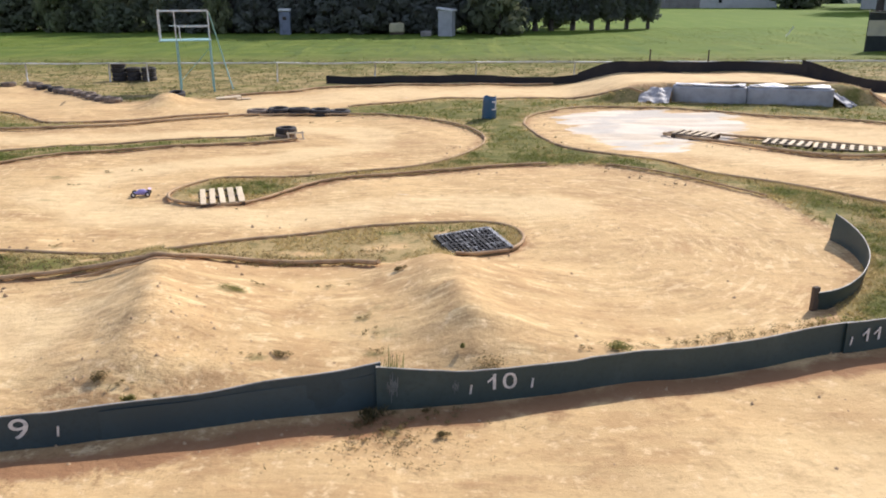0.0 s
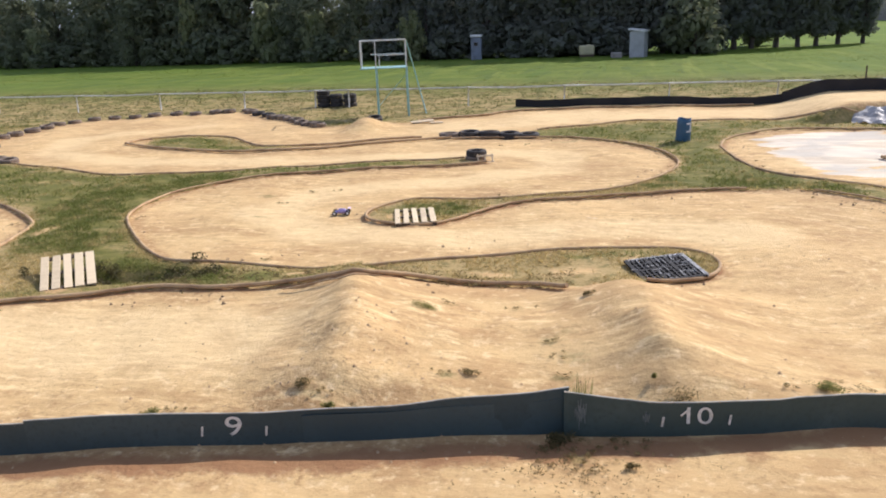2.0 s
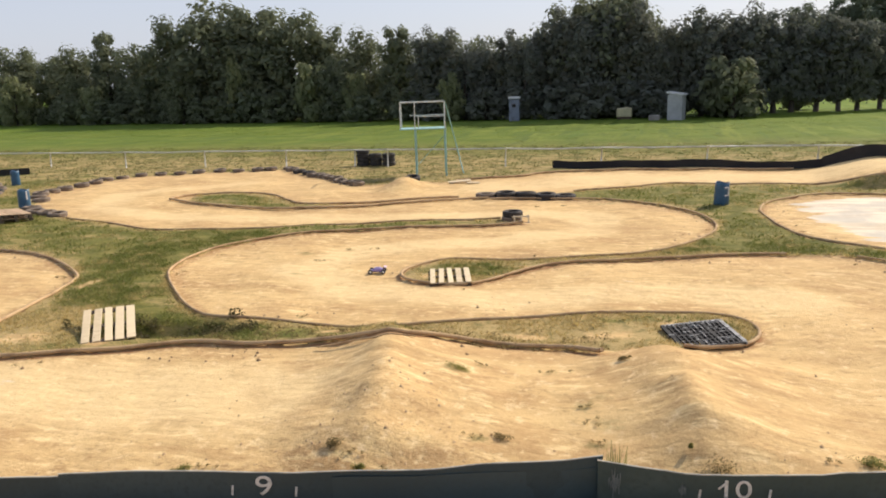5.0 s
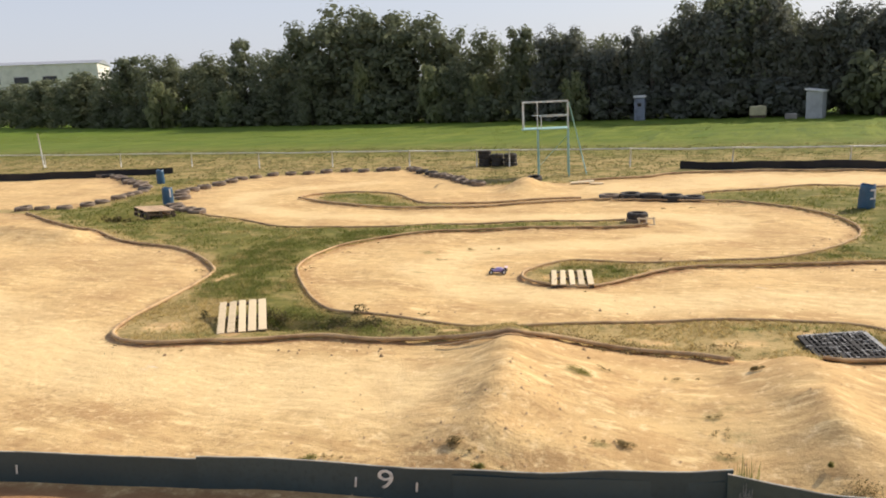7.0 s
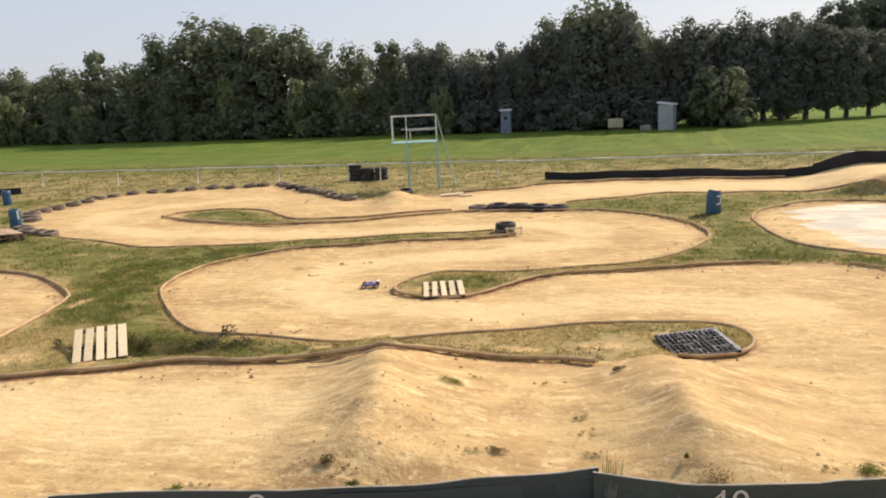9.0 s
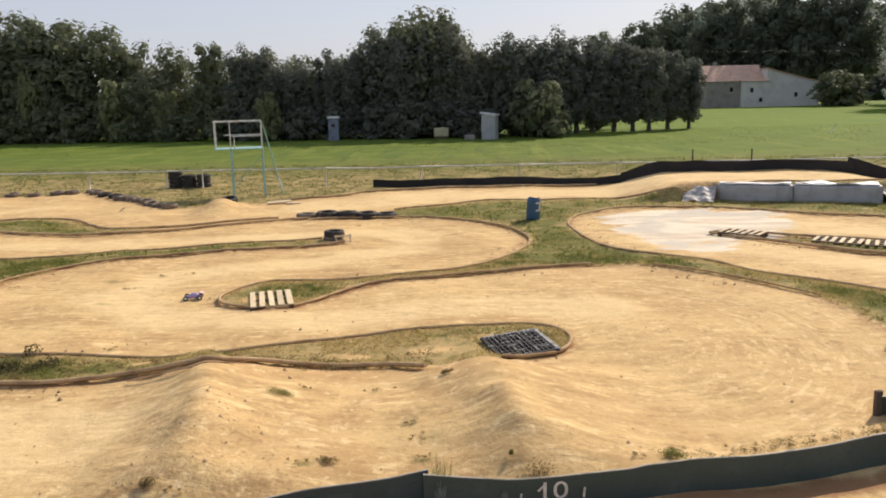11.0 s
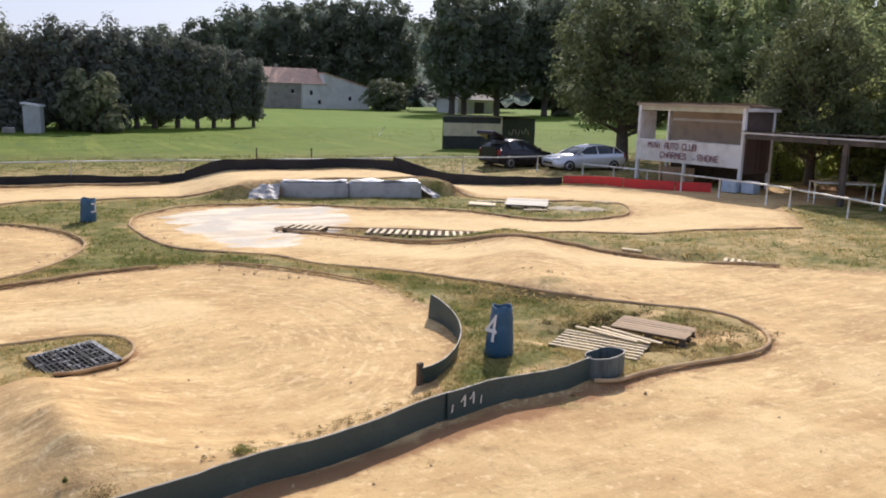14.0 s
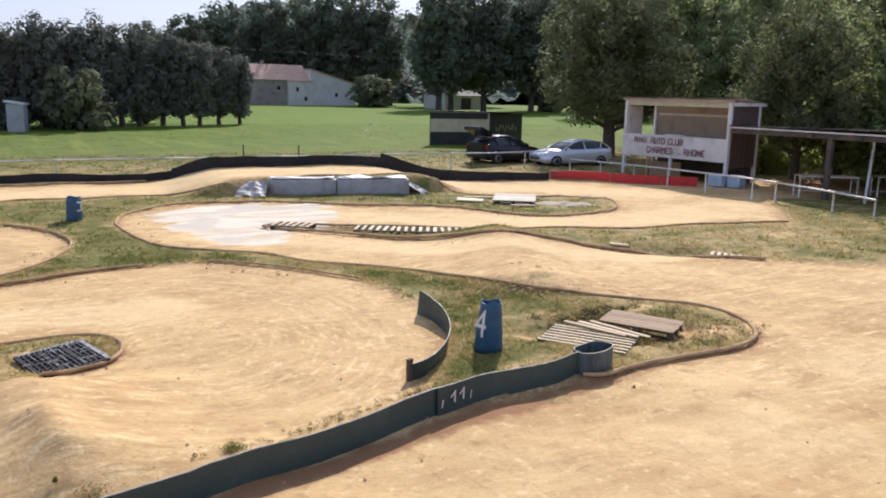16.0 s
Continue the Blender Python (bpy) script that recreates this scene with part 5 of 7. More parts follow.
# planks lying about
PLANKS = ((14.3, 24.3, -32, 0.95, 0.75), (15.0, 24.75, -30, 1.2, 0.12), (15.35, 23.0, -36, 1.1, 0.12), (16.9, 24.2, -34, 0.6, 0.1), (15.3, 22.4, -10, 0.9, 0.12), (19.0, 23.4, -20, 0.8, 0.1),
          (-7.9, 29.5, 25, 0.9, 0.28), (-7.3, 29.3, 22, 0.5, 0.2), (14.1, 16.0, -45, 0.5, 0.14), (23.0, 38.4, 15, 1.0, 0.3), (19.3, 23.3, 5, 0.7, 0.08))
for x, y, turn, long, w in PLANKS:
    ob = part("plank", boxed(long, w, 0.045, Matrix(), 0.006), PALLET)
    ob.matrix_basis = pose(x, y, on_land(x, y) + 0.05 + 0.02 * math.sin(7 * x), 2 + 3 * math.sin(9 * y), 2 * math.sin(5 * x), turn)
    tagged(ob, "pale weathered plank lying on the ground", "plank", "loose planks")

# a low boarded platform with a spill of sand beside it
deck = thing("boarded_platform", pose(15.75, 23.65, on_land(15.75, 23.65), 0, 0, -35), "low grey weathered board platform lying on the grass", "platform")
for k in range(6):
    part("deck_board", boxed(1.5, 0.26, 0.03, pose(0.03 * (k % 2), -0.75 + 0.3 * k, 0.14 + 0.004 * (k % 3), 0, 0, 0.8 * (k % 3 - 1)), 0.004), PALE_BOARD, deck)
for x in (-0.6, 0.0, 0.6):
    part("bearer", boxed(0.1, 1.75, 0.2, pose(x, 0, 0.02)), DARK_SHADED_WOOD, deck)
bm = bmesh.new()
u, v = np.meshgrid(np.linspace(-1, 1, 23), np.linspace(-1, 1, 15))
heap = 0.13 * np.clip(1 - u * u - v * v, 0, 1) ** 0.8 * (1 + 0.35 * np.sin(9 * u + 4 * v) * np.sin(7 * v - 3 * u)) - 0.02
hx, hy = 17.15 + 1.25 * u * 0.82 + 0.5 * v * 0.57, 22.6 - 1.25 * u * 0.57 + 0.5 * v * 0.82
hz = land(hx, hy) + 0.03 + heap
grid = [[bm.verts.new((hx[j, i], hy[j, i], hz[j, i])) for i in range(23)] for j in range(15)]
for r, q in zip(grid, grid[1:]):
    for i in range(22):
        bm.faces.new((r[i], r[i + 1], q[i + 1], q[i])).smooth = True
tagged(part("sand_heap", bm, PALE_SAND), "low spill of pale grey sand beside the platform", "sand", kind="stuff")

# ---- the club's stand ----
def slab(a, b, z0, z1, thick, material, name, parent, label=""):
    """An upright board from a to b in plan."""
    ax, ay = a
    way = Vector((b[0] - ax, b[1] - ay, 0))
    bm = boxed(way.length, thick, z1 - z0, Matrix.Translation(((ax + b[0]) / 2, (ay + b[1]) / 2, (z0 + z1) / 2)) @ Matrix.Rotation(math.atan2(way.y, way.x), 4, "Z"), 0.006)
    return part(name, bm, material, parent, label)


def roof_sheet(a, b, c, d, wave, material, name, parent, amp=0.025, thick=0.02):
    """A corrugated sheet over the corners a, b (front) and d, c (back)."""
    a, b, c, d = (Vector(p) for p in (a, b, c, d))
    n = max(2, int((b - a).length / wave * 4))
    bm, rows_ = bmesh.new(), []
    up = (b - a).cross(d - a).normalized()
    for j in range(5):
        row = []
        for k in range(n + 1):
            t, s = k / n, j / 4
            p = a.lerp(b, t).lerp(d.lerp(c, t), s) + up * (amp * math.sin(k * math.pi / 2))
            row.append(bm.verts.new(p))
        rows_.append(row)
    for r, s in zip(rows_, rows_[1:]):
        for k in range(n):
            bm.faces.new((r[k], r[k + 1], s[k + 1], s[k])).smooth = True
    bmesh.ops.solidify(bm, geom=bm.faces[:], thickness=thick)
    return part(name, bm, material, parent)


stand = thing("club_stand", Matrix(), "white two-level timber commentary stand with a lettered board, open below", "booth")
FL, FR, BL, BR = (27.0, 30.9), (28.05, 25.3), (29.3, 31.3), (30.35, 25.75)
for n, (x, y) in enumerate((FL, FR, BL, BR)):
    part("corner_post", boxed(0.16, 0.16, 3.7, pose(x, y, 1.83, 0, 0, 10), 0.01), WHITE_BOARD, stand)
mid = (27.5, 28.2)
part("lower_post", boxed(0.13, 0.13, 1.1, pose(*mid, 0.5, 0, 0, 10), 0.01), WHITE_BOARD, stand)
part("lower_post", boxed(0.10, 0.10, 1.1, pose(27.25, 29.5, 0.5, 0, 0, 10), 0.01), GREY_WOOD, stand)
part("inner_post", boxed(0.09, 0.09, 1.7, pose(27.42, 29.35, 2.75, 0, 0, 10), 0.008), WHITE_BOARD, stand)
slab((26.92, 30.98), (27.97, 25.2), 1.02, 2.05, 0.05, WHITE_BOARD, "name_board", stand, "white name board with maroon lettering")
turn = math.degrees(math.atan2(FR[1] - FL[1], FR[0] - FL[0]))
board = Matrix.Translation((27.40, 28.1, 1.55)) @ Matrix.Rotation(radians(turn), 4, "Z") @ Matrix.Rotation(radians(90), 4, "X")
block_letters("MINI AUTO CLUB", 0.27, MAROON, board @ pose(-0.75, 0.24, 0.05), stand, 0.73)
block_letters("CHARMES", 0.27, MAROON, board @ pose(-0.62, -0.2, 0.05), stand, 0.8)
lettering("sur", 0.2, MAROON, board @ pose(0.52, -0.27, 0.05), stand, "letter", 0.003, 1.0)
block_letters("RHONE", 0.27, MAROON, board @ pose(1.3, -0.2, 0.05), stand, 0.85)
slab((27.02, 30.95), (28.07, 25.25), 3.44, 3.67, 0.08, CREAM, "front_beam", stand)
slab((27.10, 30.9), (28.12, 25.35), 2.0, 2.06, 0.22, WHITE_BOARD, "sill", stand)
part("floor", boxed(2.4, 5.6, 0.1, pose(28.7, 28.3, 1.1, 0, 0, 10.5)), GREY_WOOD, stand)
slab((29.37, 31.2), BR, 1.15, 3.5, 0.06, BEIGE, "back_wall", stand)
slab((29.32, 31.1), (30.25, 25.9), 2.95, 3.07, 0.05, WHITE_BOARD, "wall_batten", stand)
slab((28.2, 25.3), BR, 2.55, 3.55, 0.05, BROWN_BOARD, "side_wall", stand)
slab((28.2, 25.34), (30.3, 25.78), 0.75, 2.55, 0.04, BROWN_BOARD, "side_panel", stand, "dark stained lower side panel")
slab((27.2, 30.95), (28.2, 31.11), 1.15, 3.4, 0.05, WHITE_BOARD, "side_wall", stand)
for k in range(12):
    t = (k + 0.5) / 12
    x, y = 28.2 + t * (BR[0] - 28.2), 25.3 + t * (BR[1] - 25.3) - 0.035
    part("batten", boxed(0.03, 0.02, 0.9, pose(x, y, 3.0, 0, 0, 11)), DARK_ROOF, stand)
    part("board", boxed(0.15, 0.025, 1.75, pose(x, y + 0.02, 1.65, 0, 0, 11), 0.005), BROWN_BOARD, stand)
roof_sheet((26.8, 31.25, 3.82), (27.95, 24.95, 3.89), (30.75, 25.5, 3.64), (29.6, 31.8, 3.57), 0.18, ROOFING, "roof", stand)
slab((26.9, 31.1), (27.98, 25.05), 3.67, 3.77, 0.06, BEIGE, "fascia", stand)
slab((28.0, 25.1), (30.6, 25.58), 3.52, 3.68, 0.05, WHITE_BOARD, "fascia", stand)
slab((29.5, 31.2), (30.4, 25.7), 0.0, 1.1, 0.05, DARK_SHADED_WOOD, "rear_boarding", stand)
slab((27.6, 29.7), (28.6, 28.6), 0.02, 0.75, 0.05, GREY_WOOD, "stair_board", stand)
counter = tagged(part("counter_tray", boxed(0.35, 0.9, 0.06, pose(27.55, 28.1, 2.09, 0, 0, 10.5), 0.02), WHITE_BOARD), "pale tray on the stand's counter", "tray")
for x, y, w in ((27.5, 25.2, 0.7), (27.95, 24.55, 0.62)):
    ob = part("plastic_tub", boxed(0.6, w, 0.54, Matrix(), 0.05), PALE_BLUE)
    ob.matrix_basis = pose(x, y, 0.27 + on_land(x, y), 0, 0, 12)
    tagged(ob, "pale blue plastic tub standing by the club stand", "tub", "blue tubs")

# ---- shelter with a flat roof ----
shelter = thing("open_shelter", Matrix(), "open-sided timber shelter with a corrugated flat roof", "shelter")
roof_sheet((27.6, 25.0, 2.68), (29.0, 9.0, 2.95), (35.5, 9.5, 2.80), (34.0, 25.4, 2.55), 0.25, ROOFING, "roof", shelter, 0.03)
slab((27.75, 24.9), (29.1, 9.1), 2.38, 2.56, 0.10, DARK_ROOF, "front_beam", shelter)
slab((27.66, 24.9), (29.02, 9.1), 2.59, 2.655, 0.05, WHITE_BOARD, "gutter", shelter)
slab((33.7, 25.0), (35.2, 9.6), 2.30, 2.50, 0.10, DARK_ROOF, "rear_beam", shelter)
for x, y in ((28.1, 20.25), (28.9, 12.2), (34.2, 20.6), (34.8, 13.0), (33.9, 24.6)):
    part("post", boxed(0.2, 0.2, 2.5, pose(x, y, 1.2, 0, 0, 5), 0.015), DARK_ROOF, shelter)
part("steel_post", tube(bmesh.new(), [(28.55, 18.86, 0), (28.52, 18.74, 2.5)], 0.055, 8), PALE_STEEL, shelter)
for y in (23, 21, 19, 17, 15, 13, 11):
    slab((27.9, y), (34.4, y + 0.3), 2.42, 2.54, 0.07, DARK_ROOF, "rafter", shelter)


def bench_frame(x, y, turn, long):
    root = thing("steel_table", pose(x, y, on_land(x, y), 0, 0, turn), "white steel-framed table standing under the shelter", "table", "shelter tables")
    part("tabletop", boxed(long, 0.7, 0.04, pose(0, 0, 0.86), 0.01), GREY_WOOD, root)
    for u in (-long / 2 + 0.04, long / 2 - 0.04):
        for v in (-0.31, 0.31):
            part("leg", tube(bmesh.new(), [(u, v, 0), (u, v, 0.85)], 0.03, 6), WHITE_STEEL, root)
    part("front_rail", tube(bmesh.new(), [(-long / 2, -0.34, 0.84), (long / 2, -0.34, 0.84)], 0.035, 6), WHITE_STEEL, root)
    part("foot_rail", tube(bmesh.new(), [(-long / 2 + 0.04, 0.31, 0.2), (long / 2 - 0.04, 0.31, 0.2)], 0.02, 6), WHITE_STEEL, root)


bench_frame(28.75, 20.75, -33, 2.3)
bench_frame(31.7, 19.5, -33, 2.1)
bench_frame(33.0, 16.2, -80, 2.2)
bench_frame(30.3, 13.4, -80, 2.0)

# ---- white handrail beside the stand ----
rail = thing("hand_rail", Matrix(), "white tubular handrail along the edge of the track", "railing")
ys = [33.07, 30.6, 28.2, 26.0, 23.8, 21.39, 20.3, 17.87, 16.31]
tops = [0.60, 0.66, 0.72, 0.76, 0.79, 0.81, 0.78, 0.71, 0.63]
for y, z in zip(ys, tops):
    part("post", tube(bmesh.new(), [(25.3, y, -0.1), (25.3, y, z)], 0.035, 8), WHITE_STEEL, rail)
for (ya, za), (yb, zb) in zip(zip(ys, tops), zip(ys[1:], tops[1:])):
    part("rail", tube(bmesh.new(), [(25.3, ya, za), (25.3, yb, zb)], 0.035, 8), WHITE_STEEL, rail)
part("strut", tube(bmesh.new(), [(29.3, 35.0, 0), (29.9, 35.1, 0.8)], 0.035, 8), WHITE_STEEL, fence)
part("post", tube(bmesh.new(), [(0, 0, 0), (0, 0, 0.84)], 0.035, 8), WHITE_STEEL, fence).matrix_basis = pose(29.8, 0, 0)

# ---- dark timber hut ----
hut = thing("timber_hut", pose(0, 0, 0), "dark timber hut with a band of cream boards, in the meadow", "hut")
slab((26.85, 52.0), (31.0, 50.8), 0.0, 1.0, 0.08, HUT_DARK, "wall", hut)
slab((26.85, 52.0), (31.0, 50.8), 1.0, 1.95, 0.08, CREAM, "boarding", hut)
slab((26.85, 52.0), (31.0, 50.8), 1.95, 2.4, 0.08, HUT_DARK, "wall", hut)
slab((31.05, 50.78), (35.2, 52.6), 0.0, 2.3, 0.08, HUT_DARK, "wall", hut)
slab((26.85, 52.05), (31.0, 55.2), 0.0, 2.4, 0.08, HUT_DARK, "wall", hut)
slab((35.2, 52.65), (31.0, 55.2), 0.0, 2.3, 0.08, HUT_DARK, "wall", hut)
slab((26.75, 51.93), (31.03, 50.68), 2.4, 2.47, 0.1, SHED_GREY, "roof_edge", hut)
part("door_post", boxed(0.1, 0.1, 2.4, pose(31.02, 50.72, 1.2)), CREAM, hut)
part("seam", boxed(0.03, 0.03, 0.95, pose(28.9, 51.35, 1.47)), GREY_WOOD, hut)
roof_sheet((26.4, 51.8, 2.55), (31.05, 50.3, 2.50), (35.9, 52.7, 2.28), (31.0, 56.0, 2.35), 0.3, DARK_STEEL, "roof", hut)
for k in range(7):
    t = 0.22 + 0.095 * k
    part("paint_scrawl", boxed(0.05, 0.02, 0.35 + 0.2 * (k % 2), pose(31.05 + 4.15 * t, 50.78 + 1.82 * t - 0.06, 1.25 + 0.05 * (k % 3), 0, (-25, 30)[k % 2], 24)), CREAM, hut)

# ---- sheds in the meadow ----
shed = thing("metal_shed", pose(0.25, 72.6, 0, 0, 0, -12), "grey metal shed with a pale sloping roof", "shed")
part("wall", boxed(1.25, 1.5, 2.2, pose(0, 0, 1.1), 0.02), SHED_GREY, shed)
part("roof", boxed(1.5, 1.75, 0.14, pose(0, 0, 2.28, 0, 8, 0), 0.01), SHED_TOP, shed)
part("door", boxed(0.75, 0.04, 1.9, pose(0.1, -0.76, 1.0), 0.01), SHED_GREY, shed)
cabin = thing("small_cabin", pose(-14.75, 76.4, 0, 0, 0, 5), "small grey-blue cabin with a white roof among the trees", "cabin")
part("wall", boxed(0.95, 0.95, 2.05, pose(0, 0, 1.02), 0.02), CABIN_BLUE, cabin)
part("roof", boxed(1.1, 1.1, 0.22, pose(0, 0, 2.2), 0.04), SHED_TOP, cabin)
part("door", boxed(0.6, 0.04, 1.6, pose(0, -0.49, 0.9), 0.01), CABIN_BLUE, cabin)
part("window", boxed(0.35, 0.03, 0.3, pose(0, -0.52, 1.45)), CAR_GLASS, cabin)
tank = thing("water_tank", pose(-4.35, 75.6, -0.2, 0, 0, 4), "straw yellow plastic tank on a low base in the meadow", "tank")
part("tank", boxed(1.4, 0.9, 0.85, pose(0, 0, 0.8), 0.1), STRAW, tank)
part("base", boxed(1.3, 0.85, 0.42, pose(0, 0, 0.2), 0.02), DARK_SHADED_WOOD, tank)
part("lid", boxed(0.35, 0.35, 0.08, pose(0.2, 0, 1.26), 0.02), STRAW, tank)
tagged(part("concrete_block", boxed(0.9, 0.6, 0.5, pose(-1.6, 72.3, 0.22, 0, 0, 12), 0.08), STONE), "grey concrete block lying beside the shed", "block")


# ---- cars ----
def car(m, paint, label, hatch_open=False):
    """A five-door hatchback, nose along its own -x, wheels on the ground."""
    root = thing("car", m, label, "car", "parked cars")
    # stations: x, sill, belt, half-width low, half-width belt
    lower = [(-2.12, 0.42, 0.60, 0.55, 0.52), (-2.05, 0.26, 0.68, 0.74, 0.70), (-1.75, 0.20, 0.78, 0.84, 0.80), (-1.1, 0.19, 0.90, 0.87, 0.84), (-0.6, 0.18, 0.95, 0.88, 0.86), (0.4, 0.18, 0.97, 0.88, 0.86),
             (1.3, 0.19, 1.00, 0.88, 0.85), (1.85, 0.24, 0.99, 0.84, 0.80), (2.05, 0.34, 0.95, 0.76, 0.72)]
    bm, rings = bmesh.new(), []
    for x, z0, z1, w0, w1 in lower:
        zs = z0 + 0.4 * (z1 - z0)
        sec = [(-w0 * 0.9, z0), (-w0, z0 + 0.08), (-w0 * 1.02, zs), (-w1, z1), (-w1 * 0.5, z1 + 0.035), (0, z1 + 0.045), (w1 * 0.5, z1 + 0.035), (w1, z1), (w0 * 1.02, zs), (w0, z0 + 0.08), (w0 * 0.9, z0)]
        rings.append([bm.verts.new((x, y, z)) for y, z in sec])
    for a, b in zip(rings, rings[1:]):
        for k in range(11):
            bm.faces.new((a[k], a[(k + 1) % 11], b[(k + 1) % 11], b[k])).smooth = True
    bm.faces.new(rings[0])
    bm.faces.new(rings[-1][::-1])
    bmesh.ops.recalc_face_normals(bm, faces=bm.faces)
    part("body", bm, paint, root)
    cabin_line = [(-1.0, 0.90, 0.80, 0.92, 0.78), (-0.25, 0.93, 0.82, 1.34, 0.62), (0.15, 0.95, 0.83, 1.45, 0.60), (0.9, 0.97, 0.82, 1.46, 0.60), (1.5, 0.98, 0.80, 1.36, 0.58), (1.95, 0.98, 0.76, 1.08, 0.64)]
    bm, rings = bmesh.new(), []
    for x, z0, w0, z1, w1 in cabin_line:
        sec = [(-w0, z0), (-w1, z1 - 0.04), (-w1 * 0.8, z1), (w1 * 0.8, z1), (w1, z1 - 0.04), (w0, z0)]
        rings.append([bm.verts.new((x, y, z)) for y, z in sec])
    for a, b in zip(rings, rings[1:]):
        for k in range(5):
            bm.faces.new((a[k], a[k + 1], b[k + 1], b[k])).smooth = True
    bm.faces.new(rings[0])
    bm.faces.new(rings[-1][::-1])
    bmesh.ops.recalc_face_normals(bm, faces=bm.faces)
    part("glazing", bm, CAR_GLASS, root, "dark tinted glazing")
    bm, rings = bmesh.new(), []
    for x, z, w in ((-0.32, 1.33, 0.60), (0.15, 1.465, 0.60), (0.9, 1.475, 0.60), (1.55, 1.365, 0.58)):
        rings.append([bm.verts.new((x, y, zz)) for y, zz in ((-w, z - 0.05), (-w * 0.8, z), (0, z + 0.015), (w * 0.8, z), (w, z - 0.05), (0, z - 0.06))])
    for a, b in zip(rings, rings[1:]):
        for k in range(6):
            bm.faces.new((a[k], a[(k + 1) % 6], b[(k + 1) % 6], b[k])).smooth = True
    bm.faces.new(rings[0])
    bm.faces.new(rings[-1][::-1])
    bmesh.ops.recalc_face_normals(bm, faces=bm.faces)
    part("roof", bm, paint, root)
    for s in (-1, 1):
        for pts in (((-1.0, 0.83 * s, 0.93), (-0.28, 0.645 * s, 1.33)), ((0.35, 0.845 * s, 0.96), (0.3, 0.635 * s, 1.42)), ((1.25, 0.83 * s, 0.98), (1.42, 0.62 * s, 1.37)), ((1.95, 0.77 * s, 0.98), (1.52, 0.61 * s, 1.35))):
            part("pillar", tube(bmesh.new(), pts, 0.035, 6), paint, root)
        part("mirror", boxed(0.12, 0.2, 0.12, pose(-0.72, 0.96 * s, 1.0), 0.03), paint, root)
        part("headlight", boxed(0.26, 0.34, 0.14, pose(-1.93, 0.58 * s, 0.68, 0, 8, -24 * s), 0.04), LAMP_GLASS, root)
        part("tail_light", boxed(0.1, 0.2, 0.28, pose(2.0, 0.68 * s, 0.86), 0.03), RED_LAMP, root)
        for x in (-1.33, 1.3):
            wheel = part("wheel", lathe(bmesh.new(), [(0.20, -0.1), (0.30, -0.105), (0.32, -0.06), (0.32, 0.06), (0.30, 0.105), (0.20, 0.1)], 22), RUBBER, root)
            wheel.matrix_basis = pose(x, 0.80 * s, 0.32, 90, 0, 0)
            part("rim", lathe(bmesh.new(), [(0.04, -0.085), (0.19, -0.107), (0.205, -0.09), (0.205, 0.09), (0.19, 0.107), (0.04, 0.085)], 14), RIM, wheel)
    part("grille", boxed(0.05, 0.9, 0.1, pose(-2.11, 0, 0.46), 0.01), CAR_GLASS, root)
    part("number_plate", boxed(0.02, 0.5, 0.11, pose(2.075, 0, 0.72)), PLATE, root)
    part("bumper", boxed(0.12, 1.5, 0.16, pose(2.06, 0, 0.42), 0.05), paint, root)
    if hatch_open:
        part("tailgate", boxed(0.95, 1.3, 0.22, pose(1.95, 0, 1.70, 0, -22, 0), 0.05), paint, root, "raised tailgate")
        part("tailgate_glass", boxed(0.55, 1.0, 0.02, pose(2.0, 0, 1.58, 0, -28, 0)), CAR_GLASS, root)
        # a dark panel stands in for the unlit inside of the boot
        part("boot", boxed(0.06, 1.1, 0.5, pose(2.06, 0, 0.86)), CAR_GLASS, root, "dark panel for the shaded open boot")
    return root


car(pose(27.4, 35.83, 0.0, 0, 0, -3) @ Matrix.Diagonal((1.1, 1.0, 0.96, 1)), SILVER_CAR, "silver five-door hatchback parked in the grass behind the fence")
car(pose(24.5, 38.2, 0.0, 0, 0, 193) @ Matrix.Scale(1.06, 4), BLACK_CAR, "black hatchback parked with its tailgate raised", True)

# ---- model car on the track ----
buggy = thing("model_buggy", pose(-5.85, 15.0, float(land(-5.85, 15.0)), 0, 0, 14) @ Matrix.Scale(0.88, 4), "small lilac and pink radio-controlled buggy on the dirt", "model car")
bm = bmesh.new()
rings = []
for x, w, z0, z1 in ((-0.19, 0.03, 0.05, 0.075), (-0.10, 0.05, 0.045, 0.10), (-0.02, 0.06, 0.045, 0.15), (0.06, 0.06, 0.045, 0.15), (0.15, 0.04, 0.05, 0.10)):
    rings.append([bm.verts.new((x, y, z)) for y, z in ((-w, z0), (-w, (z0 + z1) / 2), (-w * 0.55, z1), (w * 0.55, z1), (w, (z0 + z1) / 2), (w, z0))])
for a, b in zip(rings, rings[1:]):
    for k in range(6):
        bm.faces.new((a[k], a[(k + 1) % 6], b[(k + 1) % 6], b[k])).smooth = True
bm.faces.new(rings[0])
bm.faces.new(rings[-1][::-1])
bmesh.ops.recalc_face_normals(bm, faces=bm.faces)
part("shell", bm, PURPLE, buggy)
part("stripe", boxed(0.18, 0.03, 0.006, pose(0.0, 0, 0.152)), PINK, buggy)
part("chassis", boxed(0.34, 0.10, 0.012, pose(0, 0, 0.042)), CRATE, buggy)
part("rear_wing", boxed(0.07, 0.19, 0.01, pose(0.19, 0, 0.155, 0, 12, 0), 0.003), PINK, buggy)
part("wing_mount", boxed(0.02, 0.08, 0.06, pose(0.175, 0, 0.12)), CRATE, buggy)
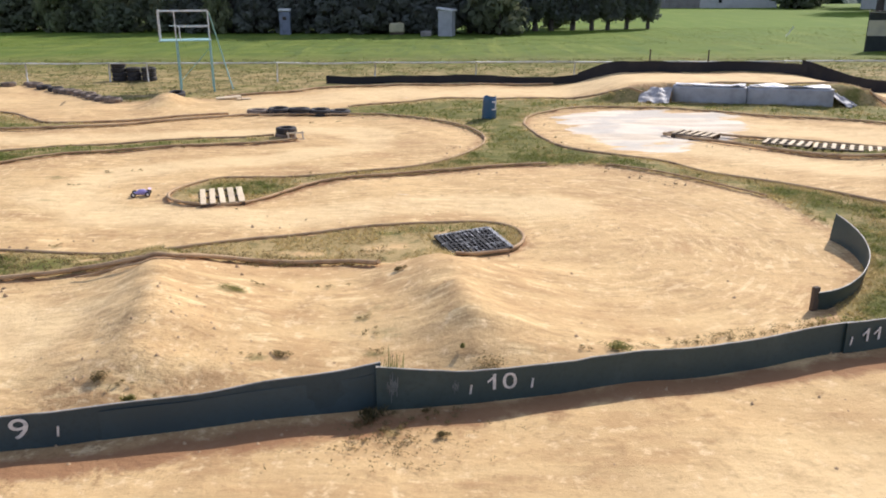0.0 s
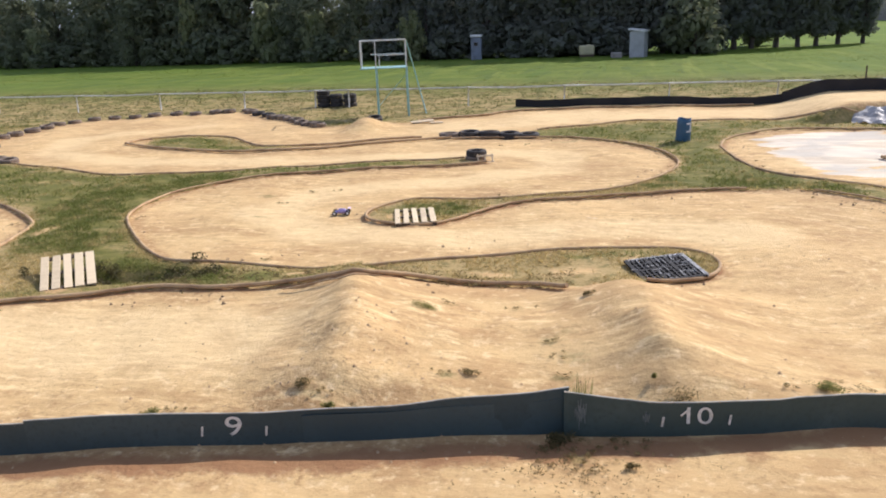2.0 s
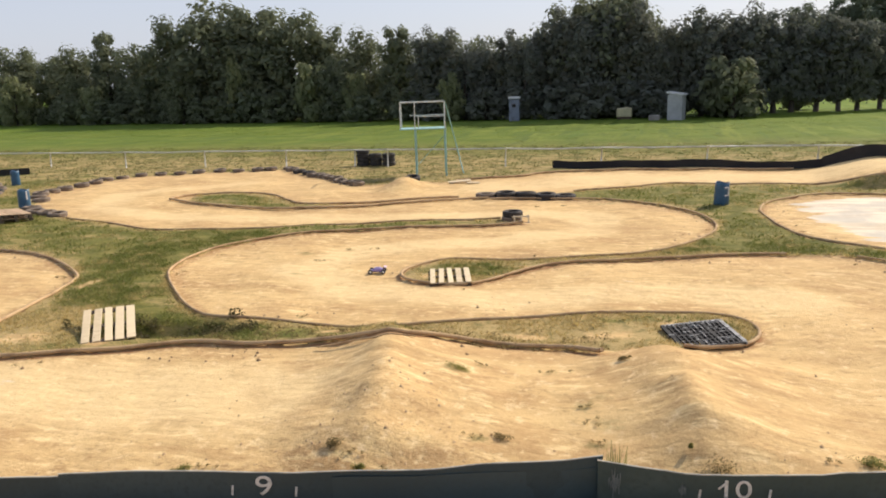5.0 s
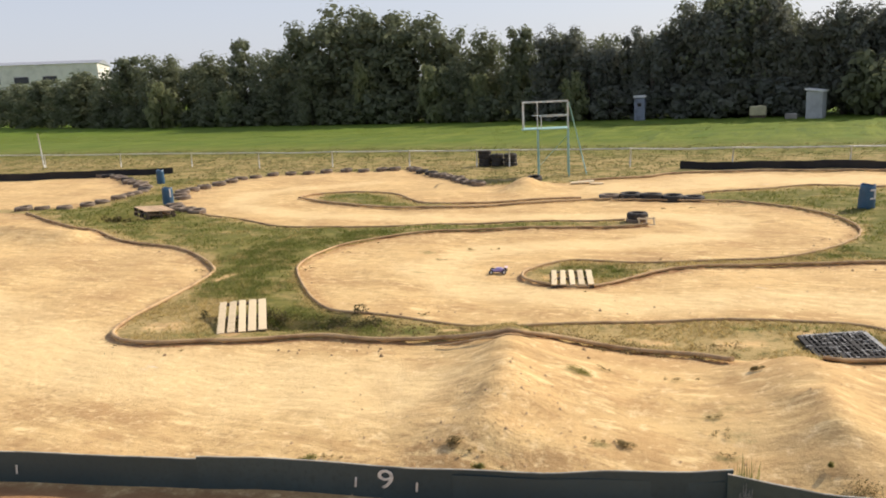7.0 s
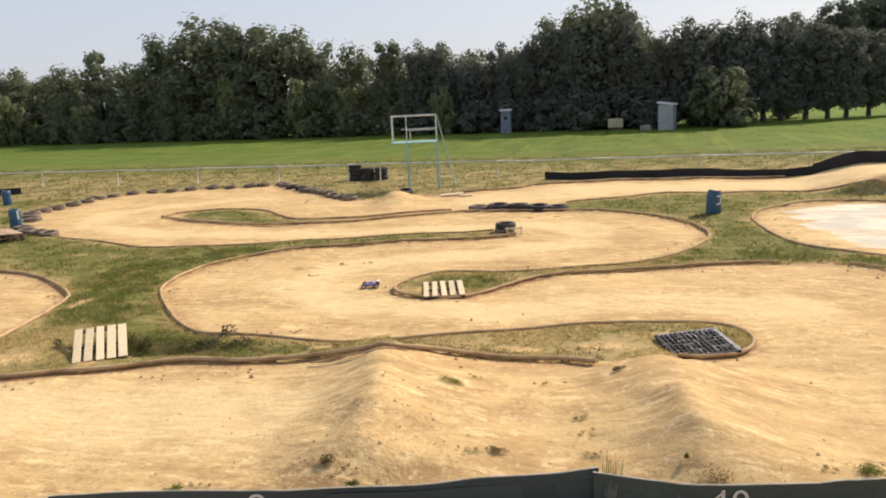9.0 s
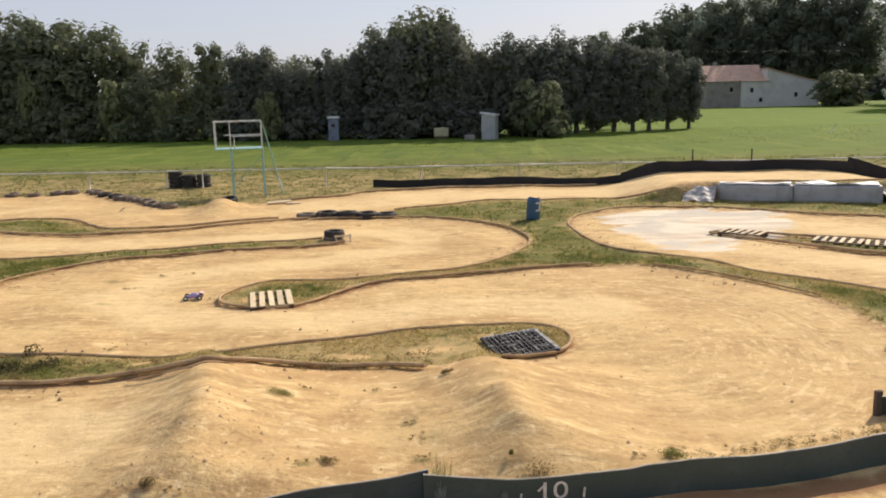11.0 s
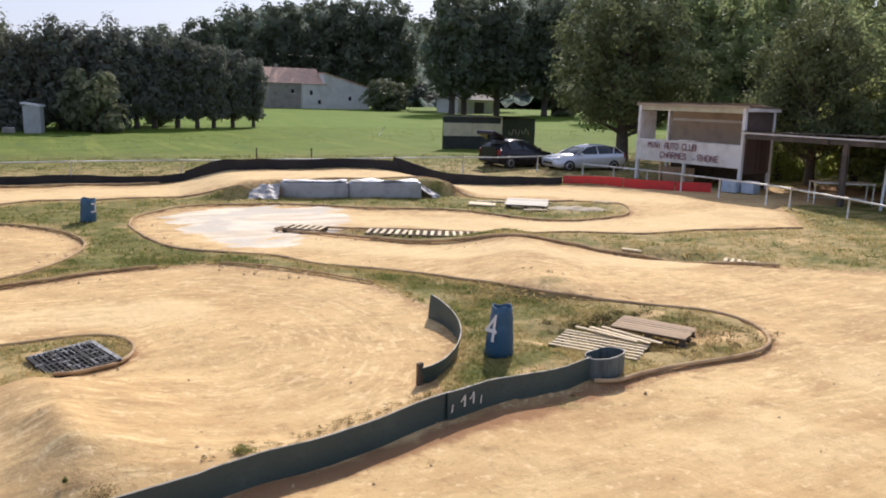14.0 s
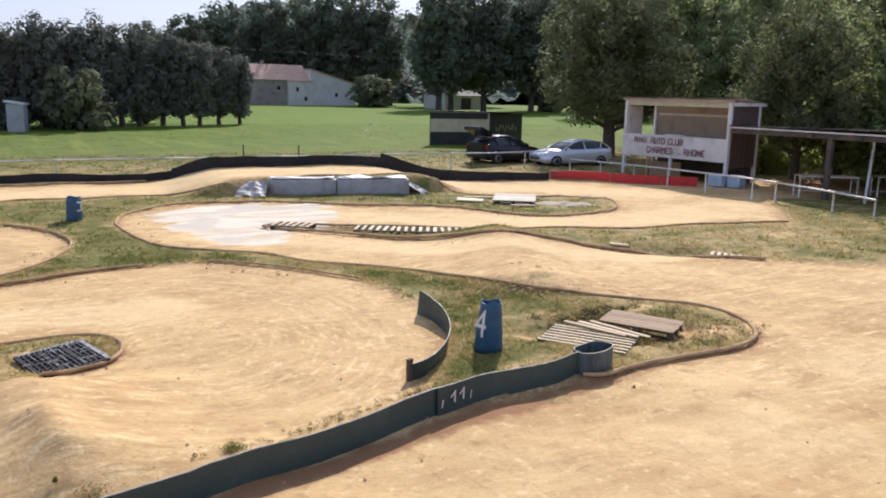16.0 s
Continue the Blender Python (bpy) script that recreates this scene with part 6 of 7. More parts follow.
for x in (-0.15, 0.15):
    for s in (-1, 1):
        w = part("wheel", lathe(bmesh.new(), [(0.03, -0.022), (0.05, -0.025), (0.056, -0.012), (0.056, 0.012), (0.05, 0.025), (0.03, 0.022)], 16), RUBBER, buggy)
        w.matrix_basis = pose(x, 0.125 * s, 0.056, 90, 0, 0)
        part("rim", lathe(bmesh.new(), [(0.01, -0.024), (0.03, -0.023), (0.03, 0.023), (0.01, 0.024)], 12), WHITE_BOARD, w)
        part("arm", tube(bmesh.new(), [(x, 0.04 * s, 0.05), (x, 0.11 * s, 0.056)], 0.006, 6), CRATE, buggy)

# ---- trees ----
def tree_meshes(seed, high, wide, bare, count, leaf, lean=0.0, squat=1.0, lumps=26, clump=1.0):
    """Trunk and crown meshes of one tree: limbs, and clumps of small leaves round their ends."""
    rng = np.random.default_rng(seed)
    bm = bmesh.new()
    r0 = 0.02 * high + 0.06
    spine = [Vector((lean * t * t * high * 0.3 + 0.12 * math.sin(3 * t + seed), 0.1 * math.cos(4 * t + seed), t * high * 0.86)) for t in (0, 0.2, 0.4, 0.6, 0.8, 1.0)]
    tube(bm, spine, [r0 * 1.25, r0, r0 * 0.8, r0 * 0.55, r0 * 0.3, 0.02], 8)
    ends = []
    for k in range(lumps):
        t = bare + (1 - bare) * (k + rng.random()) / lumps
        angle = k * 2.4 + rng.normal(0, 0.5)
        shape = math.sin(math.pi * min(1, (t - bare) / (1 - bare) * 0.69 + 0.22)) ** 0.6
        reach = wide * shape * rng.uniform(0.55, 1.0)
        start = Vector((0, 0, 0)).lerp(spine[-1], max(0.12, (t - 0.15) * 0.9))
        tip = Vector((start.x + reach * math.cos(angle), start.y + reach * math.sin(angle), t * high * rng.uniform(0.9, 1.02)))
        if k % 2 == 0:
            tube(bm, [start, start.lerp(tip, 0.5) + Vector((0, 0, -0.03 * high)), tip], [r0 * 0.4, r0 * 0.22, 0.015], 5)
        ends.append((tip, rng.uniform(0.26, 0.46) * wide * clump))
        ends.append((start.lerp(tip, 0.55), rng.uniform(0.25, 0.4) * wide * clump))
    me = bpy.data.meshes.new("trunk")
    bm.to_mesh(me)
    bm.free()
    centres = np.array([tuple(c) for c, _ in ends])
    radii = np.array([r for _, r in ends])
    pick = rng.integers(0, len(ends), count)
    way = rng.normal(size=(count, 3))
    way /= np.linalg.norm(way, axis=1)[:, None]
    off = way * (radii[pick] * rng.random(count) ** 0.45 * (1 + 0.13 * np.abs(rng.normal(size=count)) * (rng.random(count) < 0.5)))[:, None]
    off[:, 2] *= 0.8 * squat
    at = centres[pick] + off
    at[:, 2] = np.maximum(at[:, 2], 0.15)
    out = way + np.array([0, 0, 0.45]) + rng.normal(0, 0.2, size=(count, 3))
    u = np.cross(out, rng.normal(size=(count, 3)))
    u /= np.linalg.norm(u, axis=1)[:, None]
    v = np.cross(out, u)
    v /= np.linalg.norm(v, axis=1)[:, None]
    size = leaf * rng.uniform(0.55, 1.25, count)[:, None]
    quad = np.stack([at - u * size, at + v * size * 0.55, at + u * size, at - v * size * 0.55], 1).reshape(-1, 3)
    faces = np.arange(4 * count).reshape(-1, 4).tolist()
    crown = bpy.data.meshes.new("crown")
    crown.from_pydata(quad.tolist(), [], faces)
    return me, crown


crowns = {}


def plant(name, meshes, x, y, turn, scale, material, label, group, z=0.0):
    trunk_me, crown_me = meshes
    root = thing(name, pose(x, y, z, 0, 0, turn) @ Matrix.Diagonal((*scale, 1)), label, "tree", group)
    if not trunk_me.materials:
        trunk_me.materials.append(BARK)
    t = new("trunk", trunk_me)
    key = (crown_me.name, material.name)
    if key not in crowns:
        crowns[key] = crown_me if not crown_me.materials else crown_me.copy()
        crowns[key].materials.clear()
        crowns[key].materials.append(material)
    c = new("crown", crowns[key])
    t.parent = c.parent = root
    return root


jig = random.Random(21)
ROW = [tree_meshes(31 + k, 10.0, (3.4, 2.9, 3.6, 2.6)[k], 0.05, 7600, 0.25, 0.1 * (k - 1), 1.0, 46) for k in range(4)]
ROW_DARK = [tree_meshes(51 + k, 10.0, (2.3, 1.9, 2.6)[k], 0.09, 7600, 0.222, 0.0, 1.2, 50) for k in range(3)]
ROW_OPEN = [tree_meshes(61 + k, 10.0, (2.2, 2.0)[k], 0.19, 7200, 0.222, 0.0, 1.2, 46) for k in range(2)]
# broadleaved trees of the left part of the row: x, y, height
for k, (x, y, h, w) in enumerate(((-146, 110, 8, 1.3), (-138, 107, 8.4, 1.2), (-131, 105, 8.0, 1.3), (-125, 102, 8.8, 1.2), (-118, 101, 8.4, 1.2), (-112, 99, 9.3, 1.3), (-104, 98, 8.8, 1.2), (-97.5, 96, 11.2, 1.1), (-91, 95, 10.6, 1.1), (-84, 95, 9.2, 1.1), (-78, 92, 9.8, 1.0), (-72, 91, 12.0, 0.62), (-66.5, 90, 9.8, 1.0),
                                  (-60, 89, 12.8, 0.95), (-54.5, 90, 14.2, 1.05), (-49, 88, 13.6, 1.1), (-44, 88, 12.8, 1.0), (-39, 87, 10.6, 0.9), (-34, 86, 9.6, 0.85), (-29, 84, 10.2, 0.75),
                                  (-23.5, 83, 8.9, 0.8), (-69, 94, 8.5, 1.1), (-57, 84.5, 7.2, 0.8), (-47, 84, 7.5, 0.8), (-75, 88.5, 6.5, 0.9), (-88, 91, 7.0, 1.0), (-36, 82.5, 6.6, 0.8), (-63, 86.5, 6.2, 0.8))):
    plant("tree", ROW[k % 4], x, y, jig.uniform(0, 360), (w * h / 10 * 1.1, w * h / 10 * 1.1, h / 10), LEAF, "dense broadleaved tree in the row behind the meadow", "tree row behind the meadow")
# dark tall trees of the right part
k = 0
x = -25.0
while x < 22.5:
    y = 79.0 - 0.10 * x + (0 if x < 5 else (x - 5) * 0.55) + jig.uniform(-1.0, 1.0)
    h = np.interp(x, [-26, -23, -20, -17, -13.7, -12, -10.4, -7.6, -2.8, -1.3, 1.5, 6, 11, 13, 15, 19, 21], [8.7, 9.0, 7.6, 8.3, 7.9, 9.0, 10.3, 10.5, 10.0, 8.4, 9.0, 9.1, 9.6, 9.2, 8.6, 8.0, 7.0]) * jig.uniform(0.92, 1.05)
    plant("tree", ROW_DARK[k % 3] if x < 7.5 else ROW_OPEN[k % 2], x, y, jig.uniform(0, 360), (h / 10 * 0.95, h / 10 * 0.95, h / 10), LEAF_DARK, "tall dark dense tree in the row behind the meadow", "tree row behind the meadow")
    x += jig.uniform(1.7, 2.4)
    k += 1
for x, y, h in ((-10.6, 83, 10.6), (-7.6, 83, 10.8), (-3.4, 83, 10.2), (-20, 84, 8.4), (-24, 83.5, 8.8), (-15, 84, 8.3), (4, 84, 8.7), (12, 87, 9.0), (-6.4, 81.5, 12.4), (-3.9, 82.0, 11.6), (-8.6, 82.5, 11.2)):
    plant("tree", ROW[int(h) % 4], x, y, jig.uniform(0, 360), (h / 11, h / 11, h / 10), LEAF, "broadleaved tree rising over the dark row", "tree row behind the meadow")
BUSH = [tree_meshes(71 + k, 3.2, 1.7, 0.06, 1700, 0.23, 0.0, 1.0, 18) for k in range(2)]
plant("tree", BUSH[0], 4.9, 74.5, 20, (1.6, 1.6, 1.7), LEAF, "lighter green bushy tree before the dark row", "small trees")
for k, (x, y, s, h) in enumerate(((-38.6, 82.2, 1.3, 2.1), (-48.6, 83.6, 0.9, 2.2), (-33.2, 81.5, 0.8, 1.7), (-85.0, 88.0, 1.3, 1.9), (-72.0, 87.0, 1.1, 1.6), (-21.5, 77.8, 0.8, 1.4))):
    plant("tree", BUSH[k % 2], x, y, 65 * k, (s, s, h), LEAF_EDGE, "light green bushy tree before the taller row", "small trees")
for k in range(34):
    x = -110 + k * 3.95 + jig.uniform(-1, 1)
    y = np.interp(x, [-110, -77, -38, 0, 20], [97, 88.5, 82.5, 76.5, 84]) + jig.uniform(-0.8, 0.8)
    s = jig.uniform(0.75, 1.15)
    if x > 4:
        continue
    plant("shrub", BUSH[k % 2], x, y, jig.uniform(0, 360), (s * 1.3, s * 1.3, s), LEAF_DARK if x > -26 else LEAF, "dark green shrub at the foot of the tree row", "shrubs under the tree row")

# trees by the stand and behind the shelter
NEAR = [tree_meshes(91 + k, 9.0, (3.6, 3.2, 3.9)[k], (0.30, 0.16, 0.14)[k], (25000, 22000, 20000)[k], (0.115, 0.125, 0.132)[k], 0.15, 1.0, 85, 0.62) for k in range(3)]
LOW = [tree_meshes(101 + k, 5.0, 2.7, 0.10, 8500, 0.152, 0.0, 1.0, 60, 0.62) for k in range(2)]
for k, (x, y, h, w, s) in enumerate(((34.6, 41.4, 11.6, 1.15, 0), (50.6, 50.0, 14.2, 1.1, 1), (53.1, 42.5, 14.4, 0.95, 2), (42, 26.0, 13.0, 1.0, 0), (47, 33, 9.5, 1.2, 1), 
                                     (58, 40, 10.0, 1.3, 2), (50, 46, 9.5, 1.25, 0), (33.5, 26.1, 8.4, 0.9, 0))):
    plant("tree", NEAR[s], x, y, 57 * k, (w * h / 9, w * h / 9, h / 9), LEAF_STAND if k in (0, 7) else LEAF_MID, "large leafy green tree behind the club stand", "trees by the stand")
for k, (x, y, s, mat) in enumerate(((36.8, 22.6, 1.15, 0), (37.0, 18.5, 1.05, 1), (40.2, 20, 1.3, 0), (37.5, 26.5, 1.1, 1), (34.6, 28.9, 0.5, 1), (36.8, 31.0, 0.62, 1), (38.6, 31.6, 0.7, 1))):
    plant("tree", LOW[mat], x, y, 71 * k, (s, s, s), (LEAF_NEAR, LEAF_LIGHT)[mat], ("leafy fruit tree behind the open shelter", "sunlit light green leafy bush behind the open shelter")[mat], "trees by the stand")

# plane trees by the farmhouse, and woods beyond
BIG = [tree_meshes(121 + k, 24.0, 7.2, 0.28, 8400, 0.52, 0.0, 1.0, 60, 0.8) for k in range(2)]
for k, (x, y, h) in enumerate(((50, 214, 25), (61, 216, 27), (71, 214, 28.5), (80, 210, 29), (90, 207, 29.5), (41, 222, 22), (31, 226, 20), (22, 230, 17), (12, 232, 16), (0, 236, 15), (-12, 240, 15), (79, 150, 25), (85, 156, 25), (91, 152, 26), (101, 148, 27),
                               (112, 160, 27), (124, 150, 28), (100, 190, 27), (118, 200, 28), (136, 170, 28), (96, 112, 22), (110, 118, 24), (86, 108, 19))):
    plant("tree", BIG[k % 2], x, y, 83 * k, (h / 24, h / 24, h / 24), LEAF_PLANE, "tall plane tree with a bare trunk beyond the meadow", "plane trees beyond the meadow")
for k, (x, y, s) in enumerate(((74.5, 176, 2.3), (77.5, 178, 2.2), (43, 195, 2.2), (38, 196, 2.0), (108, 150, 1.8), (120, 130, 1.5))):
    plant("shrub", BUSH[k % 2], x, y, 40 * k, (s * 1.2, s * 1.2, s), LEAF, "green shrub near the farmhouse", "shrubs by the farmhouse")

for k in range(30):
    x = -150 + 13 * k + jig.uniform(-3, 3)
    s = jig.uniform(0.8, 1.2)
    plant("shrub", BUSH[k % 2], x, 262 + jig.uniform(-8, 8), 50 * k, (4.8 * s, 4.8 * s, 3.0 * s), LEAF_DARK, "distant dark hedge tree beyond the meadow", "distant hedge")

# ---- wooded hill on the horizon ----
rng = np.random.default_rng(9)
hx, hy = np.meshgrid(np.linspace(-60, 680, 240), np.linspace(240, 640, 92))
hz = 62 * np.exp(-((hx - 330) / 190) ** 2 - ((hy - 470) / 130) ** 2) + 30 * np.exp(-((hx - 120) / 62) ** 2 - ((hy - 440) / 90) ** 2) + 72 * np.exp(-((hx - 470) / 120) ** 2 - ((hy - 400) / 90) ** 2)
hz = hz - 2 + 2.0 * np.sin(hx * 0.11) * np.sin(hy * 0.07) + rng.uniform(0, 5.0, hx.shape)
hid = np.arange(hx.size).reshape(hx.shape)
hill = arrays("wooded_hill", np.stack([hx, hy, hz], -1).reshape(-1, 3), np.stack([hid[:-1, :-1], hid[:-1, 1:], hid[1:, 1:], hid[1:, :-1]], -1).reshape(-1, 4), LEAF_FAR)
tagged(hill, "hazy wooded hill on the horizon", "hill", kind="structure")
# ---- farmhouse and other far buildings ----
def house(m, parts_, label, kind="farmhouse"):
    root = thing(kind, m, label, kind, "far buildings")
    for x, y, w, d, h, ridge_h, wall, roofing in parts_:
        part("wall", boxed(w, d, h, pose(x, y, h / 2)), wall, root)
        bm = bmesh.new()
        e = 0.35
        v = [bm.verts.new(p) for p in ((x - w / 2 - e, y - d / 2 - e, h), (x + w / 2 + e, y - d / 2 - e, h), (x + w / 2 + e, y + d / 2 + e, h), (x - w / 2 - e, y + d / 2 + e, h), (x - w / 2 - e, y, ridge_h), (x + w / 2 + e, y, ridge_h))]
        for f in ((0, 1, 5, 4), (2, 3, 4, 5), (0, 4, 3), (1, 2, 5), (3, 2, 1, 0)):
            bm.faces.new([v[k] for k in f])
        part("roof", bm, roofing, root)
    return root


farm = house(pose(56, 192, 0, 0, 0, 8), [(0, 0, 14, 9, 5.9, 9.6, STONE, TILE), (4.2, -4.8, 6, 1.2, 5.8, 6.2, PLASTER, TILE)], "stone and render farmhouse with clay tile roofs across the meadow")
for x, y, z in ((-1, -4.55, 4.0), (3.4, -5.45, 3.8), (5.6, -5.45, 1.6), (14, -5.25, 2.6)):
    w = part("window", boxed(0.7, 0.08, 1.0, pose(x, y, z)), CAR_GLASS, farm)
    part("frame", boxed(0.9, 0.06, 0.1, pose(x, y - 0.03, z - 0.55)), WHITE_BOARD, w)
bm = bmesh.new()
ends = [[bm.verts.new((x, y, z)) for x, z in ((7.05, 0), (19.5, 0), (19.5, 5.2), (7.05, 8.4))] for y in (-5.2, 4.0)]
for k in range(4):
    bm.faces.new((ends[0][k], ends[0][(k + 1) % 4], ends[1][(k + 1) % 4], ends[1][k]))
bm.faces.new(ends[0][::-1])
bm.faces.new(ends[1])
part("wing_wall", bm, PLASTER, farm, "pale rendered lean-to wing")
part("wing_roof", boxed(13.4, 9.8, 0.2, pose(13.35, -0.6, 6.95, 0, 14.4, 0)), TILE, farm)
part("chimney", boxed(0.7, 0.7, 1.6, pose(-3, 0.4, 9.6)), STONE, farm)
barn = house(pose(93, 170, 0, 0, 0, 12), [(0, 0, 11, 8, 3.2, 4.8, PLASTER, STONE)], "pale low barn behind the plane trees", "barn")
part("door", boxed(3, 0.1, 2.6, pose(1, -4.05, 1.3)), DARK_STEEL, barn)
depot = house(pose(-236, 178, 0, 0, 0, 40), [(0, 0, 60, 30, 16.6, 18.2, PLASTER, ROOF_GREY)], "pale metal warehouse with a grey roof far behind the trees", "warehouse")
for k in range(6):
    part("window", boxed(4, 0.2, 2, pose(-24 + 8 * k, -15.1, 12.0)), CAR_GLASS, depot)
wire = tagged(part("overhead_wire", tube(bmesh.new(), [(20, 120, 9.6), (60, 121, 9.0), (100, 122, 9.4)], 0.014, 5), DARK_STEEL), "thin overhead wire crossing before the farmhouse", "wire")
for x, y in ((20, 120), (100, 122)):
    tagged(part("wire_pole", tube(bmesh.new(), [(x, y, 0), (x, y, 10)], 0.12, 8), GREY_WOOD), "wooden pole carrying the overhead wire", "pole", "wire poles")

# ---- grass, weeds and clods ----
def blades(name, x, y, high, wide, material, label, per=4, seed=1, z=None, splay=0.75):
    """Tufts of thin blades standing at plan points."""
    rng = np.random.default_rng(seed)
    n = len(x)
    base = np.stack([x, y, (land(x, y) + 0.03 * (np.abs(x) < 60)) if z is None else z], -1)
    base = np.repeat(base, per, 0)
    h = np.repeat(high, per) * rng.uniform(0.5, 1.1, n * per)
    a = rng.uniform(0, 2 * math.pi, n * per)
    out = rng.uniform(0.2, splay, n * per) * h
    foot = base + np.stack([np.cos(a), np.sin(a), 0 * a], -1) * (wide * rng.uniform(0.2, 2.2, n * per))[:, None]
    side = np.stack([-np.sin(a), np.cos(a), 0 * a], -1) * (wide * 0.5)
    tip = foot + np.stack([np.cos(a) * out, np.sin(a) * out, h], -1)
    verts = np.stack([foot - side, foot + side, tip], 1).reshape(-1, 3)
    ob = arrays(name, verts, np.arange(3 * n * per).reshape(-1, 3), material)
    row, col = np.clip(np.searchsorted(gy, verts[:, 1]), 0, len(gy) - 1), np.clip(np.searchsorted(gx, verts[:, 0]), 0, len(gx) - 1)
    ob.data.attributes.new("dry", "FLOAT", "POINT").data.foreach_set("value", dry_at[row, col].astype(np.float32))
    return tagged(ob, label, "grass", kind="stuff")


rng = np.random.default_rng(4)


def scatter(n, x0, x1, y0, y1):
    x, y = rng.uniform(x0, x1, n), rng.uniform(y0, y1, n)
    keep = turf_at(x, y)
    lumpy = np.sin(2.3 * x + 1.1 * y) + np.sin(1.7 * y - 2.9 * x + 2) + np.sin(5.1 * x + 4.3 * y) * 0.6
    keep &= lumpy + rng.normal(0, 0.7, n) > -0.75
    for sx, sy, su, sv in BARE:
        keep &= rng.random(n) > 0.9 * np.exp(-((x - sx) / su) ** 2 - ((y - sy) / sv) ** 2)
    return x[keep], y[keep]


x, y = scatter(130000, -13, 12, 8, 19)
blades("short_grass", x, y, rng.uniform(0.02, 0.07, len(x)), 0.016, BLADE, "short dry grass between the track edgings", 4, 2, splay=1.7)
x, y = scatter(60000, -27, 26, 12, 30)
blades("short_grass", x, y, rng.uniform(0.03, 0.10, len(x)), 0.03, BLADE, "short dry grass between the track edgings", 4, 3, splay=1.4)
x, y = scatter(40000, -60, 40, 28, 47)
keep = ~((x > -5.5) & (x < 22) & (y < 35.0))
x, y = x[keep], y[keep]
blades("rough_grass", x, y, rng.uniform(0.04, 0.12, len(x)), 0.035, BLADE_DRY, "rough dry grass along the fence", 4, 4, splay=1.8)
n = 44000
y = 41 + 47 * rng.random(n) ** 1.3
x = rng.uniform(-1.35, 0.85, n) * (y + 6)
blades("meadow_grass", x, y, rng.uniform(0.025, 0.06, n) * (1.0 + 0.5 * np.sin(0.9 * x + 0.5 * y) * np.sin(1.3 * y - 0.3 * x)), 0.05, BLADE_LUSH, "tall green meadow grass", 3, 5, z=0 * x, splay=2.6)


# weeds along the barriers and on the humps
def leafy(name, x, y, high, spread, leaf, material, label, per, seed):
    """Low bushy clumps of small leaves round plan points."""
    rng = np.random.default_rng(seed)
    n = len(x) * per
    cx, cy, h, r = (np.repeat(v, per) for v in (x, y, high, spread))
    way = rng.normal(size=(n, 3))
    way /= np.linalg.norm(way, axis=1)[:, None]
    far = rng.random(n) ** 0.5
    px, py = cx + way[:, 0] * r * far, cy + way[:, 1] * r * far
    at = np.stack([px, py, land(px, py) + 0.02 + np.abs(way[:, 2]) * h * far], -1)
    u = rng.normal(size=(n, 3)) + np.array([0, 0, 0.4])
    u /= np.linalg.norm(u, axis=1)[:, None]
    v = np.cross(u, rng.normal(size=(n, 3)))
    v /= np.linalg.norm(v, axis=1)[:, None]
    size = leaf * rng.uniform(0.5, 1.3, n)[:, None]
    quad = np.stack([at - u * size, at + v * size * 0.35, at + u * size, at - v * size * 0.35], 1).reshape(-1, 3)
    return tagged(arrays(name, quad, np.arange(4 * n).reshape(-1, 4), material), label, "weeds", kind="stuff")


sx, sy = (np.array([p[k] for p in SPRIGS]) for k in (0, 1))
sx, sy = np.repeat(sx, 4) + rng.normal(0, 0.09, 4 * len(sx)), np.repeat(sy, 4) + rng.normal(0, 0.04, 4 * len(sy))
leafy("weeds", sx, sy, rng.uniform(0.01, 0.04, len(sx)), rng.uniform(0.02, 0.055, len(sx)), 0.009, WEED, "small dry weeds growing on the dirt", 40, 6)
n = 46
leafy("weeds", rng.normal(-7.75, 0.75, n), rng.normal(10.78, 0.25, n), rng.uniform(0.06, 0.2, n), rng.uniform(0.08, 0.2, n), 0.028, DITCH, "dark dry weeds in a ditch beside the pallet", 110, 7)
n = 40
leafy("weeds", rng.normal(8.9, 0.6, n), rng.normal(10.75, 0.2, n), rng.uniform(0.02, 0.08, n), rng.uniform(0.08, 0.2, n), 0.02, DITCH, "dark dry weeds in a ditch beside the pallets", 110, 8)
n = 16
leafy("weeds", rng.normal(-21.1, 0.5, n), rng.normal(19.6, 0.3, n), rng.uniform(0.1, 0.25, n), rng.uniform(0.12, 0.3, n), 0.05, DITCH, "dark weeds in a ditch under the far pallet", 80, 9)
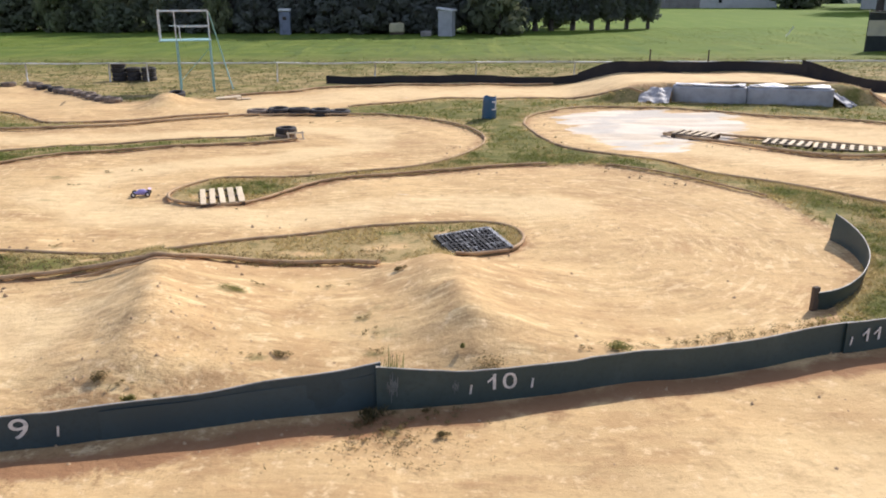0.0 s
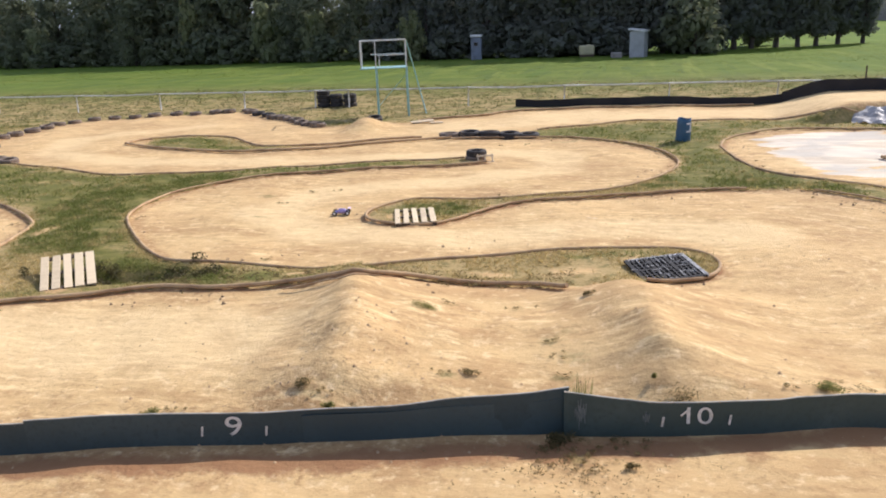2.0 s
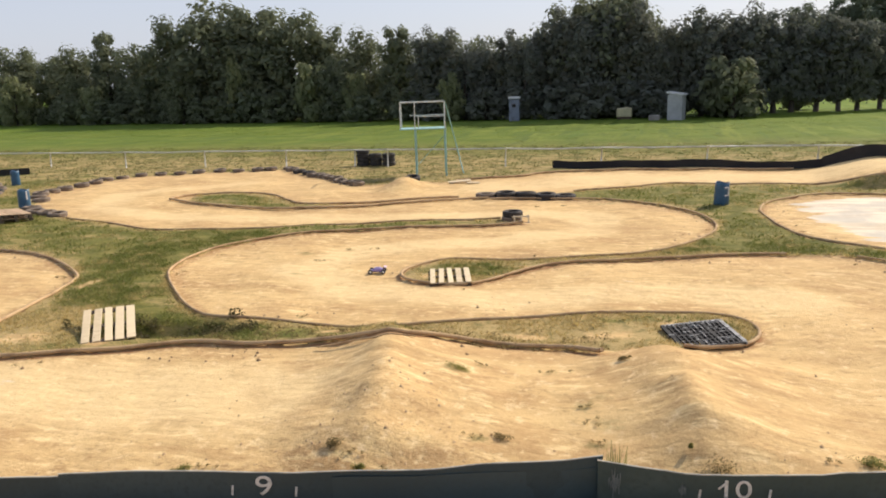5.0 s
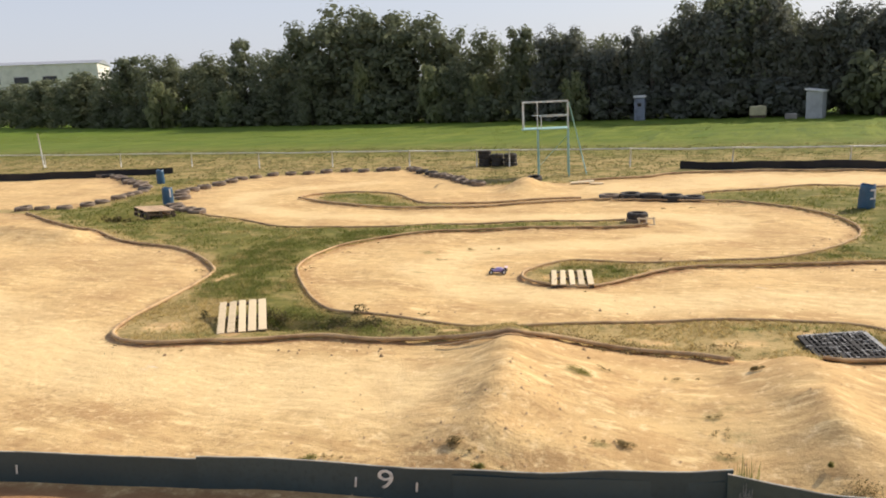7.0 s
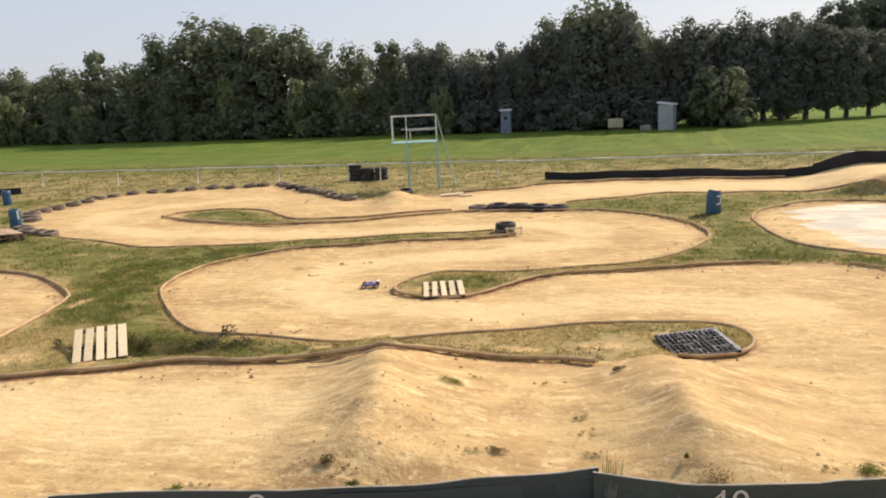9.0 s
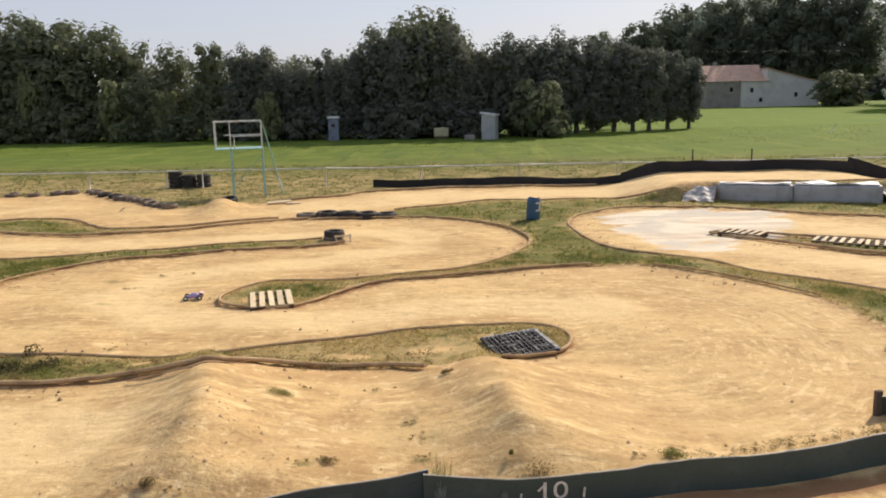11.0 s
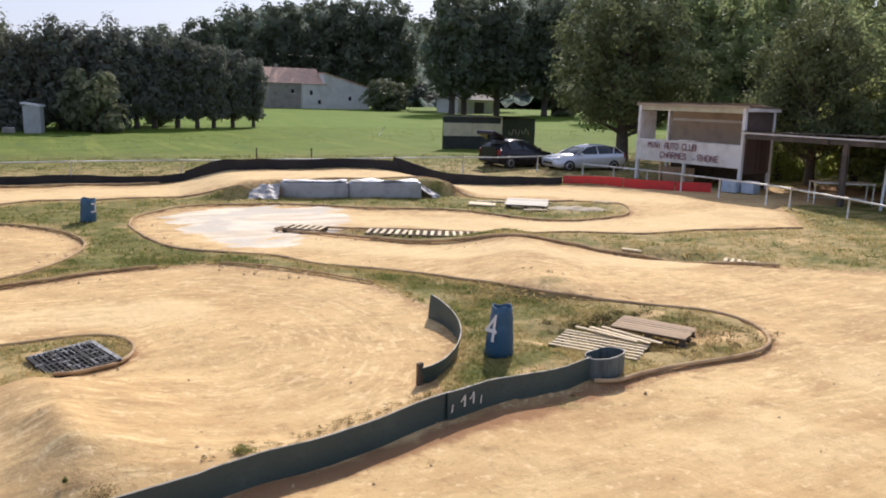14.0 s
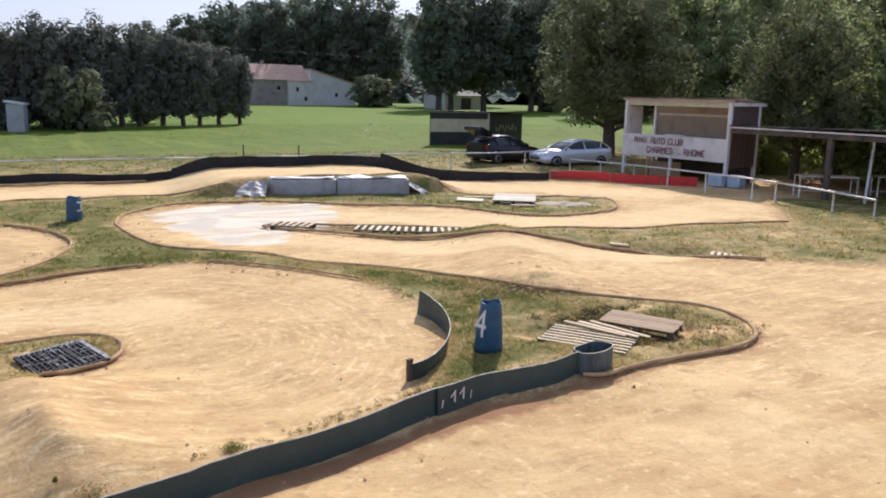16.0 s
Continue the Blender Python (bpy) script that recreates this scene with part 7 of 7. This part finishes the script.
for wx, wy, wide, tall, leaf, skin, what, seed in (
        (-3.3, 6.93, 0.15, 0.04, 0.011, WEED, "dark dry weed clump on the dirt bump", 31), (-2.93, 6.70, 0.08, 0.07, 0.012, TUFT, "small green weed clump by the barrier", 32), (-4.77, 6.42, 0.14, 0.04, 0.011, TUFT, "dry weed clump by the barrier", 33),
        (-2.59, 9.23, 0.22, 0.03, 0.011, TUFT, "low green weed clump on the track", 34), (-1.66, 7.58, 0.12, 0.03, 0.010, WEED, "low dry weed clump between the bumps", 35), (-0.55, 9.95, 0.08, 0.04, 0.012, WEED, "dark weed on the dirt bump", 36),
        (0.25, 7.6, 0.03, 0.06, 0.008, TUFT, "dark weed on the dirt bump", 37), (0.05, 6.2, 0.08, 0.06, 0.011, WEED, "dark dry weed clump before the barrier", 38), (-0.6, 6.56, 0.17, 0.12, 0.015, DITCH, "tangle of dead weeds at the barrier's joint", 39),
        (1.94, 7.8, 0.2, 0.1, 0.016, TUFT, "weed clump along the barrier", 41), (0.55, 7.3, 0.3, 0.06, 0.012, WEED, "dry weeds along the barrier", 42), (2.5, 7.7, 0.2, 0.08, 0.015, TUFT, "weed clump along the barrier", 43)):
    k = 9
    leafy("weeds", rng.normal(wx, wide * 0.32, k), rng.normal(wy, wide * 0.2, k), rng.uniform(0.4, 1.0, k) * tall, np.full(k, wide * 0.42), leaf, skin, what, 60, seed)
n = 22
blades("weeds", rng.normal(-0.44, 0.03, n), rng.normal(6.88, 0.02, n), rng.uniform(0.38, 0.49, n), 0.024, TUFT, "yellow-green weeds rising over the barrier's joint", 5, 40, splay=0.28)
# dead leaves strewn before the joint, weeds where the barriers meet and along the foot of the pipes
n = 190
leafy("weeds", rng.normal(-0.45, 0.42, n), rng.normal(6.1, 0.26, n), rng.uniform(0.005, 0.02, n), rng.uniform(0.01, 0.05, n), 0.010, WEED, "brown dead leaves strewn on the dirt before the barrier", 7, 19)
n = 34
t = rng.random(n)
leafy("weeds", -0.75 + 1.0 * t * t, 6.52 + 0.2 * t - rng.random(n) ** 2 * 0.6, rng.uniform(0.01, 0.05, n), rng.uniform(0.03, 0.09, n), 0.012, WEED, "brown weeds and dead leaves at the barrier's foot", 45, 10)
n = 150
t = rng.random(n)
leafy("weeds", -7.2 + 6.4 * t, 10.5 + 0.65 * t + rng.normal(0, 0.22, n), rng.uniform(0.03, 0.10, n), rng.uniform(0.06, 0.16, n), 0.02, WEED, "straw-coloured weeds between the edging pipes", 40, 11)
n = 70
t = rng.random(n)
leafy("weeds", 1.3 + 3.2 * t ** 0.6, 7.62 + 0.9 * t ** 0.6 + 0.2 * rng.random(n) ** 2, rng.uniform(0.02, 0.07, n) * (0.5 + t), rng.uniform(0.03, 0.09, n), 0.010, WEED, "dry yellowish weeds along the barrier", 44, 17)
n = 110
t = rng.random(n)
leafy("weeds", 4.5 + 2.2 * t, 8.12 + 0.32 * t + 0.5 * rng.random(n) ** 1.5, rng.uniform(0.04, 0.15, n), rng.uniform(0.05, 0.13, n), 0.018, TUFT, "yellow-green grass tufts behind the barrier", 40, 18)
n = 120
leafy("weeds", 8.8 + 2.2 * rng.random(n), 8.5 + 1.9 * rng.random(n), rng.uniform(0.03, 0.09, n), rng.uniform(0.06, 0.18, n), 0.022, WEED, "straw-coloured weeds round the pallets", 36, 12)
# weeds and crumbled clods along the edging pipes
def beside(lines, n, low, high):
    """Random plan points on the dirt, a little off the edging lines."""
    gx, gy = [], []
    for line in lines:
        pts = np.array([tuple(p) for p in curve_through(line, 0.1)])
        k = rng.integers(1, len(pts) - 1, n)
        way = pts[k + 1] - pts[k - 1]
        way /= np.linalg.norm(way, axis=1)[:, None] + 1e-9
        off = (low + (high - low) * rng.random(n) ** 2) * rng.choice((-1, 1), n)
        gx.append(pts[k, 0] - way[:, 1] * off)
        gy.append(pts[k, 1] + way[:, 0] * off)
    gx, gy = np.concatenate(gx), np.concatenate(gy)
    keep = ~turf_at(gx, gy) & (np.sin(1.9 * gx + 0.8) + np.sin(2.3 * gy - 0.7 * gx) + rng.normal(0, 0.4, len(gx)) > 0.5)
    return gx[keep], gy[keep]


sx, sy = beside((MIDDLE, LOOP_LEFT, BULB, RIGHT_LOW, BOWL_TOP), 95, 0.07, 0.6)
leafy("weeds", sx, sy, rng.uniform(0.01, 0.05, len(sx)), rng.uniform(0.03, 0.09, len(sx)), 0.014, WEED, "small dry weeds along the edging pipes", 26, 16)
kx, ky = beside((MIDDLE, LOOP_LEFT, BULB, RIGHT_LOW, BOWL_TOP, RIGHT_UP, STRIP_LOW), 650, 0.06, 0.8)
# clods and small stones on the dirt
def strew(name, cx, cy, s, material, label):
    n = len(cx)
    lump = np.array([(-1, -1, -0.6), (1, -0.8, -0.6), (0.8, 1, -0.6), (-0.9, 0.9, -0.6), (0.1, -0.1, 1.0)])
    twist = rng.uniform(0, 6.28, n)
    c, d = np.cos(twist)[:, None], np.sin(twist)[:, None]
    shape = np.stack([lump[None, :, 0] * c - lump[None, :, 1] * d, lump[None, :, 0] * d + lump[None, :, 1] * c, np.repeat(lump[None, :, 2], n, 0)], -1)
    shape = shape * s[:, None, None] * rng.uniform(0.6, 1.3, (n, 5, 1)) + np.stack([cx, cy, land(cx, cy) + s * 0.4], -1)[:, None]
    tri = np.array([(0, 1, 4), (1, 2, 4), (2, 3, 4), (3, 0, 4)])
    ob = arrays(name, shape.reshape(-1, 3), (np.arange(n)[:, None, None] * 5 + tri[None]).reshape(-1, 3), material)
    return tagged(ob, label, "clods", kind="stuff")


n = 7000
cx, cy = rng.uniform(-9, 12, n), 4.2 + 12 * rng.random(n) ** 1.5
keep = ~turf_at(cx, cy)
lump = ridge(cx, cy, (-3.6, 8.4), (-3.0, 6.7), 1, 1.2) + ridge(cx, cy, (-6, 5.8), (4.2, 7.9), 1, 0.45) + 0.08
keep &= rng.random(n) < lump
cx, cy = cx[keep], cy[keep]
strew("dirt_clods", cx, cy, 0.005 + 0.017 * rng.random(len(cx)) ** 3, CLOD, "small dirt clods and stones scattered on the track")
strew("dirt_clods", kx, ky, 0.007 + 0.025 * rng.random(len(kx)) ** 3, DARK_CLOD, "damp brown clods crumbled along the edging pipes")
